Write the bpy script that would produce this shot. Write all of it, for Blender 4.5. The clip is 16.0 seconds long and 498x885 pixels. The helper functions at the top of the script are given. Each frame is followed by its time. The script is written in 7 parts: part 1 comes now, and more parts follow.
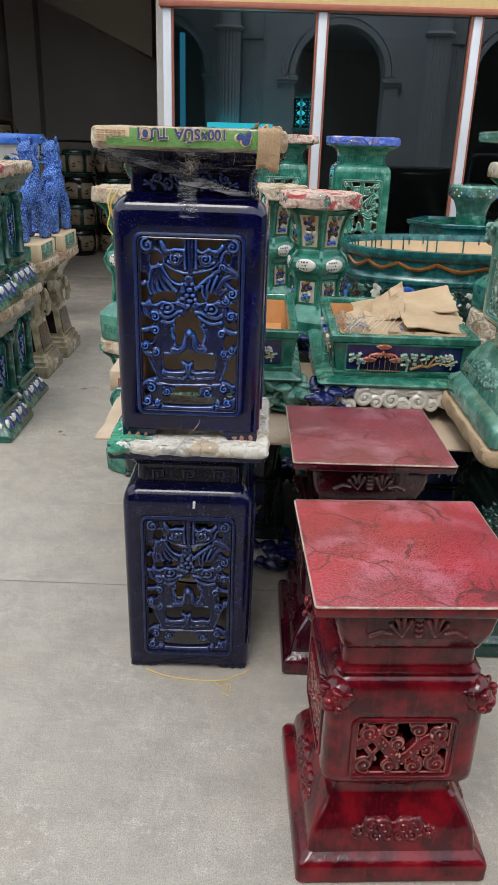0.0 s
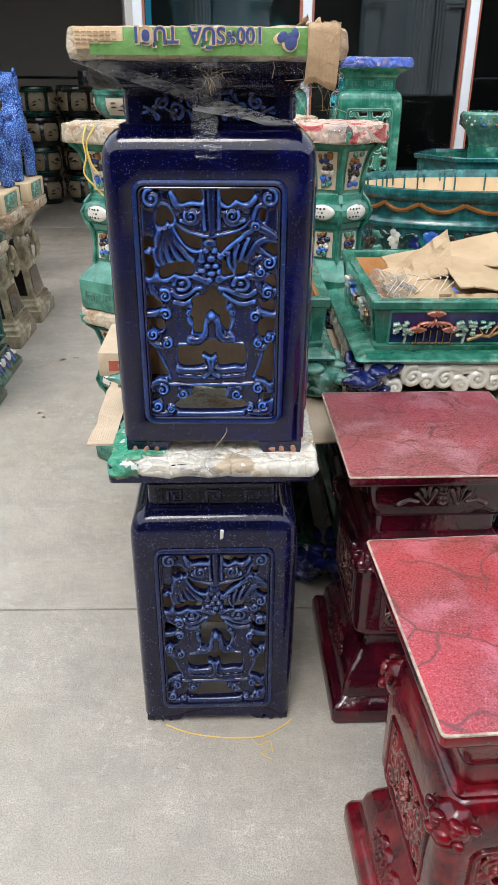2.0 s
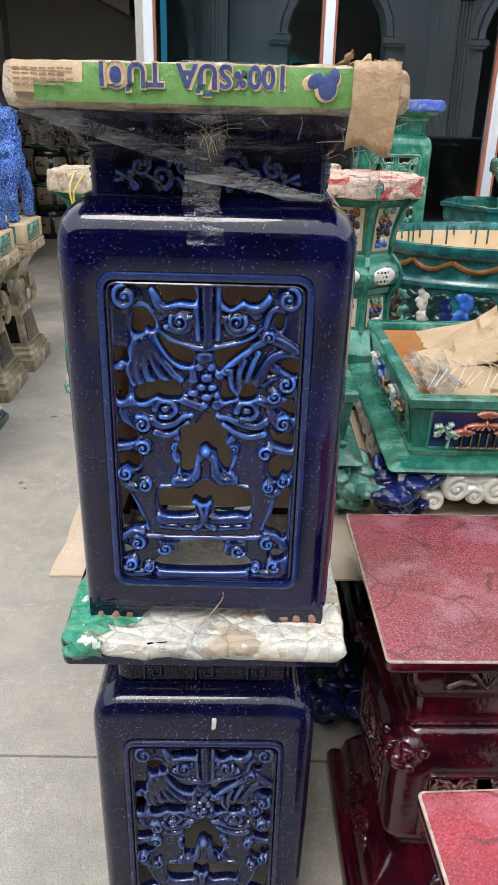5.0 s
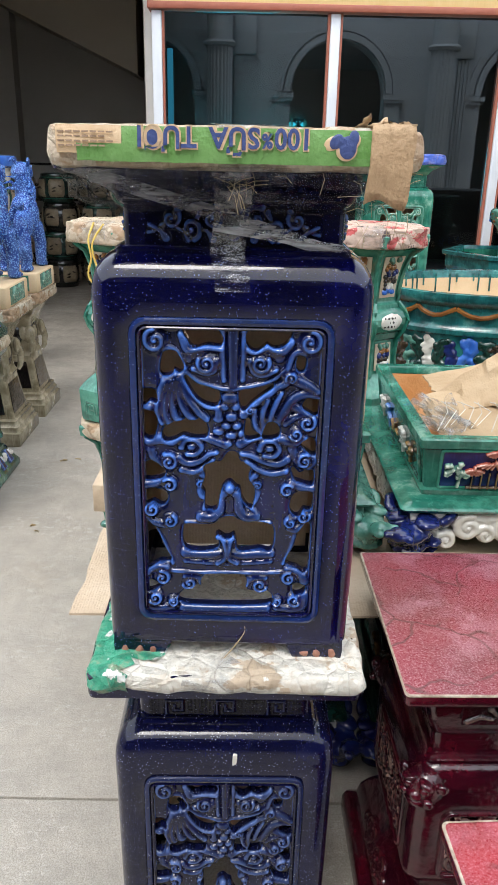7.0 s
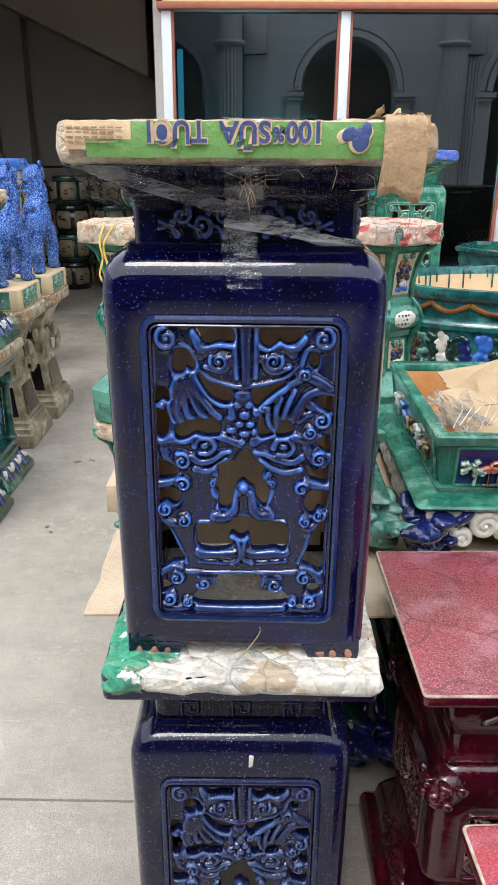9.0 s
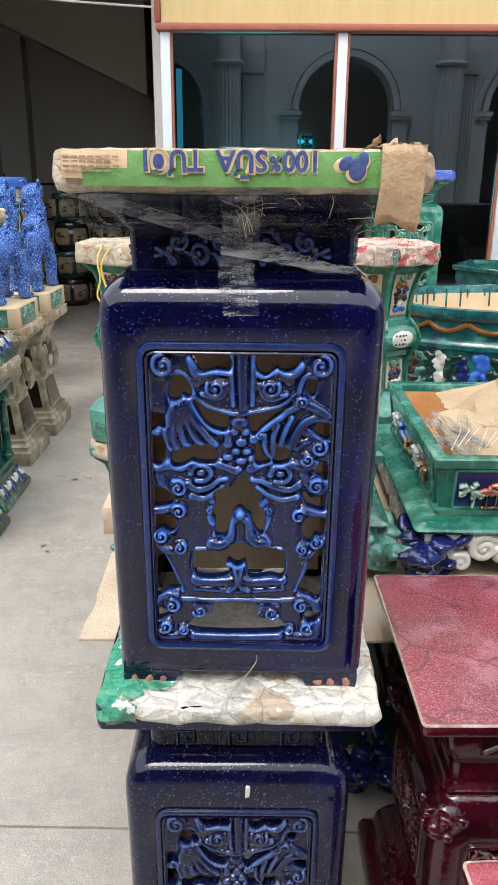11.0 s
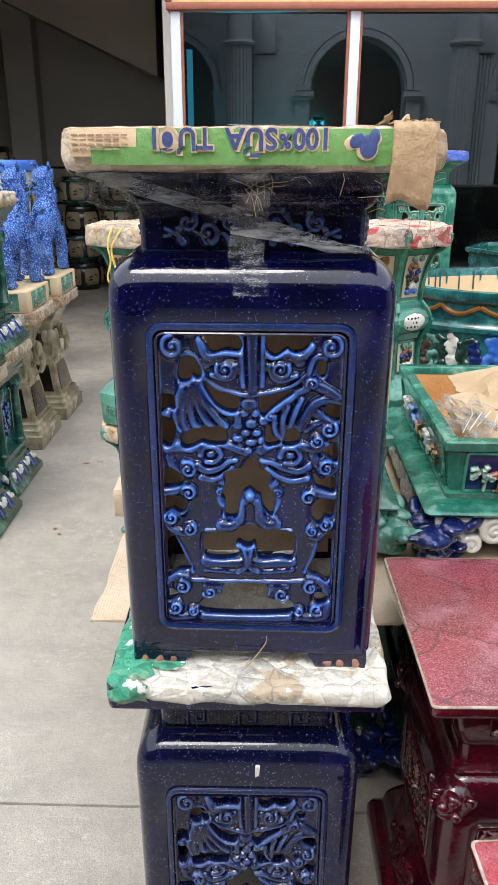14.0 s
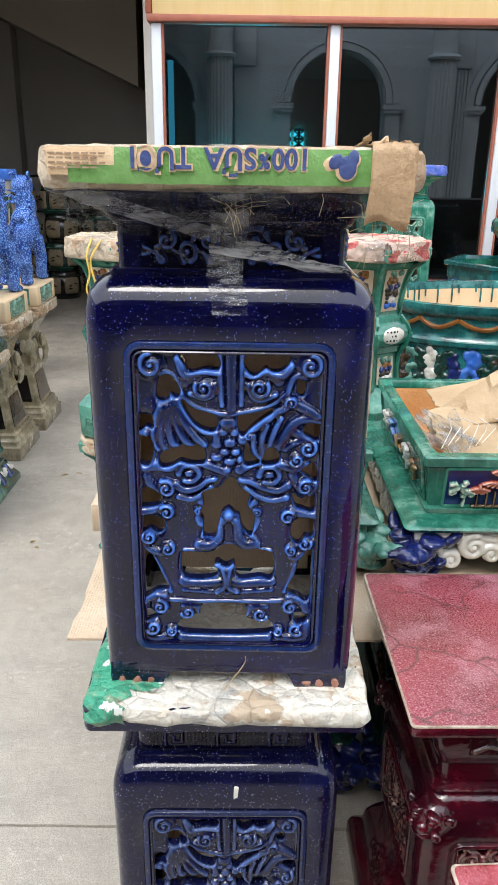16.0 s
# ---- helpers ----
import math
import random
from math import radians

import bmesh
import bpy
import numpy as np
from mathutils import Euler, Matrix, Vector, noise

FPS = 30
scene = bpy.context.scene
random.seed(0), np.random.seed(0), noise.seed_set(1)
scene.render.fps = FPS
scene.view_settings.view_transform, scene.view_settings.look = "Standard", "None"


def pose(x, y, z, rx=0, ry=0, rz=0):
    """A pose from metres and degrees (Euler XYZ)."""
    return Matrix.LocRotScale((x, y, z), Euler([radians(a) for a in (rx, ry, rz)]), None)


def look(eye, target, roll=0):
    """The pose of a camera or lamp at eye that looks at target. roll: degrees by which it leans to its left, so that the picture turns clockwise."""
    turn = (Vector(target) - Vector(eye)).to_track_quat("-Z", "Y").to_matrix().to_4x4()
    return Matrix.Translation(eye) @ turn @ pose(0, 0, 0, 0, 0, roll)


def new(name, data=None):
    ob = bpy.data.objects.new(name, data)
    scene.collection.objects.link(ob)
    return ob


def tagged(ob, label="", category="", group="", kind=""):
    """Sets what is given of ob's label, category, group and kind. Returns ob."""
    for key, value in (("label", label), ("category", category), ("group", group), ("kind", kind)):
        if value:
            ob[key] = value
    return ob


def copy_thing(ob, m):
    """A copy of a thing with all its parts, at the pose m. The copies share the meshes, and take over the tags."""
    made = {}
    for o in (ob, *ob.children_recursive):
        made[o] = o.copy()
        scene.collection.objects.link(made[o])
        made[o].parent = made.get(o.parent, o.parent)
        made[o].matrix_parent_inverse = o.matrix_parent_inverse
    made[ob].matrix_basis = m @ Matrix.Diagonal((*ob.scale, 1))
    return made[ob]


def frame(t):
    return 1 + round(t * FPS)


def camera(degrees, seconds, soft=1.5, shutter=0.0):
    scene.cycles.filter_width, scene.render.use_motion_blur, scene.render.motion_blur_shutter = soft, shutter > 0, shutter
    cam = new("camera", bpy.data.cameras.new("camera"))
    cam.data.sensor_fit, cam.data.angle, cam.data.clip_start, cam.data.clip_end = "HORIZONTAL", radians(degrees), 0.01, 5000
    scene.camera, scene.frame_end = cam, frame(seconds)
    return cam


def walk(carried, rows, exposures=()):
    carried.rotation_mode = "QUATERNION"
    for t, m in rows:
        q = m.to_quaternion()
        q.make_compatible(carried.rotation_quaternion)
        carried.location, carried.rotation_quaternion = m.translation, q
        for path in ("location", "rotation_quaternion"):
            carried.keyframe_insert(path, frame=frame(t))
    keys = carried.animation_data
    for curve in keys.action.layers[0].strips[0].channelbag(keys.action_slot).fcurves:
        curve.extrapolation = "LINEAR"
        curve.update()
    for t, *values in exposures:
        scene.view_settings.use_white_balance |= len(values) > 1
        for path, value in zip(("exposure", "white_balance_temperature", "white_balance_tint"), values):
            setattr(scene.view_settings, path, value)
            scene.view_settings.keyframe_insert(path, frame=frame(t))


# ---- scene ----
cam = camera(37.1, 16.0, soft=0.45)
METRES, EYE, TILT, LEAN, TURN = 1.25, 1.44, 0.0, 0.0, 0.7
ROWS = [
    (0.0, 0.0, 0.0, 0.0, 0.68, -22.36, -1.66),
    (0.5, -0.0832, 0.0698, -0.0152, -0.08, -23.79, -1.27),
    (1.0, -0.1121, 0.1485, -0.0226, 0.1, -24.58, -0.73),
    (1.5, -0.0998, 0.2793, -0.0195, -0.23, -25.64, -0.28),
    (2.0, -0.1022, 0.3671, -0.037, -1.77, -26.54, -0.27),
    (2.5, -0.1299, 0.4478, -0.0335, -3.93, -25.56, -0.98),
    (3.0, -0.1449, 0.4847, -0.0127, -4.85, -24.4, -1.86),
    (3.5, -0.1418, 0.5164, -0.0015, -3.74, -23.73, -1.9),
    (4.0, -0.126, 0.5861, -0.0094, -1.94, -24.36, -1.75),
    (4.5, -0.1088, 0.6528, -0.0067, -1.15, -24.47, -1.46),
    (5.0, -0.0929, 0.7008, -0.0202, -0.66, -24.34, -1.34),
    (7.5, -0.1175, 0.664, -0.0157, -0.4, -20.5, -1.03),
    (8.0, -0.117, 0.6695, -0.0214, 0.24, -20.86, -0.28),
    (10.5, -0.113, 0.6809, -0.0199, 0.22, -20.37, -0.39),
    (11.0, -0.1138, 0.6856, -0.0112, 0.14, -19.69, -0.41),
    (11.5, -0.1145, 0.6781, -0.0039, 0.09, -19.45, -0.38),
    (12.0, -0.1085, 0.6733, -0.0095, -0.05, -19.36, -0.47),
    (12.5, -0.1058, 0.67, -0.0034, -0.13, -19.23, -0.43),
    (13.0, -0.1017, 0.6702, -0.0041, -0.39, -19.59, -0.31),
    (13.5, -0.1086, 0.6737, -0.0105, 0.23, -20.34, -0.17),
    (14.0, -0.1124, 0.6856, -0.015, 0.96, -20.87, -0.15),
    (14.5, -0.1137, 0.7099, -0.0155, 0.91, -20.86, -0.18),
    (15.0, -0.1105, 0.727, -0.007, 0.14, -20.47, -0.26),
    (15.5, -0.1107, 0.7189, -0.0074, -0.3, -20.2, -0.44),
    (16.0, -0.1109, 0.6953, -0.0069, -0.43, -20.19, -0.75),
]
walk(cam, [(t, pose(0, 0, EYE, TILT, LEAN, TURN) @ pose(METRES * x, METRES * y, METRES * z, 90 + pitch, roll, yaw)) for t, x, y, z, yaw, pitch, roll in ROWS],
     exposures=((0.0, -0.05), (0.5, 0.1), (1.2, 0.3), (3.5, 0.34), (5.0, 0.31), (8.0, 0.42), (10.5, 0.46), (16.0, 0.5)))

# ---- daylight: bright overcast sky over an open yard ----
world = bpy.data.worlds.new("overcast_sky")
scene.world = world
world.use_nodes = True
wn, wl = world.node_tree.nodes, world.node_tree.links
wn.clear()
sky = wn.new("ShaderNodeTexSky")
sky.sky_type, sky.sun_disc = "NISHITA", False
sky.sun_elevation, sky.sun_rotation = radians(61), radians(200)
sky.air_density, sky.dust_density = 1.0, 4.0
cloud = wn.new("ShaderNodeMix")
cloud.data_type = "RGBA"
cloud.inputs["Factor"].default_value = 0.8
cloud.inputs["B"].default_value = (8.5, 9.1, 9.9, 1)
wl.new(sky.outputs["Color"], cloud.inputs["A"])
back = wn.new("ShaderNodeBackground")
back.inputs["Strength"].default_value = 0.22
wl.new(cloud.outputs["Result"], back.inputs["Color"])
wout = wn.new("ShaderNodeOutputWorld")
wl.new(back.outputs["Background"], wout.inputs["Surface"])
sun_data = bpy.data.lights.new("sun", "SUN")
sun_data.energy, sun_data.angle, sun_data.color = 1.35, radians(22), (1.0, 0.97, 0.94)
sun = new("sun", sun_data)
sun.matrix_world = look((-2.2, -4.2, 12), (0, 2.0, 0))
scene.view_settings.exposure = 0.0


# ---- materials ----
class Nodes:
    """A small builder for node materials."""

    def __init__(self, name):
        self.mat = bpy.data.materials.new(name)
        self.mat.use_nodes = True
        self.nt = self.mat.node_tree
        self.nt.nodes.clear()
        self.out = self.add("ShaderNodeOutputMaterial")
        self.coord = self.add("ShaderNodeTexCoord").outputs["Object"]

    def add(self, kind, **inputs):
        n = self.nt.nodes.new(kind)
        for k, v in inputs.items():
            self.put(n, k.replace("_", " "), v)
        return n

    def put(self, n, key, v):
        if isinstance(v, bpy.types.NodeSocket):
            self.nt.links.new(v, n.inputs[key])
        else:
            n.inputs[key].default_value = v

    def noise(self, scale, detail=4.0, rough=0.55, stretch=None, coord=None):
        c = coord or self.coord
        if stretch:
            m = self.add("ShaderNodeMapping", Vector=c, Scale=stretch)
            c = m.outputs["Vector"]
        return self.add("ShaderNodeTexNoise", Vector=c, Scale=scale, Detail=detail, Roughness=rough).outputs["Fac"]

    def ramp(self, fac, lo, hi, a=0.0, b=1.0):
        return self.add("ShaderNodeMapRange", Value=fac, From_Min=lo, From_Max=hi, To_Min=a, To_Max=b).outputs["Result"]

    def mix(self, fac, a, b):
        n = self.add("ShaderNodeMix")
        n.data_type = "RGBA"
        self.put(n, "Factor", fac)
        for key, v in (("A", a), ("B", b)):
            self.put(n, key, v if isinstance(v, bpy.types.NodeSocket) else (*v, 1))
        return n.outputs["Result"]

    def math(self, op, a, b):
        n = self.add("ShaderNodeMath")
        n.operation = op
        self.put(n, 0, a)
        self.put(n, 1, b)
        return n.outputs["Value"]

    def attr(self, name):
        n = self.add("ShaderNodeAttribute")
        n.attribute_name = name
        return n.outputs["Fac"]

    def finish(self, color, rough=0.5, bump=None, bump_size=0.002, bump_strength=0.4, **more):
        p = self.add("ShaderNodeBsdfPrincipled")
        self.put(p, "Base Color", color if isinstance(color, bpy.types.NodeSocket) else (*color, 1))
        self.put(p, "Roughness", rough)
        for k, v in more.items():
            self.put(p, k.replace("_", " "), v)
        if bump is not None:
            b = self.add("ShaderNodeBump", Height=bump, Distance=bump_size, Strength=bump_strength)
            self.put(p, "Normal", b.outputs["Normal"])
        self.nt.links.new(p.outputs["BSDF"], self.out.inputs["Surface"])
        return self.mat


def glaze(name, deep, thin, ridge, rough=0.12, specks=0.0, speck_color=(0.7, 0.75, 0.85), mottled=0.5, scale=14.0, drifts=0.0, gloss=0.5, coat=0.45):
    """Fired glaze: it pools deep and dark, breaks thin and pale over raised edges; highlights are painted there too."""
    n = Nodes(name)
    pool = n.ramp(n.noise(scale, 5.0), 0.42, 0.68, 0.0, mottled)
    c = n.mix(pool, deep, thin)
    runs = n.ramp(n.noise(30.0, 3.0, stretch=(3.0, 3.0, 0.25)), 0.55, 0.75, 0.0, mottled * 0.6)
    c = n.mix(runs, c, thin)
    drift = n.ramp(n.noise(scale * 0.5, 8.0, 0.7), 0.58, 0.7, 0.0, drifts)
    c = n.mix(drift, c, ridge)
    pooled = n.ramp(n.noise(scale * 0.8, 6.0, 0.65), 0.36, 0.46, drifts, 0.0)
    c = n.mix(pooled, c, tuple(v * 0.45 for v in deep))
    # relief tint: thin glaze on ridges, with edge highlights painted into the colour
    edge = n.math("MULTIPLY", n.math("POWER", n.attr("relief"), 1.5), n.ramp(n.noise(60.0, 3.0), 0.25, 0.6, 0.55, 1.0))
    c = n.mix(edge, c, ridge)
    if specks:
        dots = n.add("ShaderNodeTexVoronoi", Vector=n.coord, Scale=210.0).outputs["Distance"]
        few = n.ramp(n.noise(31.0, 3.0), 0.36, 0.6, 0.1, 1.0)
        c = n.mix(n.math("MULTIPLY", n.math("MULTIPLY", n.ramp(dots, 0.17, 0.1), few), specks), c, speck_color)
    wav = n.math("ADD", n.noise(60.0, 4.0), n.math("MULTIPLY", n.noise(12.0, 3.0), 2.2))
    return n.finish(c, n.ramp(n.noise(18.0, 3.0), 0.35, 0.75, rough, rough + 0.09), wav, 0.0036, 0.5, Specular_IOR_Level=gloss, Coat_Weight=coat, Coat_Roughness=0.02, Coat_IOR=1.5)


def plain(name, a, b, rough=0.6, scale=20.0, bump=0.3, stretch=None, size=0.002, metal=0.0, fine=160.0):
    """A matt or satin surface that varies between two colours at two scales."""
    n = Nodes(name)
    big = n.ramp(n.noise(scale, 5.0, stretch=stretch), 0.35, 0.7)
    small = n.ramp(n.noise(fine, 3.0, stretch=stretch), 0.3, 0.7)
    f = n.math("ADD", n.math("MULTIPLY", big, 0.7), n.math("MULTIPLY", small, 0.3))
    return n.finish(n.mix(f, a, b), n.ramp(big, 0, 1, rough, min(1.0, rough + 0.15)), n.math("ADD", big, small), size, bump, Metallic=metal)


def concrete():
    n = Nodes("floor_concrete")
    big = n.ramp(n.noise(1.3, 6.0), 0.36, 0.66)
    mid = n.ramp(n.noise(7.0, 9.0, 0.7), 0.40, 0.62)
    c = n.mix(big, (0.41, 0.37, 0.312), (0.5, 0.46, 0.395))
    c = n.mix(n.math("MULTIPLY", mid, 0.6), c, (0.3, 0.28, 0.245))
    scuff = n.ramp(n.noise(34.0, 10.0, 0.8), 0.52, 0.6)
    where = n.ramp(n.noise(3.2, 4.0), 0.44, 0.6)
    c = n.mix(n.math("MULTIPLY", n.math("MULTIPLY", scuff, where), 0.7), c, (0.64, 0.61, 0.555))
    drag = n.ramp(n.noise(9.0, 8.0, 0.75, stretch=(1.0, 4.0, 1.0)), 0.58, 0.68)
    c = n.mix(n.math("MULTIPLY", drag, 0.5), c, (0.6, 0.575, 0.53))
    dark = n.ramp(n.noise(4.4, 8.0, 0.75), 0.6, 0.74)
    c = n.mix(n.math("MULTIPLY", dark, 0.38), c, (0.18, 0.16, 0.135))
    warm = n.ramp(n.noise(2.1, 4.0), 0.55, 0.7)
    c = n.mix(n.math("MULTIPLY", warm, 0.35), c, (0.36, 0.29, 0.2))
    pits = n.ramp(n.add("ShaderNodeTexVoronoi", Vector=n.coord, Scale=48.0).outputs["Distance"], 0.13, 0.06)
    rare = n.ramp(n.noise(6.0, 3.0), 0.54, 0.62)
    c = n.mix(n.math("MULTIPLY", n.math("MULTIPLY", pits, rare), 0.7), c, (0.12, 0.1, 0.085))
    grain = n.noise(260.0, 6.0, 0.75)
    c = n.mix(n.ramp(grain, 0.44, 0.6, 0.0, 0.8), c, (0.25, 0.225, 0.19))
    return n.finish(c, n.ramp(mid, 0, 1, 0.4, 0.62), n.math("ADD", grain, n.math("MULTIPLY", mid, 1.5)), 0.003, 0.5)


def red_top(name, dark, mid, sheen_pink, thin):
    """Oxblood glaze on a stool's seat: crackled, thin in its grain; pink patches hold painted sky sheen."""
    n = Nodes(name)
    big = n.ramp(n.noise(4.2, 4.0), 0.38, 0.66)
    c = n.mix(big, dark, mid)
    # pink patches: the glaze's own tone plus sky sheen painted into the colour
    pink = n.ramp(n.noise(7.0, 5.0, 0.7), 0.5, 0.72)
    c = n.mix(n.math("MULTIPLY", pink, 0.7), c, sheen_pink)
    grain = n.noise(330.0, 3.0, 0.7)
    c = n.mix(n.ramp(grain, 0.53, 0.65, 0.0, 0.38), c, thin)
    warp = n.add("ShaderNodeVectorMath", )
    warp.operation = "ADD"
    n.nt.links.new(n.coord, warp.inputs[0])
    wob = n.add("ShaderNodeTexNoise", Vector=n.coord, Scale=9.0, Detail=3.0)
    sc = n.add("ShaderNodeVectorMath")
    sc.operation = "SCALE"
    sc.inputs["Scale"].default_value = 0.12
    n.nt.links.new(wob.outputs["Color"], sc.inputs[0])
    n.nt.links.new(sc.outputs["Vector"], warp.inputs[1])
    cr = n.add("ShaderNodeTexVoronoi", Vector=warp.outputs["Vector"], Scale=7.0)
    cr.feature = "DISTANCE_TO_EDGE"
    line = n.math("MULTIPLY", n.ramp(cr.outputs["Distance"], 0.028, 0.01), n.ramp(n.noise(6.0, 2.0), 0.42, 0.5))
    c = n.mix(n.math("MULTIPLY", line, 0.85), c, (0.09, 0.008, 0.012))
    spots = n.ramp(n.add("ShaderNodeTexVoronoi", Vector=n.coord, Scale=34.0).outputs["Distance"], 0.07, 0.04)
    c = n.mix(n.math("MULTIPLY", spots, n.ramp(n.noise(11.0, 2.0), 0.58, 0.64, 0.0, 0.8)), c, (0.75, 0.6, 0.58))
    return n.finish(c, n.ramp(grain, 0.3, 0.7, 0.22, 0.42), grain, 0.0015, 0.5, Coat_Weight=0.6, Coat_Roughness=0.3)


def film_mat(name, tint, clear, body=(0.06, 0.06, 0.062)):
    """Crumpled stretch film: mostly see-through, with sharp gloss."""
    n = Nodes(name)
    see = n.add("ShaderNodeBsdfTransparent", Color=(*tint, 1))
    wr = n.noise(24.0, 4.0, 0.6, stretch=(0.8, 0.8, 3.4))
    b = n.add("ShaderNodeBump", Height=wr, Distance=0.02, Strength=0.9)
    gl = n.add("ShaderNodeBsdfPrincipled", Base_Color=(*body, 1), Roughness=0.05, Specular_IOR_Level=0.9, Normal=b.outputs["Normal"])
    m = n.add("ShaderNodeMixShader", Fac=n.ramp(wr, 0.46, 0.6, clear, clear + 0.42))
    n.nt.links.new(see.outputs["BSDF"], m.inputs[1])
    n.nt.links.new(gl.outputs["BSDF"], m.inputs[2])
    n.nt.links.new(m.outputs["Shader"], n.out.inputs["Surface"])
    return n.mat


def tinted_glass():
    n = Nodes("tinted_window_glass")
    see = n.add("ShaderNodeBsdfTransparent", Color=(0.32, 0.345, 0.36, 1))
    gl = n.add("ShaderNodeBsdfGlossy", Color=(0.9, 0.95, 1.0, 1), Roughness=0.02)
    fr = n.add("ShaderNodeFresnel", IOR=1.35)
    m = n.add("ShaderNodeMixShader", Fac=fr.outputs["Fac"])
    n.nt.links.new(see.outputs["BSDF"], m.inputs[1])
    n.nt.links.new(gl.outputs["BSDF"], m.inputs[2])
    n.nt.links.new(m.outputs["Shader"], n.out.inputs["Surface"])
    return n.mat


def glow(name, color, strength):
    n = Nodes(name)
    e = n.add("ShaderNodeEmission", Color=(*color, 1), Strength=strength)
    n.nt.links.new(e.outputs["Emission"], n.out.inputs["Surface"])
    return n.mat


def maple():
    n = Nodes("maple_veneer")
    g = n.noise(3.0, 6.0, 0.6, stretch=(6.0, 1.0, 0.7))
    f = n.noise(40.0, 3.0, 0.6, stretch=(5.0, 1.0, 0.3))
    c = n.mix(n.ramp(g, 0.3, 0.7), (0.56, 0.385, 0.15), (0.61, 0.445, 0.205))
    c = n.mix(n.ramp(f, 0.45, 0.75, 0.0, 0.35), c, (0.515, 0.328, 0.117))
    return n.finish(c, 0.45, f, 0.0005, 0.2)


def card(name, a, b, rough=0.75):
    n = Nodes(name)
    flute = n.add("ShaderNodeTexWave", Vector=n.coord, Scale=55.0, Distortion=0.4)
    big = n.ramp(n.noise(9.0, 5.0), 0.35, 0.7)
    fib = n.noise(150.0, 4.0, 0.7, stretch=(1, 4, 1))
    crumple = n.noise(14.0, 6.0, 0.65)
    c = n.mix(big, a, b)
    c = n.mix(n.ramp(fib, 0.45, 0.8, 0.0, 0.35), c, tuple(v * 0.7 for v in a))
    return n.finish(c, rough, n.math("ADD", n.math("MULTIPLY", crumple, 14.0), n.math("ADD", fib, n.math("MULTIPLY", flute.outputs["Fac"], 0.3))), 0.0012, 0.7)


def wrap_mat(name, base, print_a, print_b, amount=0.5, scale=7.0):
    """A printed carton folded over a slab, under shiny tape and film."""
    n = Nodes(name)
    one = n.noise(scale, 5.0, 0.6, stretch=(1, 1, 1.6))
    two = n.noise(scale * 1.7, 5.0, 0.6, stretch=(1.3, 1, 0.8))
    c = n.mix(n.ramp(one, 0.66 - amount * 0.3, 0.68 - amount * 0.3), base, print_a)
    c = n.mix(n.ramp(two, 0.7 - amount * 0.25, 0.72 - amount * 0.25), c, print_b)
    crease = n.noise(30.0, 7.0, 0.7)
    c = n.mix(n.ramp(crease, 0.52, 0.62, 0.0, 0.45), c, (0.5, 0.38, 0.25))
    fold = n.add("ShaderNodeTexVoronoi", Vector=n.coord, Scale=26.0)
    fold.feature = "DISTANCE_TO_EDGE"
    line = n.ramp(fold.outputs["Distance"], 0.05, 0.0)
    c = n.mix(n.math("MULTIPLY", line, n.ramp(n.noise(17.0, 3.0), 0.45, 0.6, 0.0, 0.55)), c, (0.2, 0.15, 0.1))
    high = n.math("ADD", crease, n.math("MULTIPLY", fold.outputs["Distance"], 1.4))
    return n.finish(c, n.ramp(crease, 0.3, 0.7, 0.16, 0.45), high, 0.012, 1.0)


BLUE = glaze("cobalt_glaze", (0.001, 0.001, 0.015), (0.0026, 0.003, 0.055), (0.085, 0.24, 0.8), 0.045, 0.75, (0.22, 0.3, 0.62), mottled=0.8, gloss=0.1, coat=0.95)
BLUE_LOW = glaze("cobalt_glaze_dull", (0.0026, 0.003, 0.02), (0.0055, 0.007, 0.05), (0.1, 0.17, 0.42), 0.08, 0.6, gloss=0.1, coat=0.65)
GREEN = glaze("copper_green_glaze", (0.014, 0.13, 0.09), (0.07, 0.29, 0.205), (0.5, 0.66, 0.56), 0.05, 0.0, mottled=0.95, scale=13.0, drifts=0.55)
TEAL = glaze("teal_glaze", (0.008, 0.075, 0.08), (0.03, 0.21, 0.2), (0.25, 0.5, 0.45), 0.08, mottled=0.9, scale=20.0, drifts=0.5)
TIER_GREEN = glaze("deep_sea_green_glaze", (0.006, 0.045, 0.034), (0.03, 0.15, 0.11), (0.3, 0.45, 0.38), 0.08, mottled=0.9, drifts=0.5)
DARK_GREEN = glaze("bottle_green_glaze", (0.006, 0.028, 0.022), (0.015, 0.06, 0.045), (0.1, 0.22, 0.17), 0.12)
MIST_GREEN = glaze("streaked_green_glaze", (0.05, 0.17, 0.13), (0.17, 0.36, 0.28), (0.58, 0.66, 0.55), 0.08, mottled=0.9, scale=18.0, drifts=0.5)
RED = glaze("oxblood_glaze", (0.022, 0.002, 0.006), (0.085, 0.004, 0.012), (0.42, 0.28, 0.22), 0.06, 0.0, mottled=0.8)
RED_BRIGHT = glaze("bright_oxblood_glaze", (0.05, 0.002, 0.005), (0.2, 0.006, 0.012), (0.5, 0.2, 0.16), 0.06, 0.0, mottled=0.9, gloss=0.25)
RED_TOP = red_top("oxblood_seat_glaze", (0.15, 0.005, 0.018), (0.27, 0.016, 0.04), (0.44, 0.19, 0.24), (0.66, 0.45, 0.49))
RED_TOP_BRIGHT = red_top("bright_seat_glaze", (0.17, 0.002, 0.01), (0.36, 0.005, 0.02), (0.5, 0.15, 0.21), (0.58, 0.24, 0.28))
CREAM_EDGE = plain("bare_clay_edge", (0.2, 0.14, 0.1), (0.55, 0.48, 0.38), 0.5, 40.0)
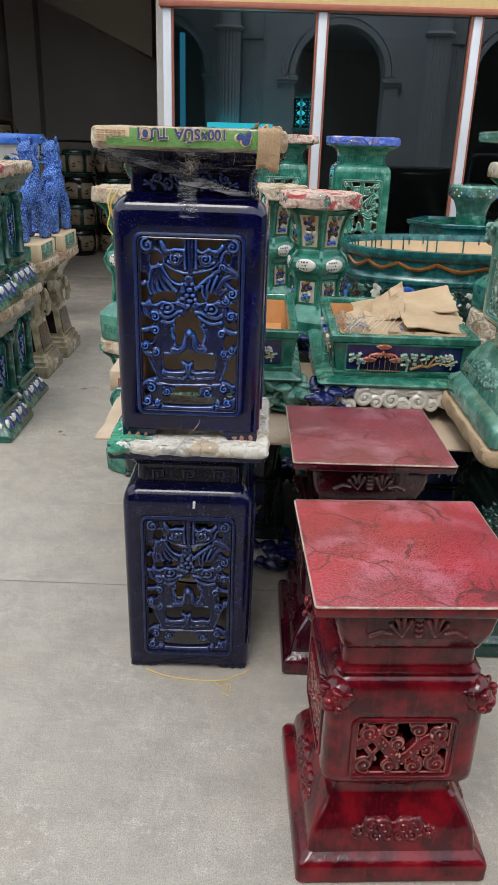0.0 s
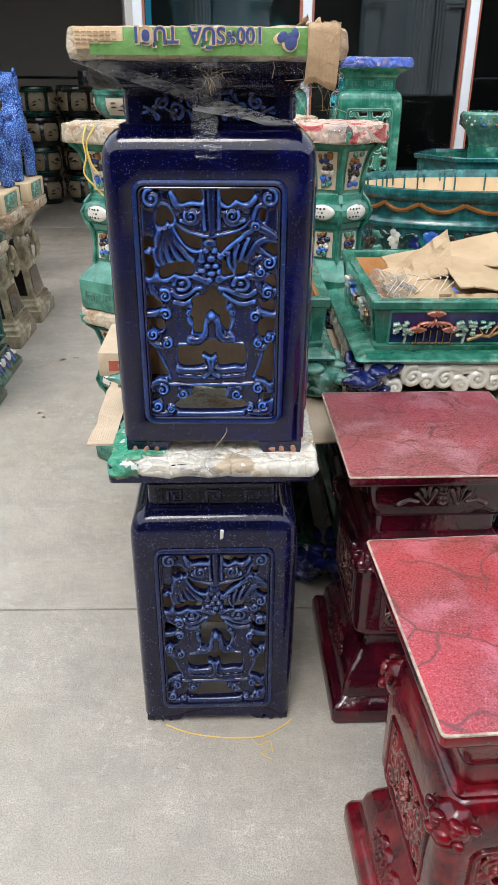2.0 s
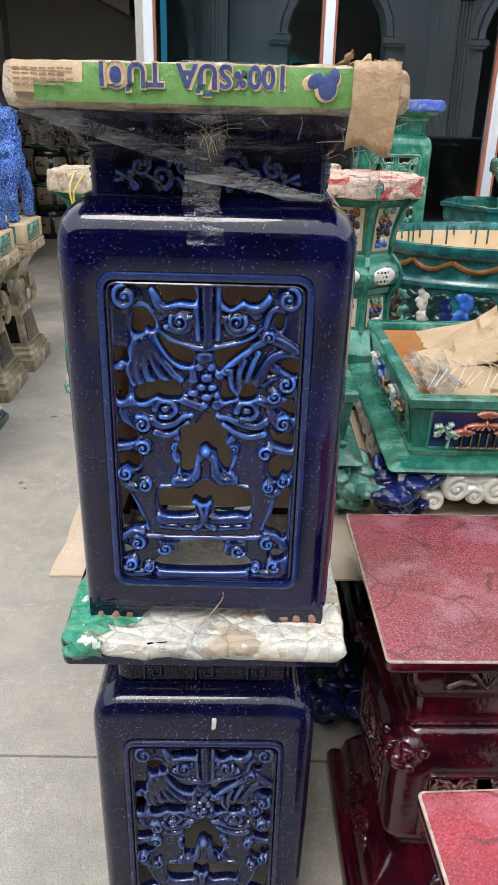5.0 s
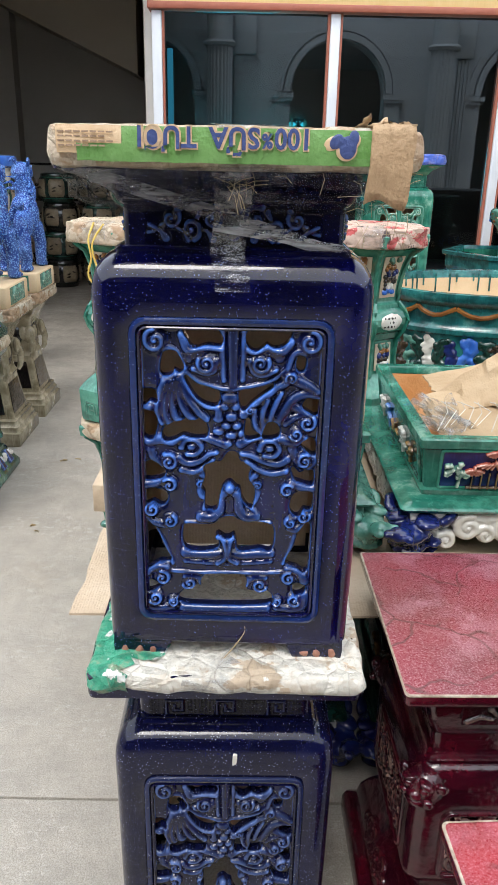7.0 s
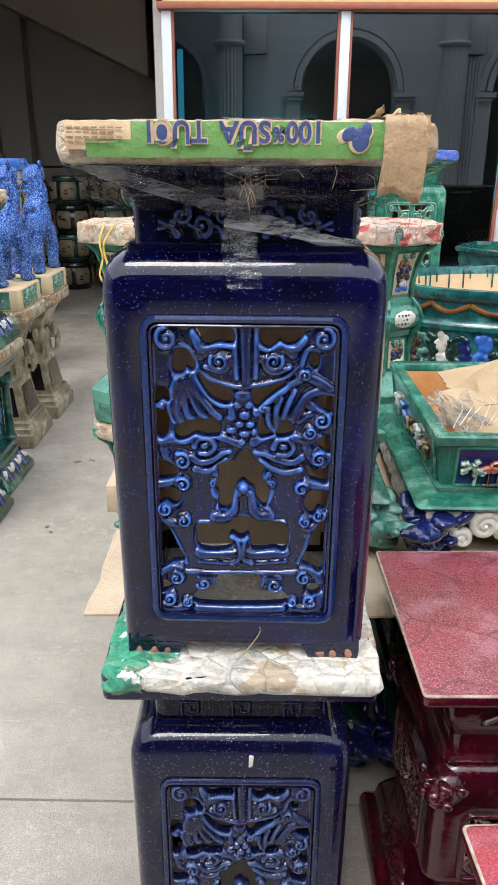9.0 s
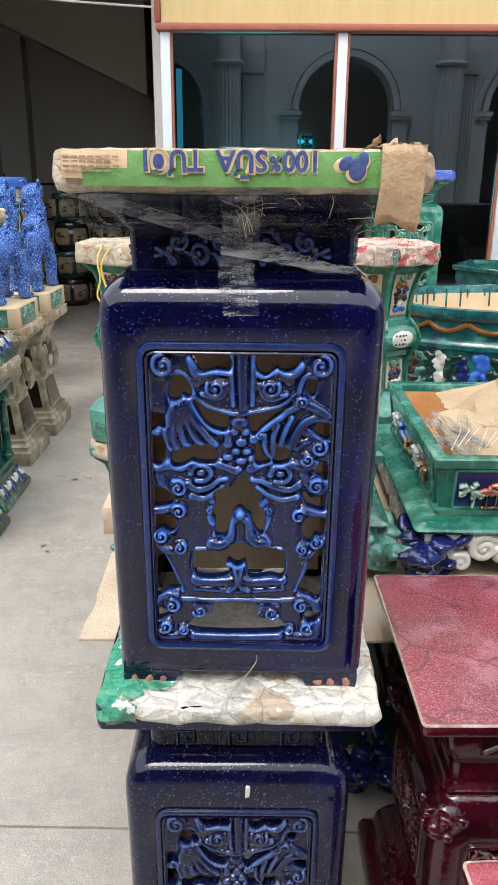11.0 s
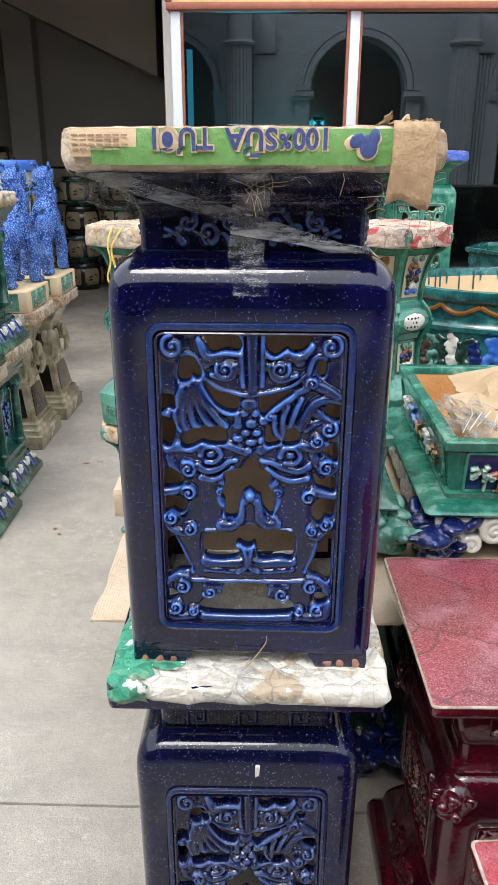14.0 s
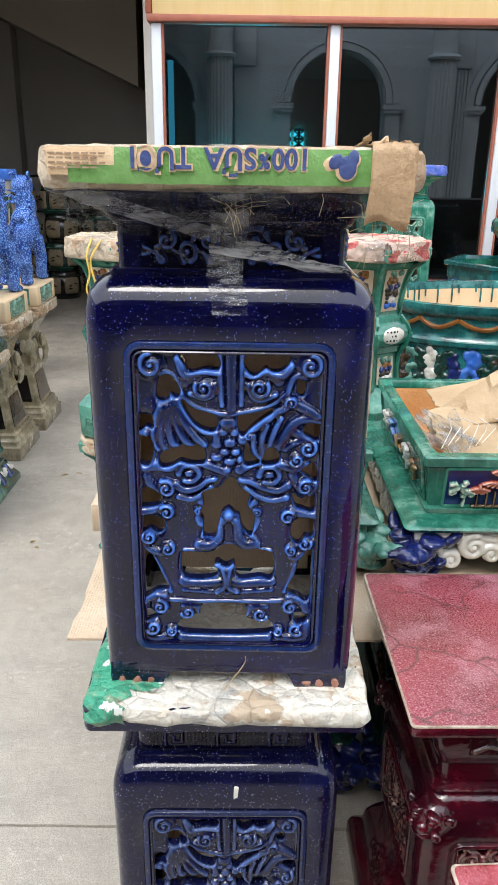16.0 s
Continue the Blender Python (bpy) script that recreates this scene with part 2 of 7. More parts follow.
WHITE = glaze("white_glaze", (0.6, 0.57, 0.5), (0.75, 0.73, 0.68), (0.82, 0.81, 0.78), 0.12, mottled=0.8)
COBALT = glaze("inky_blue_glaze", (0.006, 0.008, 0.06), (0.015, 0.03, 0.17), (0.12, 0.2, 0.5), 0.08, mottled=0.9)
SKYBLUE = glaze("sky_blue_glaze", (0.03, 0.12, 0.5), (0.07, 0.22, 0.65), (0.4, 0.55, 0.8), 0.15, mottled=0.8)
AMBER = glaze("amber_glaze", (0.16, 0.06, 0.015), (0.36, 0.16, 0.04), (0.6, 0.38, 0.16), 0.12)
ORANGE = plain("orange_clay", (0.48, 0.22, 0.07), (0.6, 0.32, 0.13), 0.55)
BUFF = plain("buff_clay", (0.6, 0.43, 0.25), (0.72, 0.56, 0.36), 0.6, 6.0)
CORAL = glaze("coral_glaze", (0.36, 0.07, 0.04), (0.5, 0.14, 0.09), (0.66, 0.34, 0.26), 0.15)
BROWN = glaze("brown_glaze", (0.03, 0.018, 0.01), (0.09, 0.05, 0.025), (0.25, 0.16, 0.08), 0.15)
STONE = glaze("ochre_stoneware", (0.2, 0.165, 0.1), (0.44, 0.385, 0.27), (0.6, 0.55, 0.43), 0.2, mottled=1.0, scale=10.0, drifts=0.6)
SOOT = glaze("black_brown_glaze", (0.008, 0.006, 0.006), (0.03, 0.022, 0.02), (0.12, 0.1, 0.08), 0.12)
CREAM = plain("cream_panel", (0.46, 0.38, 0.27), (0.6, 0.51, 0.38), 0.35, 14.0)
FLOOR = concrete()
CARD = card("brown_cardboard", (0.4, 0.28, 0.16), (0.5, 0.37, 0.23))
CARD_PALE = card("pale_cardboard", (0.5, 0.38, 0.26), (0.6, 0.48, 0.35))
KRAFT = card("kraft_paper", (0.4, 0.26, 0.14), (0.52, 0.36, 0.21), 0.6)
WRAP_PALE = wrap_mat("pale_printed_carton", (0.56, 0.46, 0.34), (0.42, 0.28, 0.17), (0.66, 0.6, 0.5), 0.45)
WRAP_WHITE = wrap_mat("white_carton_wrap", (0.72, 0.69, 0.61), (0.55, 0.44, 0.32), (0.76, 0.75, 0.7), 0.3, 14.0)
WRAP_GREEN = wrap_mat("green_printed_wrap", (0.05, 0.33, 0.2), (0.03, 0.24, 0.15), (0.72, 0.74, 0.7), 0.55, 15.0)
WRAP_RED = wrap_mat("red_printed_carton", (0.62, 0.46, 0.38), (0.5, 0.09, 0.09), (0.1, 0.07, 0.07), 0.32, 11.0)
WRAP_BLUE = wrap_mat("blue_printed_carton", (0.06, 0.13, 0.55), (0.7, 0.72, 0.74), (0.05, 0.1, 0.4), 0.2, 9.0)
PRINT_GREEN = plain("green_print", (0.12, 0.28, 0.07), (0.2, 0.38, 0.13), 0.25, 30.0)
PRINT_TAN = plain("tan_print", (0.62, 0.42, 0.24), (0.7, 0.52, 0.33), 0.35, 30.0)
PRINT_BLUE = plain("blue_print", (0.04, 0.065, 0.19), (0.07, 0.1, 0.26), 0.35, 40.0)
PRINT_DARK = plain("dark_print", (0.3, 0.2, 0.13), (0.38, 0.27, 0.18), 0.5, 40.0)
FILM_DARK = film_mat("stretch_film", (0.88, 0.88, 0.88), 0.08, (0.03, 0.03, 0.032))
FILM_CLEAR = film_mat("clear_film", (0.97, 0.97, 0.97), 0.03, (0.38, 0.38, 0.38))
FILM_TWIST = film_mat("twisted_film", (0.95, 0.95, 0.95), 0.3, (0.5, 0.5, 0.5))
STRAW = plain("straw", (0.32, 0.23, 0.11), (0.48, 0.37, 0.2), 0.6)
TWINE = plain("yellow_twine", (0.6, 0.4, 0.06), (0.72, 0.52, 0.14), 0.5)
MAPLE = maple()
RUST_TRIM = plain("red_brown_trim", (0.30, 0.085, 0.05), (0.38, 0.12, 0.07), 0.45)
ALU = plain("pale_aluminium", (0.58, 0.6, 0.63), (0.68, 0.7, 0.72), 0.4, 3.0)
GLASS = tinted_glass()
PLASTER = plain("grey_plaster", (0.4, 0.42, 0.44), (0.5, 0.52, 0.54), 0.7, 1.5)
DARK_WALL = plain("sooty_wall", (0.5, 0.47, 0.43), (0.6, 0.57, 0.52), 0.85, 0.8)
DARK_CEIL = plain("sooty_ceiling", (0.48, 0.43, 0.35), (0.56, 0.51, 0.42), 0.85, 0.8)
CLAY = plain("bare_clay", (0.5, 0.34, 0.2), (0.64, 0.46, 0.3), 0.7)
CLAY_RED = plain("bare_red_clay", (0.3, 0.13, 0.085), (0.42, 0.21, 0.14), 0.6)
DARK_BACKING = plain("dark_backing", (0.05, 0.048, 0.045), (0.09, 0.085, 0.08), 0.8, 0.6)
FACADE = plain("facade_render", (0.4, 0.41, 0.42), (0.52, 0.53, 0.54), 0.75, 0.6)
BLACKISH = plain("dark_lacquer", (0.012, 0.011, 0.011), (0.03, 0.026, 0.024), 0.3)
CABLE = plain("grey_cable", (0.4, 0.4, 0.38), (0.5, 0.5, 0.48), 0.5)
OUTSIDE = glow("cyan_daylight", (0.05, 0.6, 0.68), 7.0)
STRIP = glow("cyan_strip_glow", (0.05, 0.34, 0.5), 2.6)


# ---- mesh tools ----
def mesh_object(name, verts, faces, mat, parent=None, label="", relief=None, angle=38, mats=None, slots=None):
    me = bpy.data.meshes.new(name)
    me.from_pydata([tuple(v) for v in verts], [], [tuple(f) for f in faces])
    for m in mats or [mat]:
        me.materials.append(m)
    if slots is not None:
        me.polygons.foreach_set("material_index", slots)
    if relief is not None:
        a = me.attributes.new("relief", "FLOAT", "POINT")
        a.data.foreach_set("value", [float(r) for r in relief])
    me.shade_smooth()
    me.set_sharp_from_angle(angle=radians(angle))
    me.update()
    ob = new(name, me)
    if parent:
        ob.parent = parent
    if label:
        ob["label"] = label
    return ob


def part(name, shape, mat, parent, label="", **more):
    """One mesh under a thing or under a part; shape is (verts, faces)."""
    return mesh_object(name, shape[0], shape[1], mat, parent, label, **more)


def thing(name, label, category, group="", kind=""):
    return tagged(new(name), label, category, group, kind)


def join(*shapes):
    verts, faces = [], []
    for v, f in shapes:
        k = len(verts)
        verts += [tuple(p) for p in v]
        faces += [tuple(i + k for i in q) for q in f]
    return verts, faces


def moved(shape, m):
    return [m @ Vector(v) for v in shape[0]], shape[1]


def rect_ring(hx, hy, r, z, n=5, cx=0.0, cy=0.0):
    """A rounded rectangle, counter-clockwise from above."""
    r = max(0.0005, min(r, hx * 0.999, hy * 0.999))
    pts = []
    for sx, sy, a0 in ((1, 1, 0), (-1, 1, 90), (-1, -1, 180), (1, -1, 270)):
        for i in range(n + 1):
            a = radians(a0 + 90 * i / n)
            pts.append((cx + sx * (hx - r) + r * math.cos(a), cy + sy * (hy - r) + r * math.sin(a), z))
    return pts


def poly_ring(n, radius, z, turn=0.0, flat=1.0):
    return [(radius * math.cos(radians(turn) + 2 * math.pi * i / n), flat * radius * math.sin(radians(turn) + 2 * math.pi * i / n), z) for i in range(n)]


def loft(rings, bottom=True, top=True):
    n = len(rings[0])
    verts = [p for r in rings for p in r]
    faces = []
    for k in range(len(rings) - 1):
        for i in range(n):
            j = (i + 1) % n
            faces.append((k * n + i, k * n + j, (k + 1) * n + j, (k + 1) * n + i))
    if bottom:
        faces.append(tuple(range(n - 1, -1, -1)))
    if top:
        faces.append(tuple(range((len(rings) - 1) * n, len(rings) * n)))
    return verts, faces


def box(x0, x1, y0, y1, z0, z1, r=0.0):
    if r <= 0:
        return loft([[(x0, y0, z), (x1, y0, z), (x1, y1, z), (x0, y1, z)] for z in (z0, z1)])
    cx, cy, hx, hy = (x0 + x1) / 2, (y0 + y1) / 2, (x1 - x0) / 2, (y1 - y0) / 2
    steps = [(z0, r), (z0 + r * 0.3, r * 0.3), (z0 + r, 0), (z1 - r, 0), (z1 - r * 0.3, r * 0.3), (z1, r)]
    return loft([rect_ring(hx - d, hy - d, r, z, 3, cx, cy) for z, d in steps])


def square_loft(profile, r=0.02, n=5, aspect=1.0, **caps):
    """A square body from (z, half width[, corner radius])."""
    return loft([rect_ring(p[1], p[1] * aspect, p[2] if len(p) > 2 else r, p[0], n) for p in profile], **caps)


def spin(profile, n=40, flat=1.0, **caps):
    return loft([poly_ring(n, r, z, 0, flat) for z, r in profile], **caps)


def tube(points, r, n=6, taper=None):
    pts = [Vector(p) for p in points]
    rings = []
    up = Vector((0.12, 0.3, 0.95)).normalized()
    for i, p in enumerate(pts):
        d = (pts[min(i + 1, len(pts) - 1)] - pts[max(i - 1, 0)]).normalized()
        a = d.cross(up)
        if a.length < 1e-3:
            a = d.cross(Vector((1, 0, 0)))
        a.normalize()
        b = d.cross(a)
        rr = r if taper is None else r * (1 + (taper - 1) * i / (len(pts) - 1))
        rings.append([tuple(p + rr * (math.cos(2 * math.pi * k / n) * a + math.sin(2 * math.pi * k / n) * b)) for k in range(n)])
    return loft(rings)


def ellipsoid(c, r, n=12, m=8, turn=0.0):
    rings = []
    for k in range(m + 1):
        a = -math.pi / 2 + math.pi * k / m
        rings.append([(r[0] * max(0.02, math.cos(a)) * math.cos(2 * math.pi * i / n), r[1] * max(0.02, math.cos(a)) * math.sin(2 * math.pi * i / n), r[2] * math.sin(a)) for i in range(n)])
    return moved(loft(rings), Matrix.Translation(c) @ Matrix.Rotation(radians(turn), 4, "Y"))


def rough_up(shape, amount, scale, seed=0.0):
    """Uneven, dented or crumpled: every point pushed about by noise."""
    return [Vector(v) + amount * noise.noise_vector(Vector(v) * scale + Vector((seed, seed * 1.7, -seed))) for v in shape[0]], shape[1]


class Carving:
    """A carved or pierced plate, drawn with strokes and blobs. x from -w/2 to w/2, z from 0 to h; it faces -y."""

    def __init__(self, w, h, cell, ground=None, skirt=0.0):
        self.skirt = skirt
        self.w, self.h = w, h
        self.nx, self.nz = int(w / cell) + 1, int(h / cell) + 1
        self.x, self.z = np.meshgrid(np.linspace(-w / 2, w / 2, self.nx), np.linspace(0, h, self.nz))
        self.solid = np.full(self.x.shape, -1.0 if ground is None else 1.0)
        self.up = np.full(self.x.shape, 0.0 if ground is None else ground)
        self.tint = np.zeros(self.x.shape)

    def window(self, x0, x1, z0, z1):
        i0 = max(0, int((x0 + self.w / 2) / self.w * (self.nx - 1)) - 1)
        i1 = min(self.nx, int((x1 + self.w / 2) / self.w * (self.nx - 1)) + 3)
        j0 = max(0, int(z0 / self.h * (self.nz - 1)) - 1)
        j1 = min(self.nz, int(z1 / self.h * (self.nz - 1)) + 3)
        return (slice(j0, j1), slice(i0, i1)) if i1 > i0 and j1 > j0 else None

    def lay(self, s, f, bump, rim):
        self.solid[s] = np.maximum(self.solid[s], f)
        inside = f > 0
        higher = inside & (bump > self.up[s])
        self.tint[s] = np.where(higher, rim, self.tint[s])
        self.up[s] = np.where(higher, bump, self.up[s])

    def stroke(self, pts, r0, r1=None, high=0.008, low=0.0):
        r1 = r0 if r1 is None else r1
        r = max(r0, r1) * 1.6 + self.skirt
        xs, zs = [p[0] for p in pts], [p[1] for p in pts]
        s = self.window(min(xs) - r, max(xs) + r, min(zs) - r, max(zs) + r)
        if s is None:
            return
        x, z = self.x[s], self.z[s]
        best = np.full(x.shape, -9.0)
        rel = np.full(x.shape, 9.0)
        n = len(pts) - 1
        for i in range(n):
            (ax, az), (bx, bz) = pts[i], pts[i + 1]
            dx, dz = bx - ax, bz - az
            t = np.clip(((x - ax) * dx + (z - az) * dz) / (dx * dx + dz * dz + 1e-12), 0, 1)
            d = np.hypot(x - ax - t * dx, z - az - t * dz)
            rr = r0 + (r1 - r0) * (i + t) / n
            rel = np.minimum(rel, d / rr)
            best = np.maximum(best, rr - d)
        dome = np.sqrt(np.clip(1 - rel ** 2, 0, 1))
        if self.skirt:
            soft = np.clip((best + self.skirt) / (self.skirt * 1.4), 0, 1)
            self.lay(s, best + self.skirt, 0.0048 * np.sqrt(soft * (2 - soft)), 0.0)
        self.lay(s, best, low + high * dome, np.clip((dome - 0.55) / 0.45, 0, 1) ** 1.6 * min(1.0, high / 0.007))

    def blob(self, cx, cz, rx, rz, high=0.008, turn=0.0, low=0.0, shine=1.0):
        r = max(rx, rz) * 1.3
        s = self.window(cx - r, cx + r, cz - r, cz + r)
        if s is None:
            return
        x, z = self.x[s] - cx, self.z[s] - cz
        c, k = math.cos(radians(turn)), math.sin(radians(turn))
        rel = np.hypot((x * c + z * k) / rx, (z * c - x * k) / rz)
        dome = np.sqrt(np.clip(1 - rel ** 2, 0, 1))
        self.lay(s, (1 - rel) * min(rx, rz), low + high * dome, shine * np.clip((dome - 0.5) / 0.5, 0, 1) ** 1.6)

    def slab(self, x0, x1, z0, z1, high=0.003, r=0.004, tint=0.0):
        s = self.window(x0 - r, x1 + r, z0 - r, z1 + r)
        if s is None:
            return
        x, z = self.x[s], self.z[s]
        d = np.minimum(np.minimum(x - x0, x1 - x), np.minimum(z - z0, z1 - z))
        edge = np.clip(d / r, 0, 1)
        self.lay(s, d, high * np.sqrt(edge * (2 - edge)), tint)

    def pierce(self, outline):
        """Cut an opening with the given closed outline; its edge rolls over."""
        xs, zs = [p[0] for p in outline], [p[1] for p in outline]
        s = self.window(min(xs) - 0.01, max(xs) + 0.01, min(zs) - 0.01, max(zs) + 0.01)
        x, z = self.x[s], self.z[s]
        far = np.full(x.shape, 9.0)
        inside = np.zeros(x.shape, bool)
        for (ax, az), (bx, bz) in zip(outline, outline[1:] + outline[:1]):
            dx, dz = bx - ax, bz - az
            t = np.clip(((x - ax) * dx + (z - az) * dz) / (dx * dx + dz * dz + 1e-12), 0, 1)
            far = np.minimum(far, np.hypot(x - ax - t * dx, z - az - t * dz))
            if az != bz:
                inside ^= ((az > z) != (bz > z)) & (x < ax + dx * (z - az) / dz)
        self.solid[s] = np.minimum(self.solid[s], np.where(inside, -far, far) - 0.0018)
        lip = np.clip(1 - far / 0.003, 0, 1)
        self.up[s] = np.where(inside, self.up[s], self.up[s] * (1 - 0.5 * lip ** 2))

    def scroll(self, cx, cz, size, way=1, start=0.0, turns=1.4, thick=None, high=0.008):
        """A curl that winds into a raised bead."""
        thick = thick or size * 0.3
        pts = []
        for i in range(26):
            k = i / 25
            a = radians(start) + way * 2 * math.pi * turns * k
            rad = size * (1 - 0.82 * k)
            pts.append((cx + rad * math.cos(a), cz + rad * math.sin(a)))
        self.blob(cx, cz, size * 0.92, size * 0.92, high * 0.4, shine=0.1)
        self.stroke(pts, thick, thick * 0.65, high)
        self.blob(cx, cz, size * 0.26, size * 0.26, high * 1.25)

    def shape(self, depth, snap=True, back=False):
        """Front, rim and back of the plate as one closed mesh."""
        f = self.solid
        keep = f > 0
        cell = keep[:-1, :-1] | keep[1:, :-1] | keep[:-1, 1:] | keep[1:, 1:]
        used = np.zeros(f.shape, bool)
        for a, b in ((0, 0), (1, 0), (0, 1), (1, 1)):
            used[a:f.shape[0] - 1 + a, b:f.shape[1] - 1 + b] |= cell
        x, z, up = self.x.copy(), self.z.copy(), self.up.copy()
        if snap:
            gz, gx = np.gradient(f, self.z[1, 0], self.x[0, 1] - self.x[0, 0])
            g = np.hypot(gx, gz) + 1e-9
            step = np.clip(-f / g, 0, 1.5 * (self.x[0, 1] - self.x[0, 0]))
            out = used & ~keep
            x[out] += (step * gx / g)[out]
            z[out] += (step * gz / g)[out]
        x, z = np.clip(x, -self.w / 2, self.w / 2), np.clip(z, 0, self.h)
        idx = np.full(f.shape, -1)
        idx[used] = np.arange(used.sum())
        front = np.stack([x[used], -up[used], z[used]], 1)
        quads = np.stack([idx[:-1, :-1], idx[:-1, 1:], idx[1:, 1:], idx[1:, :-1]], -1)[cell]
        n = len(front)
        edges = {}
        for q in quads.tolist():
            for a, b in zip(q, q[1:] + q[:1]):
                if (b, a) in edges:
                    del edges[(b, a)]
                else:
                    edges[(a, b)] = 1
        backv = front.copy()
        backv[:, 1] = depth
        faces = quads.tolist() + [(b, a, a + n, b + n) for a, b in edges]
        if back:
            faces += (quads[:, ::-1] + n).tolist()
        # glaze breaks pale where the surface is convex and along pierced rims; painted highlights share this tint
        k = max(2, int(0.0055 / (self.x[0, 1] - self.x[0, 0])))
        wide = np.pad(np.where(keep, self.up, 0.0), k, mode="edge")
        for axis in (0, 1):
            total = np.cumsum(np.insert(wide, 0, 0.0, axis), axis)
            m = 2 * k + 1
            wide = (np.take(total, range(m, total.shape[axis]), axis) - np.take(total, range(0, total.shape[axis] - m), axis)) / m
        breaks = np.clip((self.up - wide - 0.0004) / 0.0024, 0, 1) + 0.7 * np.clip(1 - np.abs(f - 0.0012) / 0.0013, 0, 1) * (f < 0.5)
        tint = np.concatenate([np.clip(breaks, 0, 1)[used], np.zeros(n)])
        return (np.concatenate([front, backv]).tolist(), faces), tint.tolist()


def place(ob, x, y, z, turn=0.0):
    ob.matrix_basis = pose(x, y, z, 0, 0, turn)
    return ob


# ---- the yard, the shop front and the dark hall ----
WIN_Y = 6.3
floor = thing("floor", "pale grey poured concrete floor with a straight joint and scuffs", "floor", kind="structure")
part("sub_floor", box(-14, 14, -9, 32, -0.3, -0.03), FLOOR, floor)
JOINTS = (-9.0, -3.7, 2.172, 8.05, 14.0, 32.0)
for y0, y1 in zip(JOINTS, JOINTS[1:]):
    part("slab", box(-14, 14, y0 + 0.0035, y1 - 0.0035, -0.03, 0.0, 0.0016), FLOOR, floor)

shop_front = thing("wall_north", "shop front with maple veneer fascia over tinted glass", "wall", kind="structure")
X0 = -0.783
part("fascia", box(X0 - 0.02, 9.0, WIN_Y - 0.06, WIN_Y + 0.1, 2.356, 4.6), MAPLE, shop_front, "yellow maple veneer board")
part("trim", box(X0 - 0.055, 9.0, WIN_Y - 0.085, WIN_Y + 0.1, 2.311, 2.353, 0.006), RUST_TRIM, shop_front, "red-brown painted edge trim")
part("trim", box(X0 - 0.06, X0 - 0.023, WIN_Y - 0.085, WIN_Y + 0.1, 2.356, 4.6, 0.006), RUST_TRIM, shop_front)
part("plinth_wall", box(X0 - 0.02, 9.0, WIN_Y - 0.05, WIN_Y + 0.1, 0.0, 0.66), MAPLE, shop_front, "yellow veneer board below the window")
part("sill", box(X0 - 0.03, 9.0, WIN_Y - 0.09, WIN_Y + 0.1, 0.664, 0.7, 0.006), RUST_TRIM, shop_front)
window_1 = thing("window_1", "tinted shop window with pale aluminium mullions edged in red", "window", kind="structure")
MULL = [X0 + 0.0, 0.371, 1.51, 2.655, 3.8, 4.95]
for i, mx in enumerate(MULL):
    part("mullion", box(mx - 0.032, mx + 0.032, WIN_Y - 0.05, WIN_Y + 0.05, 0.704, 2.307, 0.006), ALU, window_1)
    if i:
        part("mullion_trim", box(mx - 0.05, mx - 0.034, WIN_Y - 0.04, WIN_Y + 0.04, 0.704, 2.307), RUST_TRIM, window_1)
    part("mullion_trim", box(mx + 0.034, mx + 0.047, WIN_Y - 0.04, WIN_Y + 0.04, 0.704, 2.307), RUST_TRIM, window_1)
for a, b in zip(MULL, MULL[1:]):
    p = part("pane", box(a + 0.048, b - 0.051, WIN_Y - 0.004, WIN_Y + 0.004, 0.704, 2.307), GLASS, window_1)
    p.visible_shadow = False

# room behind the glass: plaster wall with arches, columns and pilasters
ROOM_Y = 12.0
room = thing("wall_arcade", "grey plaster arcade wall with round arches behind the glass", "wall", kind="structure")


def arch_wall(centers, half, spring, x0, x1, top, y, thick, least):
    """A wall pierced by round-headed openings, built in strips."""
    shapes = []
    edges = [x0]
    for c in centers:
        edges += [c - half, c + half]
    edges.append(x1)
    for k in range(0, len(edges), 2):
        if edges[k] > least:
            shapes.append(box(edges[k], edges[k + 1], y, y + thick, 0, top))
    for c in centers:
        n = 22
        for i in range(n):
            xa, xb = c - half + 2 * half * i / n, c - half + 2 * half * (i + 1) / n
            if xa < least:
                continue
            za = spring + math.sqrt(max(0, half ** 2 - (xa - c) ** 2))
            zb = spring + math.sqrt(max(0, half ** 2 - (xb - c) ** 2))
            shapes.append(([(xa, y, za), (xb, y, zb), (xb, y + thick, zb), (xa, y + thick, za), (xa, y, top), (xb, y, top), (xb, y + thick, top), (xa, y + thick, top)],
                           [(0, 3, 2, 1), (4, 5, 6, 7), (0, 1, 5, 4), (1, 2, 6, 5), (2, 3, 7, 6), (3, 0, 4, 7)]))
    return join(*shapes)


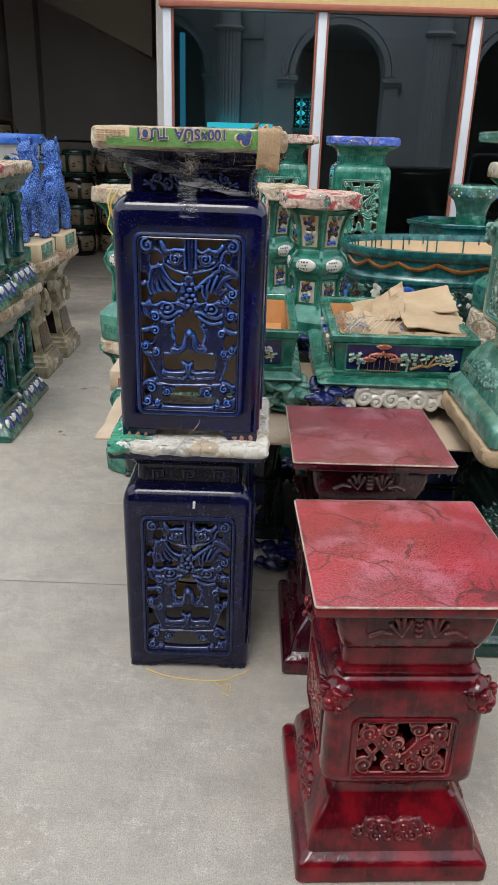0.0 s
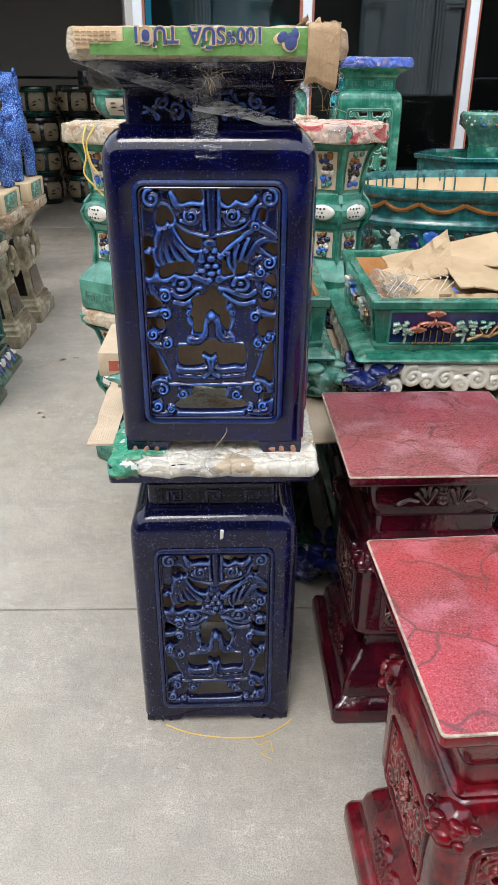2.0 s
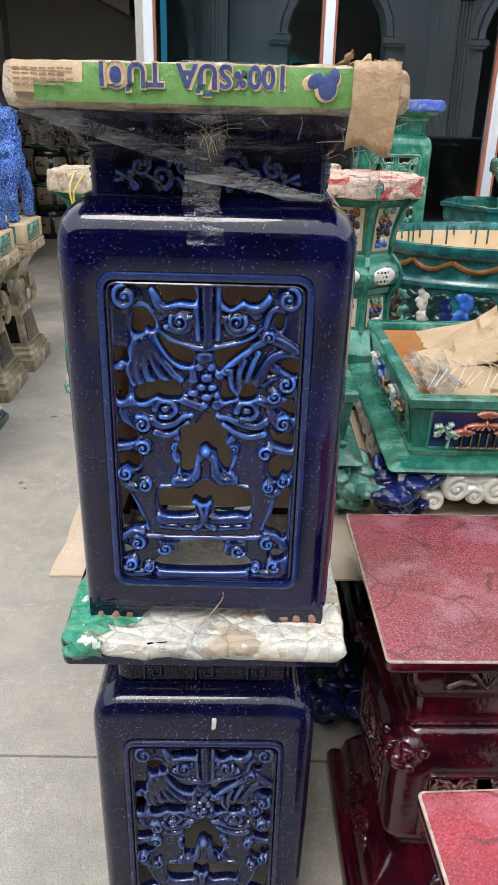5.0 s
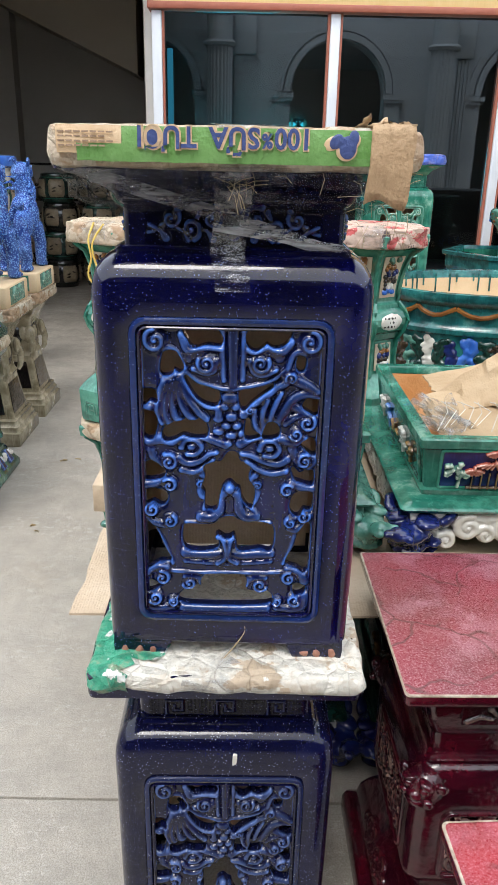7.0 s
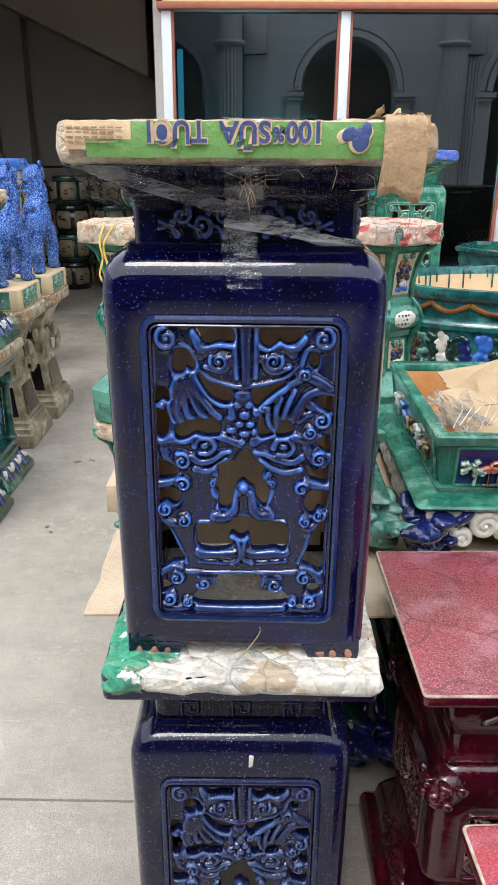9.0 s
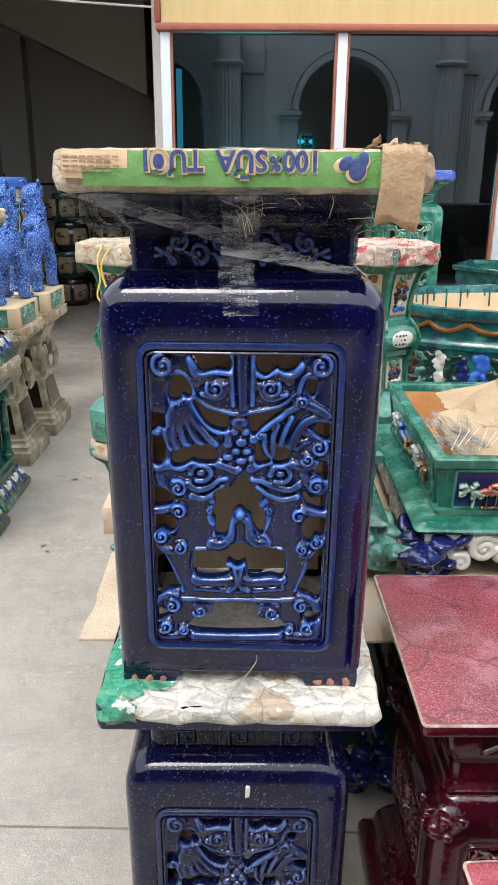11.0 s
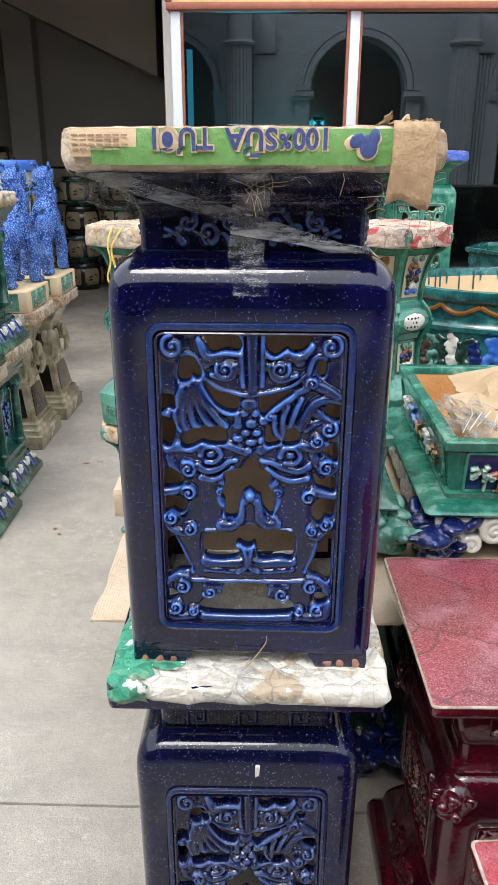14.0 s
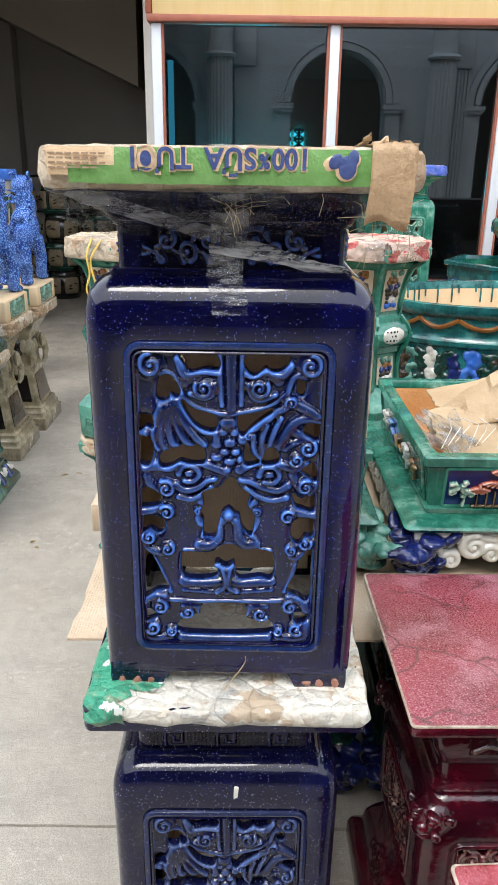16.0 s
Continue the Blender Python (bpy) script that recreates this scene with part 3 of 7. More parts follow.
ARCHES = (-1.59, 1.0, 3.59)
part("arcade", arch_wall(ARCHES, 0.64, 2.3, -2.6, 9, 5.0, ROOM_Y, 0.3, -1.64), PLASTER, room)
for c in ARCHES:
    for rr, dep in ((0.83, 0.05), (0.73, 0.08)):
        ring = []
        for i in range(29):
            a = math.pi * i / 28
            if c + rr * math.cos(a) < -1.6:
                break
            ring.append([(c + (rr - s) * math.cos(a), ROOM_Y - d, 2.3 + (rr - s) * math.sin(a)) for s, d in ((0, 0), (0, dep), (0.08, dep), (0.08, 0))])
        part("archivolt", loft(ring), PLASTER, room)
    for s in (-1, 1):
        if c + s < -1.64:
            continue
        part("pilaster", box(c + s * 0.75 - 0.1, c + s * 0.75 + 0.1, ROOM_Y - 0.07, ROOM_Y - 0.001, 0, 2.18), PLASTER, room)
        part("impost", join(box(c + s * 0.75 - 0.13, c + s * 0.75 + 0.13, ROOM_Y - 0.11, ROOM_Y - 0.002, 2.18, 2.22), box(c + s * 0.75 - 0.15, c + s * 0.75 + 0.15, ROOM_Y - 0.13, ROOM_Y - 0.002, 2.222, 2.28)), PLASTER, room)


def fluted(x, y, r, z1):
    """A fluted column with a ring and plain neck."""
    ring = []
    for i in range(96):
        a = 2 * math.pi * i / 96
        k = r - 0.018 * (0.5 + 0.5 * math.cos(a * 20)) ** 2
        ring.append((x + k * math.cos(a), y + k * math.sin(a)))
    shaft = loft([[(px, py, z) for px, py in ring] for z in (0, z1)])
    neck = [(z1, r + 0.03), (z1 + 0.03, r + 0.05), (z1 + 0.06, r + 0.03), (z1 + 0.065, r - 0.005), (z1 + 0.5, r - 0.005), (z1 + 0.53, r + 0.04), (z1 + 0.62, r + 0.06)]
    return join(shaft, [(v[0] + x, v[1] + y, v[2]) for v in spin(neck)[0]] and moved(spin(neck), Matrix.Translation((x, y, 0))))


for cx in (-0.59, 2.3):
    col = thing("column", "grey plaster fluted column behind the glass", "column", "arcade columns", "structure")
    part("shaft", fluted(cx, ROOM_Y - 0.45, 0.165, 2.78), PLASTER, col)
    flat = thing("pilaster", "grey fluted plaster pilaster on the arcade wall", "pilaster", "arcade pilasters", "structure")
    part("shaft", join(*[box(cx + 0.19 + 0.045 * i, cx + 0.222 + 0.045 * i, ROOM_Y - 0.12, ROOM_Y - 0.001, 0, 2.72) for i in range(6)], box(cx + 0.18, cx + 0.46, ROOM_Y - 0.09, ROOM_Y - 0.002, 0, 2.72)), PLASTER, flat)
    part("capital", box(cx + 0.165, cx + 0.475, ROOM_Y - 0.16, ROOM_Y - 0.002, 2.73, 3.2, 0.02), PLASTER, flat)
# added lid that blocks the sky so the arch openings stay dark
ceil = mesh_object("ceiling", *box(-1.66, 9, ROOM_Y + 0.301, 20, 3.4, 3.6), PLASTER)
tagged(ceil, "grey plaster ceiling behind the arcade, added to keep the arches dark", "ceiling", kind="structure")
far = mesh_object("wall_far", *box(-2.72, 9, 19.8, 20, 0, 3.398), DARK_WALL)
tagged(far, "dark far wall of the back room", "wall", kind="structure")
# daylight in far openings, cut by a pierced lattice screen
for lx, lz, w, h in ((-1.93, 2.0, 0.3, 0.55), (0.62, 2.02, 0.24, 0.6), (0.92, 2.02, 0.24, 0.6)):
    win = thing("window_2", "small far window with cyan daylight behind a lattice", "window", "far windows", "structure")
    part("backdrop", box(lx - w / 2, lx + w / 2, 19.74, 19.76, lz - h / 2, lz + h / 2), OUTSIDE, win)
    if w < 1:
        for i in range(3):
            for s in (-1, 1):
                a = Matrix.Translation((lx, 19.72, lz - h / 2 + h * (i + 0.5) / 3)) @ Matrix.Rotation(radians(35 * s), 4, "Y")
                part("lattice", moved(box(-w * 0.6, w * 0.6, -0.01, 0.01, -0.02, 0.02), a), BLACKISH, win)
        for i in range(4):
            part("lattice", box(lx - w / 2, lx + w / 2, 19.69, 19.705, lz - h / 2 + h * i / 3 - 0.03, lz - h / 2 + h * i / 3 + 0.03), BLACKISH, win)
        part("lattice", box(lx - 0.025, lx + 0.025, 19.67, 19.685, lz - h / 2, lz + h / 2), BLACKISH, win)
# added glowing panel, stands in for a cyan reflection on the shop glass
screen = mesh_object("cyan_glow_panel", *box(-0.86, 0.06, 11.2, 11.22, 0.9, 1.62), OUTSIDE)
tagged(screen, "low cyan glowing panel added for a reflection on the shop window", "window", kind="structure")
# upright glowing strip added to imitate a reflection in the window pane
glow_strip = mesh_object("cyan_glow_strip", *box(-1.275, -1.2, 11.6, 11.62, 0, 2.75), STRIP)
tagged(glow_strip, "narrow cyan glowing strip added for a reflection on the shop window", "window", kind="structure")
# low dark furniture behind the glass
for fx, fz, w in ((1.55, 1.22, 0.8), (2.6, 1.36, 1.2), (0.9, 0.95, 0.75)):
    sofa = thing("settee", "black lacquered settee with rounded back behind the glass", "settee", "settees")
    part("seat", box(fx - w / 2, fx + w / 2, 7.2, 7.8, 0.0, fz * 0.5, 0.05), BLACKISH, sofa)
    part("backrest", box(fx - w / 2, fx + w / 2, 7.8, 7.92, 0.0, fz, 0.05), BLACKISH, sofa)

# dark hall beside the shop front
wall_party = mesh_object("wall_party", *loft([[(X0 - 0.1, WIN_Y + 0.101, z), (X0 - 0.04, WIN_Y + 0.101, z), (-1.75, 13.5, z), (-1.83, 13.5, z)] for z in (0, 3.6)]), DARK_WALL)
tagged(wall_party, "sooty wall between hall and shop", "wall", kind="structure")
hall_left = thing("wall_west", "dark sooty side wall of the hall", "wall", kind="structure")
part("wall_face", box(-4.6, -4.25, 5.6, 13.5, 0, 3.6), DARK_WALL, hall_left)
part("pier", box(-4.2, -3.75, 13.2, 13.498, 0, 3.6), DARK_WALL, hall_left)
hall_back = mesh_object("wall_hall_back", *box(-4.6, X0 - 0.03, 13.502, 13.8, 0, 3.6), DARK_WALL)
tagged(hall_back, "black back wall of the hall", "wall", kind="structure")
hall_ceil = mesh_object("ceiling", *box(-4.7, X0 - 0.065, 5.6, 13.8, 3.602, 3.9), DARK_CEIL)
tagged(hall_ceil, "dark brown hall ceiling", "ceiling", kind="structure")
# added wedge whose lower edge stands for the wall and ceiling junction
soffit = mesh_object("ceiling_line_wedge", *loft([[(-4.2, y, 3.6), (-4.2, y, 3.59), (-1.72, y, 2.468), (-1.72, y, 3.6)] for y in (12.0, 13.49)]), DARK_CEIL)
tagged(soffit, "brown sloping wedge added to draw the ceiling line in the hall", "ceiling", kind="structure")
wire = mesh_object("cable", *tube([(-3.6 + 2.78 * k / 20, 6.24, 2.86 - 0.42 * (k / 20) ** 0.8 - 0.06 * math.sin(k / 20 * 3.14)) for k in range(21)], 0.007, 6), CABLE)
tagged(wire, "thin grey cable sagging across the hall opening", "cable")
# the yard's other sides: unseen, added to bound and darken what the glaze reflects
south = thing("wall_south_unseen", "dark plain building behind the view, unseen, added to darken reflections", "wall", kind="structure")
part("wall_face", box(-14, 14, -5.8, -5.5, 0, 4.4), DARK_BACKING, south)
unseen_roof = mesh_object("ceiling", *box(-14, 14, -5.5, -2.7, 3.5, 3.7), DARK_BACKING)
tagged(unseen_roof, "dark roof behind the view, unseen, added to darken reflections", "ceiling", kind="structure")
east = mesh_object("wall_east_unseen", *box(9.0, 9.3, -9, 20, 0, 4.6), FACADE)
tagged(east, "plain grey wall beside the yard, unseen, added to enclose it", "wall", kind="structure")
west = mesh_object("wall_west_unseen", *box(-9.3, -9.0, -9, 24, 0, 4.6), DARK_WALL)
tagged(west, "dark wall beside the yard, unseen, added to enclose it", "wall", kind="structure")


# ---- square pierced stands ----
def fretwork(cell=0.0016):
    """Bat, clouds, rolled leaf, lyre and vase in a pierced plate, as in the stands' four panels. Millimetres from the middle of its foot."""
    W, H = 0.238, 0.41
    c = Carving(W, H, cell, 0.0)
    cuts = []

    def smooth(pts, closed=False):
        out = []
        n = len(pts)
        for i in range(n if closed else n - 1):
            p0, p1, p2, p3 = [pts[k % n] if closed else pts[min(max(k, 0), n - 1)] for k in (i - 1, i, i + 1, i + 2)]
            for k in range(5):
                t = k / 5
                out.append(tuple(0.0005 * (2 * b + (d - a) * t + (2 * a - 5 * b + 4 * d - e) * t * t + (3 * b - a - 3 * d + e) * t ** 3) for a, b, d, e in zip(p0, p1, p2, p3)))
        return out if closed else out + [(pts[-1][0] / 1000, pts[-1][1] / 1000)]

    def hole(pts):
        cuts.append(smooth(pts, True))

    def ridge(pts, r0, r1, high):
        c.stroke(smooth(pts), r0 * 0.00092, r1 * 0.00086, high * 0.00085)

    def curl(x, z, size, way, start, turns):
        c.blob(x / 1000, z / 1000, size * 0.0013, size * 0.0013, 0.0052, shine=0.1)
        c.scroll(x / 1000, z / 1000, size * 0.00098, way, start, turns, size * 0.00034, 0.009)

    def knob(x, z, rx, rz, high, turn):
        c.blob(x / 1000, z / 1000, rx / 1000, rz / 1000, high * 0.0009, turn)

    # openings, from the top down
    hole([(-60, 408), (-33, 412), (-15, 400), (-15, 389), (-31, 390), (-48, 386), (-54, 394)])
    hole([(21, 401), (34, 409), (73, 411), (73, 398), (64, 389), (54, 388), (45, 392), (32, 383), (23, 389)])
    hole([(-87, 374), (-74, 377), (-64, 361), (-67, 354), (-76, 358), (-79, 351), (-91, 351)])
    hole([(88, 372), (95, 370), (93, 357), (87, 360)])
    hole([(-59, 346), (-46, 336), (-26, 330), (-17, 324), (-19, 312), (-30, 312), (-45, 321)])
    hole([(14, 327), (29, 329), (54, 337), (41, 327), (26, 315), (17, 306), (13, 315)])
    hole([(-118, 325), (-102, 325), (-99, 314), (-107, 316), (-117, 310)])
    hole([(-117, 298), (-103, 295), (-100, 285), (-104, 267), (-111, 264), (-118, 273)])
    hole([(102, 317), (115, 318), (114, 301), (104, 305), (97, 310)])
    hole([(-83, 280), (-69, 285), (-55, 287), (-37, 285), (-33, 269), (-50, 267), (-64, 270), (-76, 264), (-87, 262), (-90, 270)])
    hole([(23, 289), (27, 276), (38, 270), (22, 267)])
    hole([(51, 286), (61, 284), (63, 271), (45, 268)])
    hole([(100, 262), (111, 264), (114, 247), (106, 250), (98, 256)])
    hole([(-118, 224), (-102, 227), (-91, 214), (-98, 208), (-118, 207)])
    hole([(86, 223), (95, 215), (110, 221), (112, 204), (97, 207), (90, 210)])
    hole([(-32, 210), (-34, 223), (-26, 228), (-12, 229), (-2, 242), (7, 242), (12, 231), (25, 222), (23, 208), (32, 193), (29, 168), (20, 178), (16, 193), (10, 197), (0, 205), (-11, 198), (-16, 183), (-20, 165), (-32, 165), (-32, 185), (-37, 195)])
    hole([(-119, 186), (-96, 186), (-88, 178), (-94, 168), (-106, 174), (-118, 170)])
    hole([(88, 180), (96, 187), (112, 188), (112, 167), (102, 167), (94, 156), (86, 165)])
    hole([(-122, 143), (-108, 133), (-100, 119), (-93, 101), (-85, 84), (-102, 81), (-122, 71), (-125, 95)])
    hole([(85, 92), (94, 108), (98, 123), (102, 134), (111, 143), (112, 99), (110, 71), (98, 77), (84, 82)])
    hole([(-63, 132), (-56, 138), (-24, 138), (-8, 149), (5, 150), (19, 143), (57, 139), (59, 105), (42, 105), (15, 102), (12, 115), (7, 126), (-4, 121), (-15, 127), (-22, 121), (-19, 104), (-60, 103)])
    hole([(-33, 57), (20, 58), (23, 37), (43, 31), (55, 33), (55, 17), (-64, 15), (-62, 34), (-52, 38), (-39, 42)])
    hole([(-123, 48), (-111, 46), (-103, 40), (-115, 34), (-124, 36)])
    hole([(95, 45), (109, 44), (106, 36), (97, 34)])
    # corner curls and the hanging canopy
    curl(-98, 392, 15.0, 1, 100, 1.3)
    curl(101, 393, 14.5, -1, 80, 1.3)
    ridge([(-86, 382), (-79, 381), (-67, 372), (-61, 357)], 7, 5, 7)
    ridge([(94, 380), (87, 381), (79, 376), (73, 357)], 7, 5, 7)
    ridge([(-63, 400), (-56, 381), (-42, 384), (-29, 385), (-13, 383)], 8, 6, 9)
    ridge([(75, 393), (67, 382), (55, 384), (46, 387), (31, 380), (21, 383)], 8, 6, 9)
    curl(-32, 364, 12.0, 1, 150, 1.5)
    curl(38, 365, 12.0, -1, 30, 1.5)
    ridge([(-56, 372), (-48, 376), (-39, 378)], 10, 7, 6)
    ridge([(62, 375), (55, 379), (47, 379)], 10, 7, 6)
    ridge([(-19, 367), (-23, 356), (-34, 352), (-49, 357)], 7, 5, 8)
    ridge([(25, 368), (30, 355), (41, 351), (58, 357)], 7, 5, 8)
    ridge([(-13, 405), (-12, 372), (-9, 343)], 6, 5, 7)
    ridge([(17, 406), (16, 373), (15, 344)], 6, 5, 7)
    ridge([(2, 408), (3, 336)], 9, 8, 6)
    ridge([(-62, 353), (-44, 339), (-24, 333), (2, 331), (26, 335), (51, 342), (71, 358)], 5, 4, 6)
    # bat wing on one side, rolled leaf on the other
    ridge([(-86, 341), (-71, 349), (-63, 347)], 8, 6, 8)
    ridge([(-86, 339), (-96, 316), (-97, 296), (-91, 285)], 8, 6, 9)
    ridge([(-79, 341), (-87, 316), (-87, 296), (-81, 282)], 7, 7, 9)
    ridge([(-74, 343), (-78, 317), (-75, 296), (-68, 286)], 7, 7, 9)
    ridge([(-70, 344), (-68, 319), (-58, 299), (-50, 288)], 7, 7, 9)
    ridge([(-67, 344), (-59, 322), (-44, 302), (-33, 291)], 7, 7, 9)
    ridge([(-64, 344), (-51, 327), (-34, 311), (-18, 307), (-16, 292)], 8, 7, 9)
    knob(-109, 305, 8.5, 7.8, 8, 0)
    ridge([(-117, 310), (-108, 313), (-101, 310)], 5, 4, 6)
    ridge([(18, 299), (22, 308), (39, 319), (56, 332), (73, 342)], 9, 7, 9)
    curl(26, 305, 7.5, 1, 60, 1.1)
    ridge([(42, 272), (33, 288), (31, 304)], 7, 6, 9)
    ridge([(46, 273), (42, 296), (48, 318)], 7, 6, 9)
    ridge([(51, 281), (55, 302), (66, 328)], 7, 5, 9)
    ridge([(53, 278), (68, 297), (84, 321), (102, 327), (115, 321)], 9, 7, 8)
    ridge([(73, 350), (86, 344), (101, 337), (113, 330)], 9, 8, 8)
    curl(79, 347, 8.0, -1, 200, 1.3)
    ridge([(82, 310), (93, 305), (109, 295)], 8, 7, 7)
    curl(102, 289, 11.0, -1, 40, 1.3)
    curl(88, 273, 8.5, 1, 200, 1.3)
    ridge([(73, 289), (83, 295), (93, 298)], 8, 6, 7)
    # the bat's body
    knob(-1, 319, 13.0, 9.4, 8, 0)
    knob(-9, 308, 8.0, 6.2, 8, 0)
    knob(7, 308, 7.5, 6.2, 8, 0)
    knob(-16, 292, 8.0, 6.8, 8, 0)
    knob(1, 294, 9.0, 7.3, 8, 0)
    knob(-6, 282, 7.5, 5.7, 8, 0)
    knob(8, 282, 7.0, 5.7, 8, 0)
    knob(-16, 274, 8.5, 5.7, 8, 0)
    knob(1, 269, 9.0, 6.2, 8, 0)
    knob(14, 272, 5.0, 6.2, 8, 0)
    knob(-4, 258, 8.0, 6.2, 9, 0)
    # paired cloud heads
    ridge([(-109, 259), (-94, 262), (-78, 260), (-63, 267), (-39, 267), (-23, 262), (-6, 255)], 9, 7, 8)
    ridge([(-66, 252), (-60, 262), (-47, 262), (-39, 252), (-47, 242), (-58, 242)], 6, 5, 8)
    knob(-52, 252, 7.5, 5.7, 7, 0)
    curl(-83, 231, 11.5, -1, 120, 1.4)
    ridge([(-108, 248), (-104, 236), (-95, 226)], 8, 6, 7)
    knob(-109, 260, 8.5, 6.8, 6, 0)
    ridge([(-70, 236), (-58, 229), (-41, 233), (-29, 242), (-19, 245)], 7, 5, 8)
    ridge([(-66, 220), (-50, 217), (-36, 223), (-24, 234)], 6, 5, 8)
    ridge([(14, 259), (30, 268), (48, 270), (69, 265), (85, 261), (100, 266)], 9, 7, 8)
    ridge([(40, 251), (46, 262), (60, 262), (66, 251), (58, 241), (46, 242)], 6, 5, 8)
    knob(53, 252, 7.5, 5.7, 7, 0)
    curl(101, 236, 10.0, 1, 60, 1.4)
    ridge([(83, 254), (88, 241), (94, 231)], 8, 6, 7)
    ridge([(109, 245), (114, 238), (107, 226)], 8, 6, 7)
    ridge([(78, 238), (65, 231), (44, 235), (28, 242), (15, 244)], 7, 5, 8)
    ridge([(76, 221), (57, 217), (39, 222), (23, 233)], 6, 5, 8)
    # curls down the sides and the pendant edges
    ridge([(-118, 197), (-103, 201), (-90, 206)], 10, 8, 7)
    curl(-83, 198, 10.0, -1, 140, 1.3)
    ridge([(-119, 163), (-115, 145), (-100, 140), (-84, 138)], 9, 7, 7)
    curl(-108, 162, 9.5, 1, 160, 1.3)
    curl(-83, 145, 9.0, -1, 60, 1.3)
    ridge([(112, 196), (98, 199), (85, 203)], 10, 8, 7)
    curl(79, 194, 9.5, 1, 40, 1.3)
    ridge([(111, 156), (106, 142), (95, 135), (84, 138)], 9, 7, 7)
    curl(103, 156, 9.0, -1, 20, 1.3)
    curl(85, 146, 7.5, 1, 120, 1.3)
    ridge([(-39, 214), (-31, 204), (-41, 194), (-39, 183), (-31, 176), (-35, 163)], 6, 5, 7)
    curl(-40, 200, 6.0, 1, 0, 1.3)
    ridge([(35, 214), (28, 203), (38, 192), (36, 180), (30, 168), (36, 160)], 6, 5, 7)
    curl(38, 200, 6.0, -1, 180, 1.3)
    ridge([(-103, 128), (-91, 106), (-81, 79)], 5, 4, 5)
    ridge([(93, 129), (87, 104), (78, 82)], 5, 4, 5)
    # lyre of two petals with a ball
    ridge([(-39, 151), (-24, 151), (-14, 162), (-12, 182), (-6, 188)], 10, 8, 10)
    ridge([(35, 154), (23, 152), (13, 163), (11, 182), (6, 188)], 10, 8, 10)
    knob(0, 194, 8.5, 8.8, 12, 0)
    ridge([(0, 179), (0, 154)], 8, 7, 4)
    ridge([(-60, 141), (-27, 141), (-8, 152), (7, 153), (20, 145), (57, 143)], 5, 4, 6)
    # vase foot, its petals and the lower clouds
    ridge([(-62, 95), (-35, 94), (-2, 93), (31, 95), (58, 97)], 9, 9, 6)
    ridge([(-62, 83), (-2, 80), (59, 85)], 5, 5, 5)
    ridge([(-21, 122), (-9, 120), (-3, 102), (-6, 90), (-16, 82)], 7, 6, 10)
    ridge([(12, 122), (2, 120), (-2, 102), (0, 90), (11, 83)], 7, 6, 10)
    ridge([(-86, 67), (-52, 65), (3, 65), (59, 67), (84, 70)], 4, 4, 5)
    curl(-96, 57, 11.0, -1, 100, 1.3)
    ridge([(-119, 65), (-108, 73), (-90, 71)], 9, 7, 7)
    curl(-57, 49, 9.5, 1, 200, 1.3)
    ridge([(-37, 48), (-47, 58), (-63, 59)], 8, 6, 7)
    curl(-107, 24, 10.0, 1, 220, 1.3)
    ridge([(-122, 30), (-119, 11), (-102, 6), (-82, 9)], 8, 7, 7)
    curl(-81, 19, 7.5, -1, 30, 1.3)
    curl(45, 48, 10.0, -1, 330, 1.3)
    ridge([(23, 48), (33, 57), (52, 59)], 8, 6, 7)
    curl(86, 60, 10.0, 1, 80, 1.3)
    ridge([(109, 55), (101, 70), (84, 73)], 9, 7, 7)
    curl(95, 25, 9.5, -1, 320, 1.3)
    ridge([(110, 32), (109, 15), (93, 9), (70, 11)], 8, 7, 7)
    curl(70, 22, 7.5, 1, 150, 1.3)
    ridge([(-65, 7), (-5, 7), (55, 9)], 9, 9, 6)
    # a narrow raised edge all round, then the openings
    for x0, x1, z0, z1 in ((-W / 2, W / 2, 0, 0.005), (-W / 2, W / 2, H - 0.005, H), (-W / 2, -W / 2 + 0.005, 0, H), (W / 2 - 0.005, W / 2, 0, H)):
        c.slab(x0, x1, z0, z1, 0.003)
    for outline in cuts:
        c.pierce(outline)
    swell = np.clip(c.solid / 0.010, 0, 1)
    c.up += 0.0055 * np.sqrt(swell * (2 - swell)) - 0.004
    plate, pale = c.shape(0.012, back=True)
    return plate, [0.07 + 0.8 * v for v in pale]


FRET = fretwork()
FRET_SLOTS = [1 if min(FRET[0][0][i][1] for i in f) > 0.0115 else 0 for f in FRET[0][1]]


def border_bead(w, h, r, thick, chamfer):
    """A raised bead round a panel with cut corners, facing -y."""
    path = []
    for sx, sz, a0 in ((1, 1, 0), (-1, 1, 90), (-1, -1, 180), (1, -1, 270)):
        for i in range(5):
            a = radians(a0 + 90 * i / 4)
            path.append((sx * (w / 2 - chamfer) + chamfer * math.cos(a), h / 2 + sz * (h / 2 - chamfer) + chamfer * math.sin(a)))
    rings = []
    n = len(path)
    for i, (x, z) in enumerate(path):
        (ax, az), (bx, bz) = path[i - 1], path[(i + 1) % n]
        tx, tz = bx - ax, bz - az
        k = math.hypot(tx, tz)
        nx, nz = tz / k, -tx / k
        rings.append([(x + nx * r * math.cos(b), -thick * math.sin(b), z + nz * r * math.cos(b)) for b in (radians(v) for v in (-20, 10, 45, 90, 135, 170, 200))])
    verts = [p for g in rings for p in g]
    m = 7
    faces = [(i * m + j, i * m + j + 1, ((i + 1) % n) * m + j + 1, ((i + 1) % n) * m + j) for i in range(n) for j in range(m - 1)]
    return verts, [f[::-1] for f in faces]


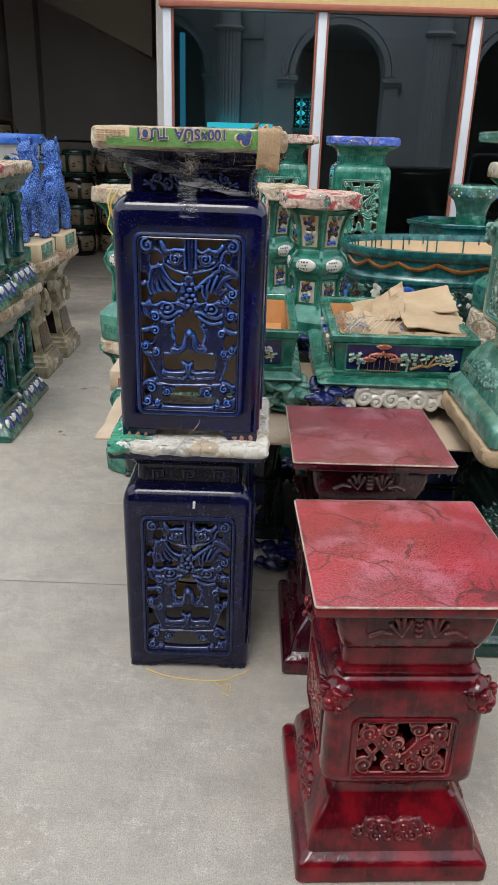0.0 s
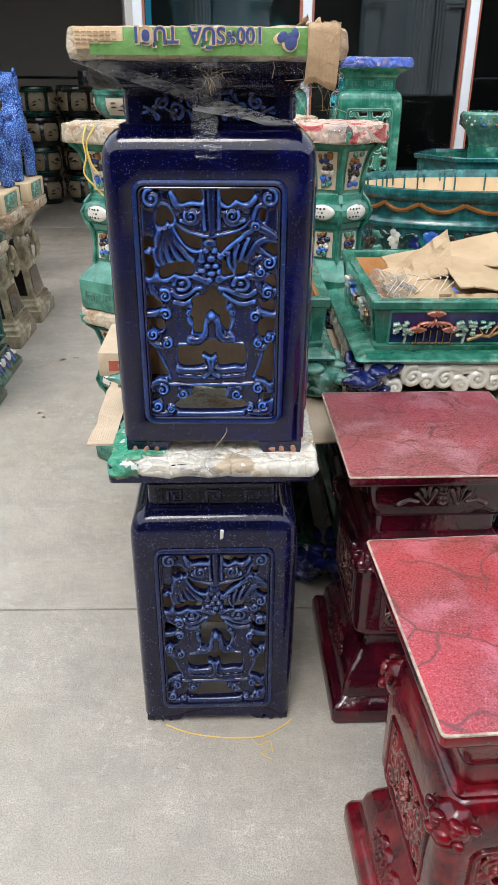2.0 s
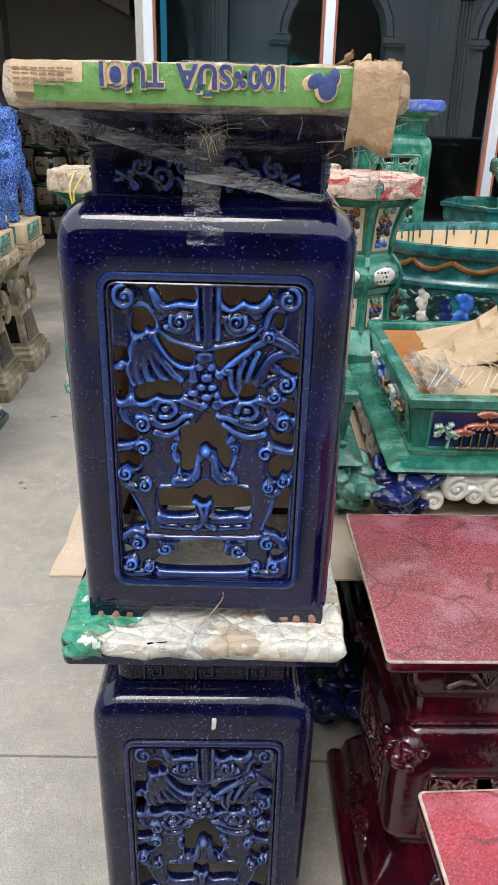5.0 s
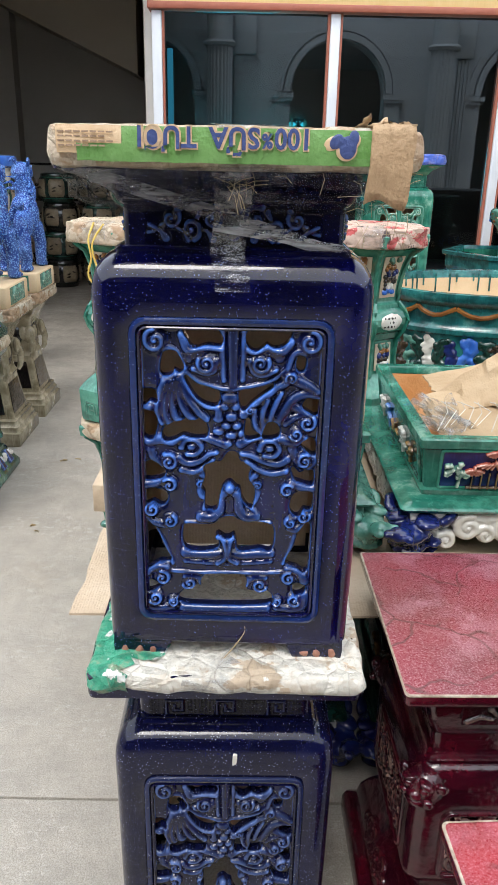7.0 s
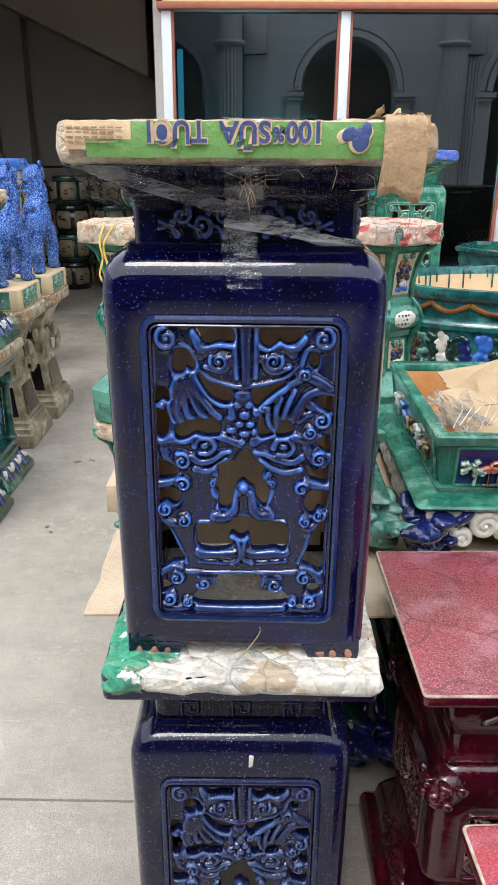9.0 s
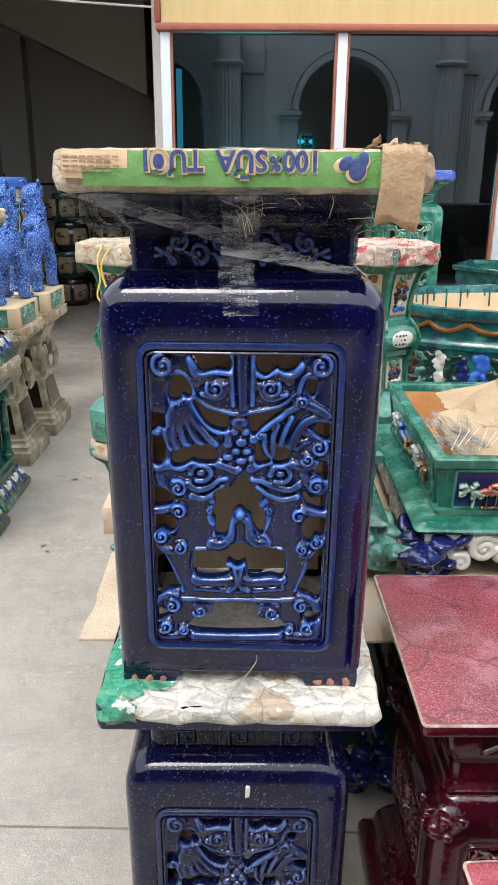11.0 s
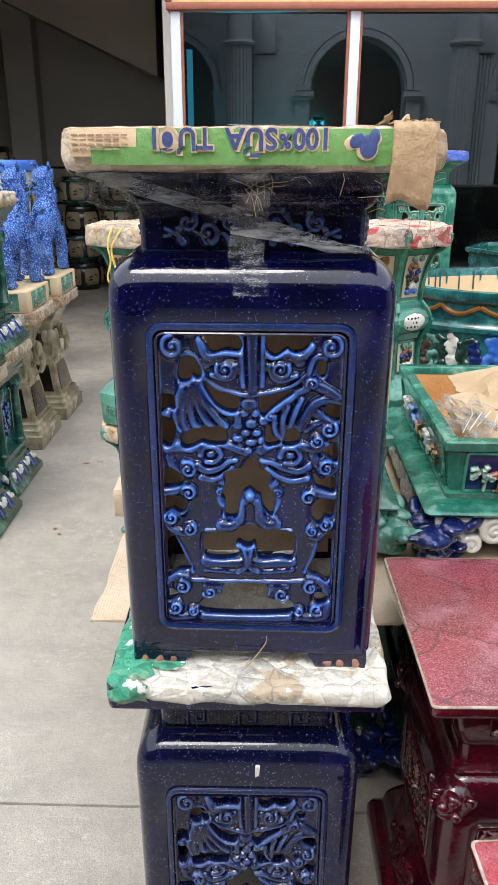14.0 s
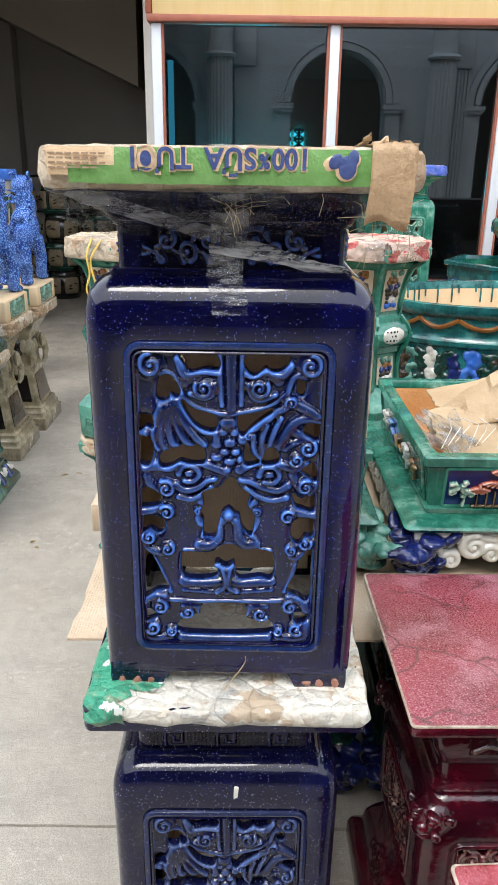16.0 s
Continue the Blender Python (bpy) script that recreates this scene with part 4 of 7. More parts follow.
def shell_with_windows(profile, r, hole_w, z0, z1, thick):
    """A square hollow body with one window in each side."""
    rings = []
    for z, hw in profile:
        half = hole_w / 2
        side = [-hw + r, -half, half, hw - r]
        ring = []
        for k in range(4):
            c, s = [(1, 0), (0, 1), (-1, 0), (0, -1)][k]
            for u in side:
                ring.append((u * c + hw * s, u * s - hw * c, z))
            for i in range(1, 6):
                a = radians(-90 + 90 * i / 6)
                x, y = hw - r + r * math.cos(a), -hw + r + r * math.sin(a)
                ring.append((x * c - y * s, x * s + y * c, z))
        rings.append(ring)
    n = len(rings[0])
    verts = [p for g in rings for p in g]
    faces = []
    for k in range(len(rings) - 1):
        mid = (profile[k][0] + profile[k + 1][0]) / 2
        for i in range(n):
            if i % 9 == 1 and z0 < mid < z1:
                continue
            faces.append((k * n + i, k * n + (i + 1) % n, (k + 1) * n + (i + 1) % n, (k + 1) * n + i))
    return verts, faces


def key_band(w, h, cell=0.0016):
    """A worn band of key pattern in low relief."""
    c = Carving(w, h, cell, 0.0)
    n = max(3, int(w / (h * 1.5)))
    for i in range(n):
        x = -w / 2 + w * (i + 0.5) / n
        a = h * 0.32
        c.stroke([(x - a, h * 0.2), (x - a, h * 0.8), (x + a, h * 0.8), (x + a, h * 0.35), (x, h * 0.35), (x, h * 0.58)], h * 0.07, None, 0.0025)
    return c.shape(0.002)


def cloud_frieze(w, h, cell=0.0016, seed=2, fat=1.0):
    """Curling cloud heads in relief."""
    c = Carving(w, h, cell, 0.0, 0.0015)
    for s in (-1, 1):
        for x, z, k, way, st in ((0.16, 0.55, 0.3, 1, 40), (0.36, 0.62, 0.26, -1, 100), (0.3, 0.28, 0.22, 1, 200), (0.55, 0.5, 0.22, -1, 0), (0.1, 0.25, 0.2, 1, 120)):
            c.scroll(s * x * w / 2, z * h, k * h, way * s, st if s > 0 else 180 - st, 1.3, k * h * 0.34 * fat, 0.009)
        c.stroke([(s * w * 0.05, h * 0.75), (s * w * 0.16, h * 0.86), (s * w * 0.26, h * 0.6), (s * w * 0.34, h * 0.4)], h * 0.06 * fat, h * 0.04, 0.007)
        c.stroke([(s * w * 0.04, h * 0.12), (s * w * 0.14, h * 0.1), (s * w * 0.24, h * 0.25), (s * w * 0.3, h * 0.14)], h * 0.05, h * 0.03, 0.005)
    c.blob(0, h * 0.5, h * 0.2, h * 0.3, 0.007)
    return c.shape(0.002)


NECK_KEY = key_band(0.25, 0.042)
def leafy_frieze(w, h):
    """Two sprays of thick curling leaves that meet in the middle."""
    c = Carving(w, h, 0.0015, 0.0)
    for s in (-1, 1):
        for i, (x, z, k, a) in enumerate(((0.12, 0.64, 0.28, 60), (0.24, 0.4, 0.24, 250), (0.35, 0.62, 0.2, 150))):
            c.scroll(s * x * w, h * z, k * h, s if i != 1 else -s, a if s > 0 else 180 - a, 1.1, k * h * 0.45, 0.009)
        for i in range(6):
            x, z = s * w * (0.05 + 0.066 * i), h * (0.18 if i % 2 else 0.78)
            up = 1 if i % 2 else -1
            c.stroke([(x, z), (x + s * 0.006, z + up * h * 0.16), (x + s * 0.021, z + up * h * 0.3)], h * 0.12, h * 0.05, 0.0075)
        c.stroke([(s * w * 0.36, h * 0.55), (s * w * 0.43, h * 0.36), (s * w * 0.48, h * 0.3)], h * 0.12, h * 0.05, 0.006)
    c.blob(0, h * 0.45, h * 0.24, h * 0.36, 0.009)
    return c.shape(0.002)


NECK_CLOUD = leafy_frieze(0.225, 0.054)


def square_stand(name, label, glazing, frieze, group, sink=0.0):
    """A square ceramic plant stand: feet, pierced body, neck and spreading top."""
    st = thing(name, label, "plant stand", group)
    hw = 0.1765
    lean = 0.007
    def wide(z):
        return 0.1775 + lean * z
    top_w = wide(0.53)
    prof = [(0.018 - sink * 0.45, wide(0) - 0.004), (0.022 - sink * 0.4, wide(0.022)), (0.045, wide(0.045)), (0.0665, wide(0.0665)), (0.4, wide(0.4)), (0.4865, wide(0.4865)), (0.522, wide(0.522)), (0.54, top_w - 0.0012), (0.556, top_w - 0.0055), (0.567, top_w - 0.0125), (0.5745, top_w - 0.0205), (0.579, top_w - 0.030), (0.581, top_w - 0.042)]
    body = part("body", shell_with_windows(prof, 0.026, 0.232, 0.066, 0.487, 0.014), glazing, st)
    mod = body.modifiers.new("wall", "SOLIDIFY")
    mod.thickness, mod.offset = 0.013, -1
    body.data.materials.append(CLAY)
    mod.material_offset = 1
    for k in range(4):
        tilt = Matrix.Rotation(math.atan(lean), 4, "X")
        m = pose(0, 0, 0, 0, 0, 90 * k) @ Matrix.Translation((0, -wide(0.06) + 0.006, 0.0625)) @ tilt @ Matrix.Diagonal((1, 1, 1.042, 1))
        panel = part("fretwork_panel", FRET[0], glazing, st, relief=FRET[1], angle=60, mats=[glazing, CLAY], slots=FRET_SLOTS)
        panel.matrix_basis = m
        bead = part("panel_border", border_bead(0.254, 0.441, 0.0055, 0.005, 0.017), glazing, st)
        bead.matrix_basis = pose(0, 0, 0, 0, 0, 90 * k) @ Matrix.Translation((0, -wide(0.0555), 0.0555)) @ tilt
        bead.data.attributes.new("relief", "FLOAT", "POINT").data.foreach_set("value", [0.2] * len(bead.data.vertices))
        groove = part("panel_border", border_bead(0.238, 0.425, 0.0022, 0.0035, 0.012), glazing, st)
        groove.matrix_basis = pose(0, 0, 0, 0, 0, 90 * k) @ Matrix.Translation((0, -wide(0.0635) - 0.0005, 0.0635)) @ tilt
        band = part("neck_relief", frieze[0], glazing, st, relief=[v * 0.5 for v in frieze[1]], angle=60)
        band.matrix_basis = pose(0, 0, 0, 0, 0, 90 * k) @ Matrix.Translation((0, -0.1405, 0.585))
    neck = [(0.578, 0.150), (0.582, 0.152), (0.5845, 0.149), (0.585, 0.1405), (0.634, 0.1405), (0.637, 0.146), (0.641, 0.149), (0.647, 0.152), (0.656, 0.163), (0.665, 0.18), (0.672, 0.198), (0.676, 0.208), (0.682, 0.209), (0.712, 0.209), (0.714, 0.206)]
    part("top", square_loft(neck, 0.012), glazing, st)
    # bracket feet at the corners
    for k in range(4):
        foot = []
        for z, g in ((-sink, 0.009), (0.003 - sink, 0.006), (0.008 - sink * 0.5, 0.004), (0.02, 0.005)):
            w = 0.095 if z > 0.01 else 0.08 if z > 0.004 - sink else 0.072
            foot.append([(hw - g, hw - g, z), (hw - g - w, hw - g, z), (hw - g - w, hw - g - 0.02, z), (hw - g - 0.02, hw - g - 0.02, z), (hw - g - 0.02, hw - g - w, z), (hw - g, hw - g - w, z)])
        f = part("foot", loft(foot), glazing, st)
        f.matrix_basis = pose(0, 0, 0.0, 0, 0, 90 * k)
        drips = []
        for j, u in enumerate((0.02, 0.042, 0.062)):
            for s in (0, 1):
                px, py = (hw - u, hw - 0.0105) if s else (hw - 0.0105, hw - u)
                drips.append(ellipsoid((px, py, 0.009 - sink * 0.75), (0.0085, 0.0085, 0.011), 10, 6))
        d = part("glaze_run", rough_up(join(*drips), 0.004, 90, k), CLAY_RED if glazing is BLUE else glazing, st, "bare clay patches between glaze runs")
        d.matrix_basis = pose(0, 0, 0.0, 0, 0, 90 * k)
    return st


lower_stand = place(square_stand("plant_stand", "dusty cobalt blue glazed square plant stand on the floor", BLUE_LOW, NECK_KEY, "blue stands"), -0.18, 1.922, 0.0, 0.6)
lower_stand.scale = (0.968, 0.968, 1.0)
upper_stand = place(square_stand("plant_stand", "glossy cobalt blue square plant stand with pierced fretwork, stacked on another", BLUE, NECK_CLOUD, "blue stands", 0.022), -0.173, 1.944, 0.731, -0.6)
chip = part("chip", rough_up(box(-0.0035, 0.0035, -0.1815, -0.176, 0.522, 0.548, 0.0012), 0.002, 200), WHITE, lower_stand, "white chip in the glaze")
chip.matrix_basis = pose(-0.02, 0.0, 0, 0, 4, 0)


def patch(ob, name, where, mat, label, out):
    """A sheet that hugs part of a thing's surface."""
    me = ob.data
    keep = [p for p in me.polygons if len(p.vertices) == 4 and where(p.center)]
    if not keep:
        return None
    ids = sorted({i for p in keep for i in p.vertices})
    at = {i: k for k, i in enumerate(ids)}
    verts = [me.vertices[i].co + me.vertices[i].normal * out for i in ids]
    return part(name, (verts, [[at[i] for i in p.vertices] for p in keep]), mat, ob, label)


def wrapped_cap(name, label, hx, hy, h, mat, group="wrapped tops", wrinkle=0.004, seed=0.0, ring=None):
    """A carton folded over a stand's top and taped: a thick crumpled slab with soft edges."""
    prof = [(0.0, -0.008), (0.002, -0.002), (0.006, 0.0), (h * 0.35, 0.002), (h * 0.65, 0.001), (h - 0.006, 0.0), (h - 0.002, -0.002), (h, -0.008), (h + 0.0005, -0.016), (h + 0.001, -0.026), (h + 0.0005, -0.038), (h + 0.001, -0.052), (h + 0.001, -0.075), (h + 0.001, -0.12)]
    if ring is None:
        rings = []
        for z, d in prof:
            base = rect_ring(hx + d, hy + d, 0.02, z, 5)
            dense = []
            for i, p in enumerate(base):
                q = base[(i + 1) % len(base)]
                m = 1 + int(math.dist(p, q) / 0.02)
                dense += [tuple(a + (b - a) * j / m for a, b in zip(p, q)) for j in range(m)]
            rings.append(dense)
        k = len(rings[2])
        rings = [[g[int(i * len(g) / k)] for i in range(k)] for g in rings]
    else:
        rings = [ring(z, d) for z, d in prof]
    shape = rough_up(loft(rings), wrinkle, 28.0, seed)
    shape = rough_up(shape, wrinkle * 0.5, 75.0, seed + 5)
    cap = mesh_object(name, *shape, mat)
    tape = seed * 0.37 % 0.2 - 0.1
    patch(cap, "tape", lambda p: p.y < 0 and abs(p.x - tape - 0.2 * p.y) < 0.035, FILM_CLEAR, "clear packing tape", 0.002)
    return tagged(cap, label, "packaging", group)


low_cap = place(wrapped_cap("carton_wrap", "crumpled white and green printed carton taped over a stand top", 0.204, 0.206, 0.029, WRAP_WHITE, seed=3.0, wrinkle=0.0052), -0.174, 1.922, 0.688)
patch(low_cap, "printed_patch", lambda p: p.x < -0.1 + 0.05 * math.sin(p.y * 40) and p.y < 0.02 and p.x + 0.5 * p.y < -0.16, WRAP_GREEN, "green printed carton corner", 0.0025)
top_cap = place(wrapped_cap("carton_wrap", "green and tan milk carton board wrapped over the top stand", 0.213, 0.213, 0.046, WRAP_PALE, seed=8.0, wrinkle=0.003), -0.172, 1.94, 1.4085)

# a cardboard sheet tucked into the upper stand against its back wall
rings = []
for k in range(13):
    z = 0.74 + 0.455 * k / 12
    lean_y = 2.078 - 0.01 * k / 12 + 0.002 * math.sin(k * 1.9)
    row = [(-0.308 + 0.27 * j / 14, lean_y + 0.002 * math.sin(j * 1.3 + k), z + (0.012 * math.sin(j * 2.3) if k == 12 else 0)) for j in range(15)]
    rings.append(row + [(x, y + 0.003, zz) for x, y, zz in row[::-1]])
sheet = mesh_object("carton_sheet", *loft(rings), CARD_PALE)
tagged(sheet, "brown corrugated cardboard sheet tucked inside a blue stand", "packaging")


# ---- oxblood stools ----
def scroll_mask(seed, spread=0.036):
    """A small snarling mask: brow, eyes, nose and curls."""
    rng = random.Random(seed)
    s = spread
    shapes = [ellipsoid((0, 0, 0), (s, s, s * 1.05), 14, 10), ellipsoid((0, -s * 0.8, -s * 0.1), (s * 0.45, s * 0.45, s * 0.32), 10, 7), ellipsoid((0, -s * 0.6, -s * 0.55), (s * 0.6, s * 0.5, s * 0.3), 10, 7)]
    for k in (-1, 1):
        shapes += [ellipsoid((k * s * 0.42, -s * 0.82, s * 0.28), (s * 0.26, s * 0.22, s * 0.22), 9, 6), ellipsoid((k * s * 0.45, -s * 0.72, s * 0.62), (s * 0.4, s * 0.3, s * 0.17), 9, 6, 20 * k),
                   ellipsoid((k * s * 0.95, -s * 0.2, s * 0.35), (s * 0.3, s * 0.22, s * 0.36), 9, 6, 30 * k), ellipsoid((k * s * 0.6, -s * 0.7, -s * 0.35), (s * 0.32, s * 0.25, s * 0.25), 9, 6)]
    for i in range(9):
        a = 2 * math.pi * i / 9
        shapes.append(ellipsoid((s * 0.85 * math.cos(a), s * 0.25 + rng.uniform(-0.1, 0.1) * s, s * 0.85 * math.sin(a)), (s * 0.3, s * 0.3, s * 0.3), 8, 6))
    return rough_up(join(*shapes), s * 0.06, 60, seed)


def dragon_panel(w, h, cell=0.0016):
    c = Carving(w, h, cell, None, 0.0015)
    c.slab(-w / 2, w / 2, 0, 0.006, 0.003)
    c.slab(-w / 2, w / 2, h - 0.006, h, 0.003)
    c.slab(-w / 2, -w / 2 + 0.006, 0, h, 0.003)
    c.slab(w / 2 - 0.006, w / 2, 0, h, 0.003)
    spine = [(w * (-0.42 + 0.84 * k / 30), h * (0.5 + 0.2 * math.sin(k / 30 * 8.5 + 0.6))) for k in range(31)]
    c.stroke(spine, h * 0.09, h * 0.07, 0.008)
    rng = random.Random(3)
    for i in range(26):
        x, z = spine[min(30, 2 + i)]
        c.blob(x + rng.uniform(-0.01, 0.01), z + rng.uniform(-0.01, 0.01), 0.006, 0.005, 0.010, rng.uniform(0, 180))
    for i, (u, v, k) in enumerate(((-0.36, 0.8, 0.15), (-0.14, 0.84, 0.13), (0.14, 0.85, 0.13), (0.36, 0.78, 0.15), (-0.38, 0.2, 0.15), (-0.12, 0.16, 0.13), (0.13, 0.17, 0.14), (0.37, 0.22, 0.15), (-0.05, 0.6, 0.1), (0.24, 0.5, 0.11))):
        c.scroll(u * w, v * h, k * h, 1 if i % 2 else -1, 70 * i, 1.3, k * h * 0.33, 0.008)
        c.stroke([(u * w, v * h), (u * w * 1.15, h * (0.5 + (v - 0.5) * 1.5))], h * 0.035, h * 0.03, 0.005)
        c.stroke([(u * w, v * h), (u * w * 0.8 + 0.01, h * 0.5)], h * 0.035, h * 0.025, 0.006)
    for s in (-1, 1):
        c.stroke([(s * w * 0.5, h * 0.5), (s * w * 0.4, h * 0.55), (s * w * 0.28, h * 0.3)], h * 0.04, h * 0.03, 0.006)
    return c.shape(0.012)


def shell_frieze(w, h, cell=0.0018):
    """A fan of petals round a small central figure."""
    c = Carving(w, h, cell, 0.0)
    for s in (-1, 1):
        for i in range(4):
            a = radians(38 + 28 * i) if s > 0 else radians(142 - 28 * i)
            c.stroke([(s * w * 0.16, h * 0.12), (s * w * 0.16 + w * 0.14 * math.cos(a), h * 0.12 + h * 0.7 * math.sin(a))], h * 0.05, h * 0.11, 0.006)
        c.stroke([(s * w * 0.46, h * 0.12), (s * w * 0.36, h * 0.3), (s * w * 0.26, h * 0.22)], h * 0.09, h * 0.05, 0.005)
    for i in range(4):
        c.blob(0, h * (0.2 + 0.2 * i), w * 0.045, h * 0.13, 0.008 - 0.0008 * i)
    return c.shape(0.002)


DRAGON = dragon_panel(0.2, 0.135)
SHELL = shell_frieze(0.2, 0.058)
LEAFY = cloud_frieze(0.27, 0.055, 0.0018, 2, 1.3)
MASK = scroll_mask(5)


def square_stool(name, label, glazing, seat_mat, group, edge=True):
    st = thing(name, label, "stool", group)
    hw = 0.163
    part("plinth", square_loft([(0.0, 0.205), (0.006, 0.21), (0.04, 0.21), (0.052, 0.205), (0.058, 0.195), (0.066, 0.186), (0.085, 0.183), (0.11, 0.178), (0.135, 0.165), (0.155, 0.151), (0.166, 0.144), (0.17, 0.142), (0.174, 0.131), (0.18, 0.13), (0.21, 0.13), (0.218, 0.134), (0.222, 0.142)], 0.014), glazing, st)
    prof = [(0.222, 0.138), (0.225, 0.15), (0.23, 0.158), (0.238, hw - 0.001), (0.248, hw), (0.2545, hw), (0.3885, hw), (0.42, hw), (0.45, hw - 0.001), (0.472, hw - 0.005), (0.486, hw - 0.014), (0.493, hw - 0.026)]
    body = part("body", shell_with_windows(prof, 0.03, 0.196, 0.253, 0.39, 0.012), glazing, st)
    m = body.modifiers.new("wall", "SOLIDIFY")
    m.thickness, m.offset = 0.012, -1
    part("collar", square_loft([(0.49, 0.145), (0.498, 0.147), (0.503, 0.14), (0.505, 0.134), (0.545, 0.134), (0.549, 0.139), (0.557, 0.142), (0.59, 0.153), (0.624, 0.158), (0.648, 0.156), (0.655, 0.152), (0.668, 0.152)], 0.016), glazing, st)
    part("seat", square_loft([(0.664, 0.2), (0.666, 0.208), (0.672, 0.2115), (0.686, 0.2115), (0.688, 0.2105)], 0.008), glazing, st)
    part("seat_top", square_loft([(0.6881, 0.2105), (0.6895, 0.2095), (0.69, 0.206)], 0.008), seat_mat, st, "crackled glaze of the seat")
    if edge:
        rim = []
        for z, d in ((0.6865, 0.0), (0.688, 0.0009), (0.6897, 0.0004), (0.6906, -0.001), (0.6904, -0.0025)):
            rim.append(rect_ring(0.2115 + d, 0.2115 + d, 0.008, z))
        part("seat_edge", loft(rim, bottom=False, top=False), CREAM_EDGE, st, "pale edge where the glaze has run thin")
    for k in range(4):
        r = pose(0, 0, 0, 0, 0, 90 * k)
        for nm, data, mat, y, z, tint in (("dragon_panel", DRAGON, glazing, -hw + 0.006, 0.254, 1.0), ("neck_relief", SHELL, glazing, -0.1585, 0.585, 0.7), ("base_relief", LEAFY, glazing, -0.1815, 0.09, 0.25)):
            p = part(nm, data[0], mat, st, relief=[v * tint for v in data[1]], angle=60)
            p.matrix_basis = r @ Matrix.Translation((0, y, z)) @ (Matrix.Rotation(radians(-22), 4, "X") if nm == "base_relief" else Matrix.Identity(4))
        bead = part("panel_border", border_bead(0.212, 0.147, 0.0045, 0.004, 0.016), glazing, st)
        bead.matrix_basis = r @ Matrix.Translation((0, -hw, 0.2485))
        head = part("corner_mask", MASK, glazing, st, angle=70)
        head.matrix_basis = pose(0, 0, 0, 0, 0, 90 * k + 45) @ Matrix.Translation((0, -0.2, 0.446))
    return st


near_stool = place(square_stool("stool", "bright oxblood red glazed square stool with corner masks and crackled seat", RED_BRIGHT, RED_TOP_BRIGHT, "red stools"), 0.302, 1.302, 0, 3.3)
near_stool.scale = (0.962, 0.98, 1.0)
mid_stool = place(square_stool("stool", "dark oxblood glazed square stool with shell frieze and pale worn edges", RED, RED_TOP, "red stools"), 0.300, 1.958, -0.006, 1.2)
mid_stool.location.z = 0.0
mid_stool.scale = (1.0, 1.03, 0.98)

# tall green pieces stacked beside the stools
low_green = place(square_stool("pedestal", "dark green glazed square pedestal with corner masks on the floor", DARK_GREEN, DARK_GREEN, "green pedestals", False), 0.835, 2.06, 0.0)
side_cap = place(wrapped_cap("carton_wrap", "torn cardboard and film packing on a green pedestal", 0.26, 0.26, 0.05, CARD, seed=13.0, wrinkle=0.008), 0.855, 2.06, 0.65)
high_green = place(square_stool("pedestal", "streaked green and white glazed pierced pedestal on cardboard packing", MIST_GREEN, MIST_GREEN, "green pedestals", False), 0.865, 2.06, 0.701)
high_green.scale = (1.24, 1.24, 1.12)

# ---- rectangular planters on scrolled bases ----
def pagoda(w):
    """Three tiled roofs over posts."""
    c = Carving(w, w * 0.7, 0.0022)
    for cx, z, k in ((0, 0.36, 0.3), (0, 0.58, 0.17), (-0.34, 0.24, 0.16), (0.34, 0.24, 0.16)):
        for s in (-1, 1):
            for j in range(4):
                c.stroke([(w * cx + s * w * k * 0.16 * j, w * (z + 0.1)), (w * cx + s * w * k * (0.2 + 0.27 * j), w * (z + 0.012 * j * j * 0.5))], w * 0.018, w * 0.026, 0.006)
        c.blob(w * cx, w * (z + 0.12), w * 0.03, w * 0.05, 0.008)
    return c.shape(0.003)


def posts(w):
    c = Carving(w, w * 0.5, 0.0022)
    for x in (-0.36, -0.2, -0.07, 0.07, 0.2, 0.36):
        c.stroke([(x * w, 0.0), (x * w, w * 0.3)], w * 0.016, None, 0.005)
    c.slab(-w * 0.45, w * 0.45, 0.0, w * 0.05, 0.004)
    return c.shape(0.003)


def foliage(w, h, seed, n=22):
    c = Carving(w, h, 0.0024)
    rng = random.Random(seed)
    for i in range(n):
        x, z = rng.uniform(-0.42, 0.42) * w, h * rng.uniform(0.35, 0.9)
        for k in range(5):
            a = 2 * math.pi * k / 5
            c.blob(x + 0.05 * w * math.cos(a), z + 0.03 * w * math.sin(a), w * 0.06, w * 0.04, 0.005 + 0.003 * rng.random(), degrees_of(a))
    c.stroke([(0, 0), (w * 0.05, h * 0.4), (-w * 0.1, h * 0.6)], w * 0.06, w * 0.03, 0.005)
    return c.shape(0.003)


def degrees_of(a):
    return a * 180 / math.pi


def branch(w, h):
    c = Carving(w, h, 0.0024)
    c.stroke([(-w * 0.45, h * 0.1), (-w * 0.25, h * 0.3), (-w * 0.1, h * 0.25), (w * 0.1, h * 0.5), (w * 0.3, h * 0.42), (w * 0.45, h * 0.6)], h * 0.1, h * 0.05, 0.007)
    c.stroke([(-w * 0.1, h * 0.28), (0, h * 0.7), (w * 0.15, h * 0.85)], h * 0.06, h * 0.03, 0.006)
    c.stroke([(-w * 0.2, h * 0.3), (-w * 0.3, h * 0.65)], h * 0.05, h * 0.03, 0.006)
    return c.shape(0.003)


PAGODA, POSTS, BRANCH = pagoda(0.13), posts(0.13), branch(0.15, 0.06)
TREES = [foliage(0.07, 0.065, s) for s in (1, 2, 3)]
PINE = [foliage(0.06, 0.035, s, 9) for s in (4, 5)]


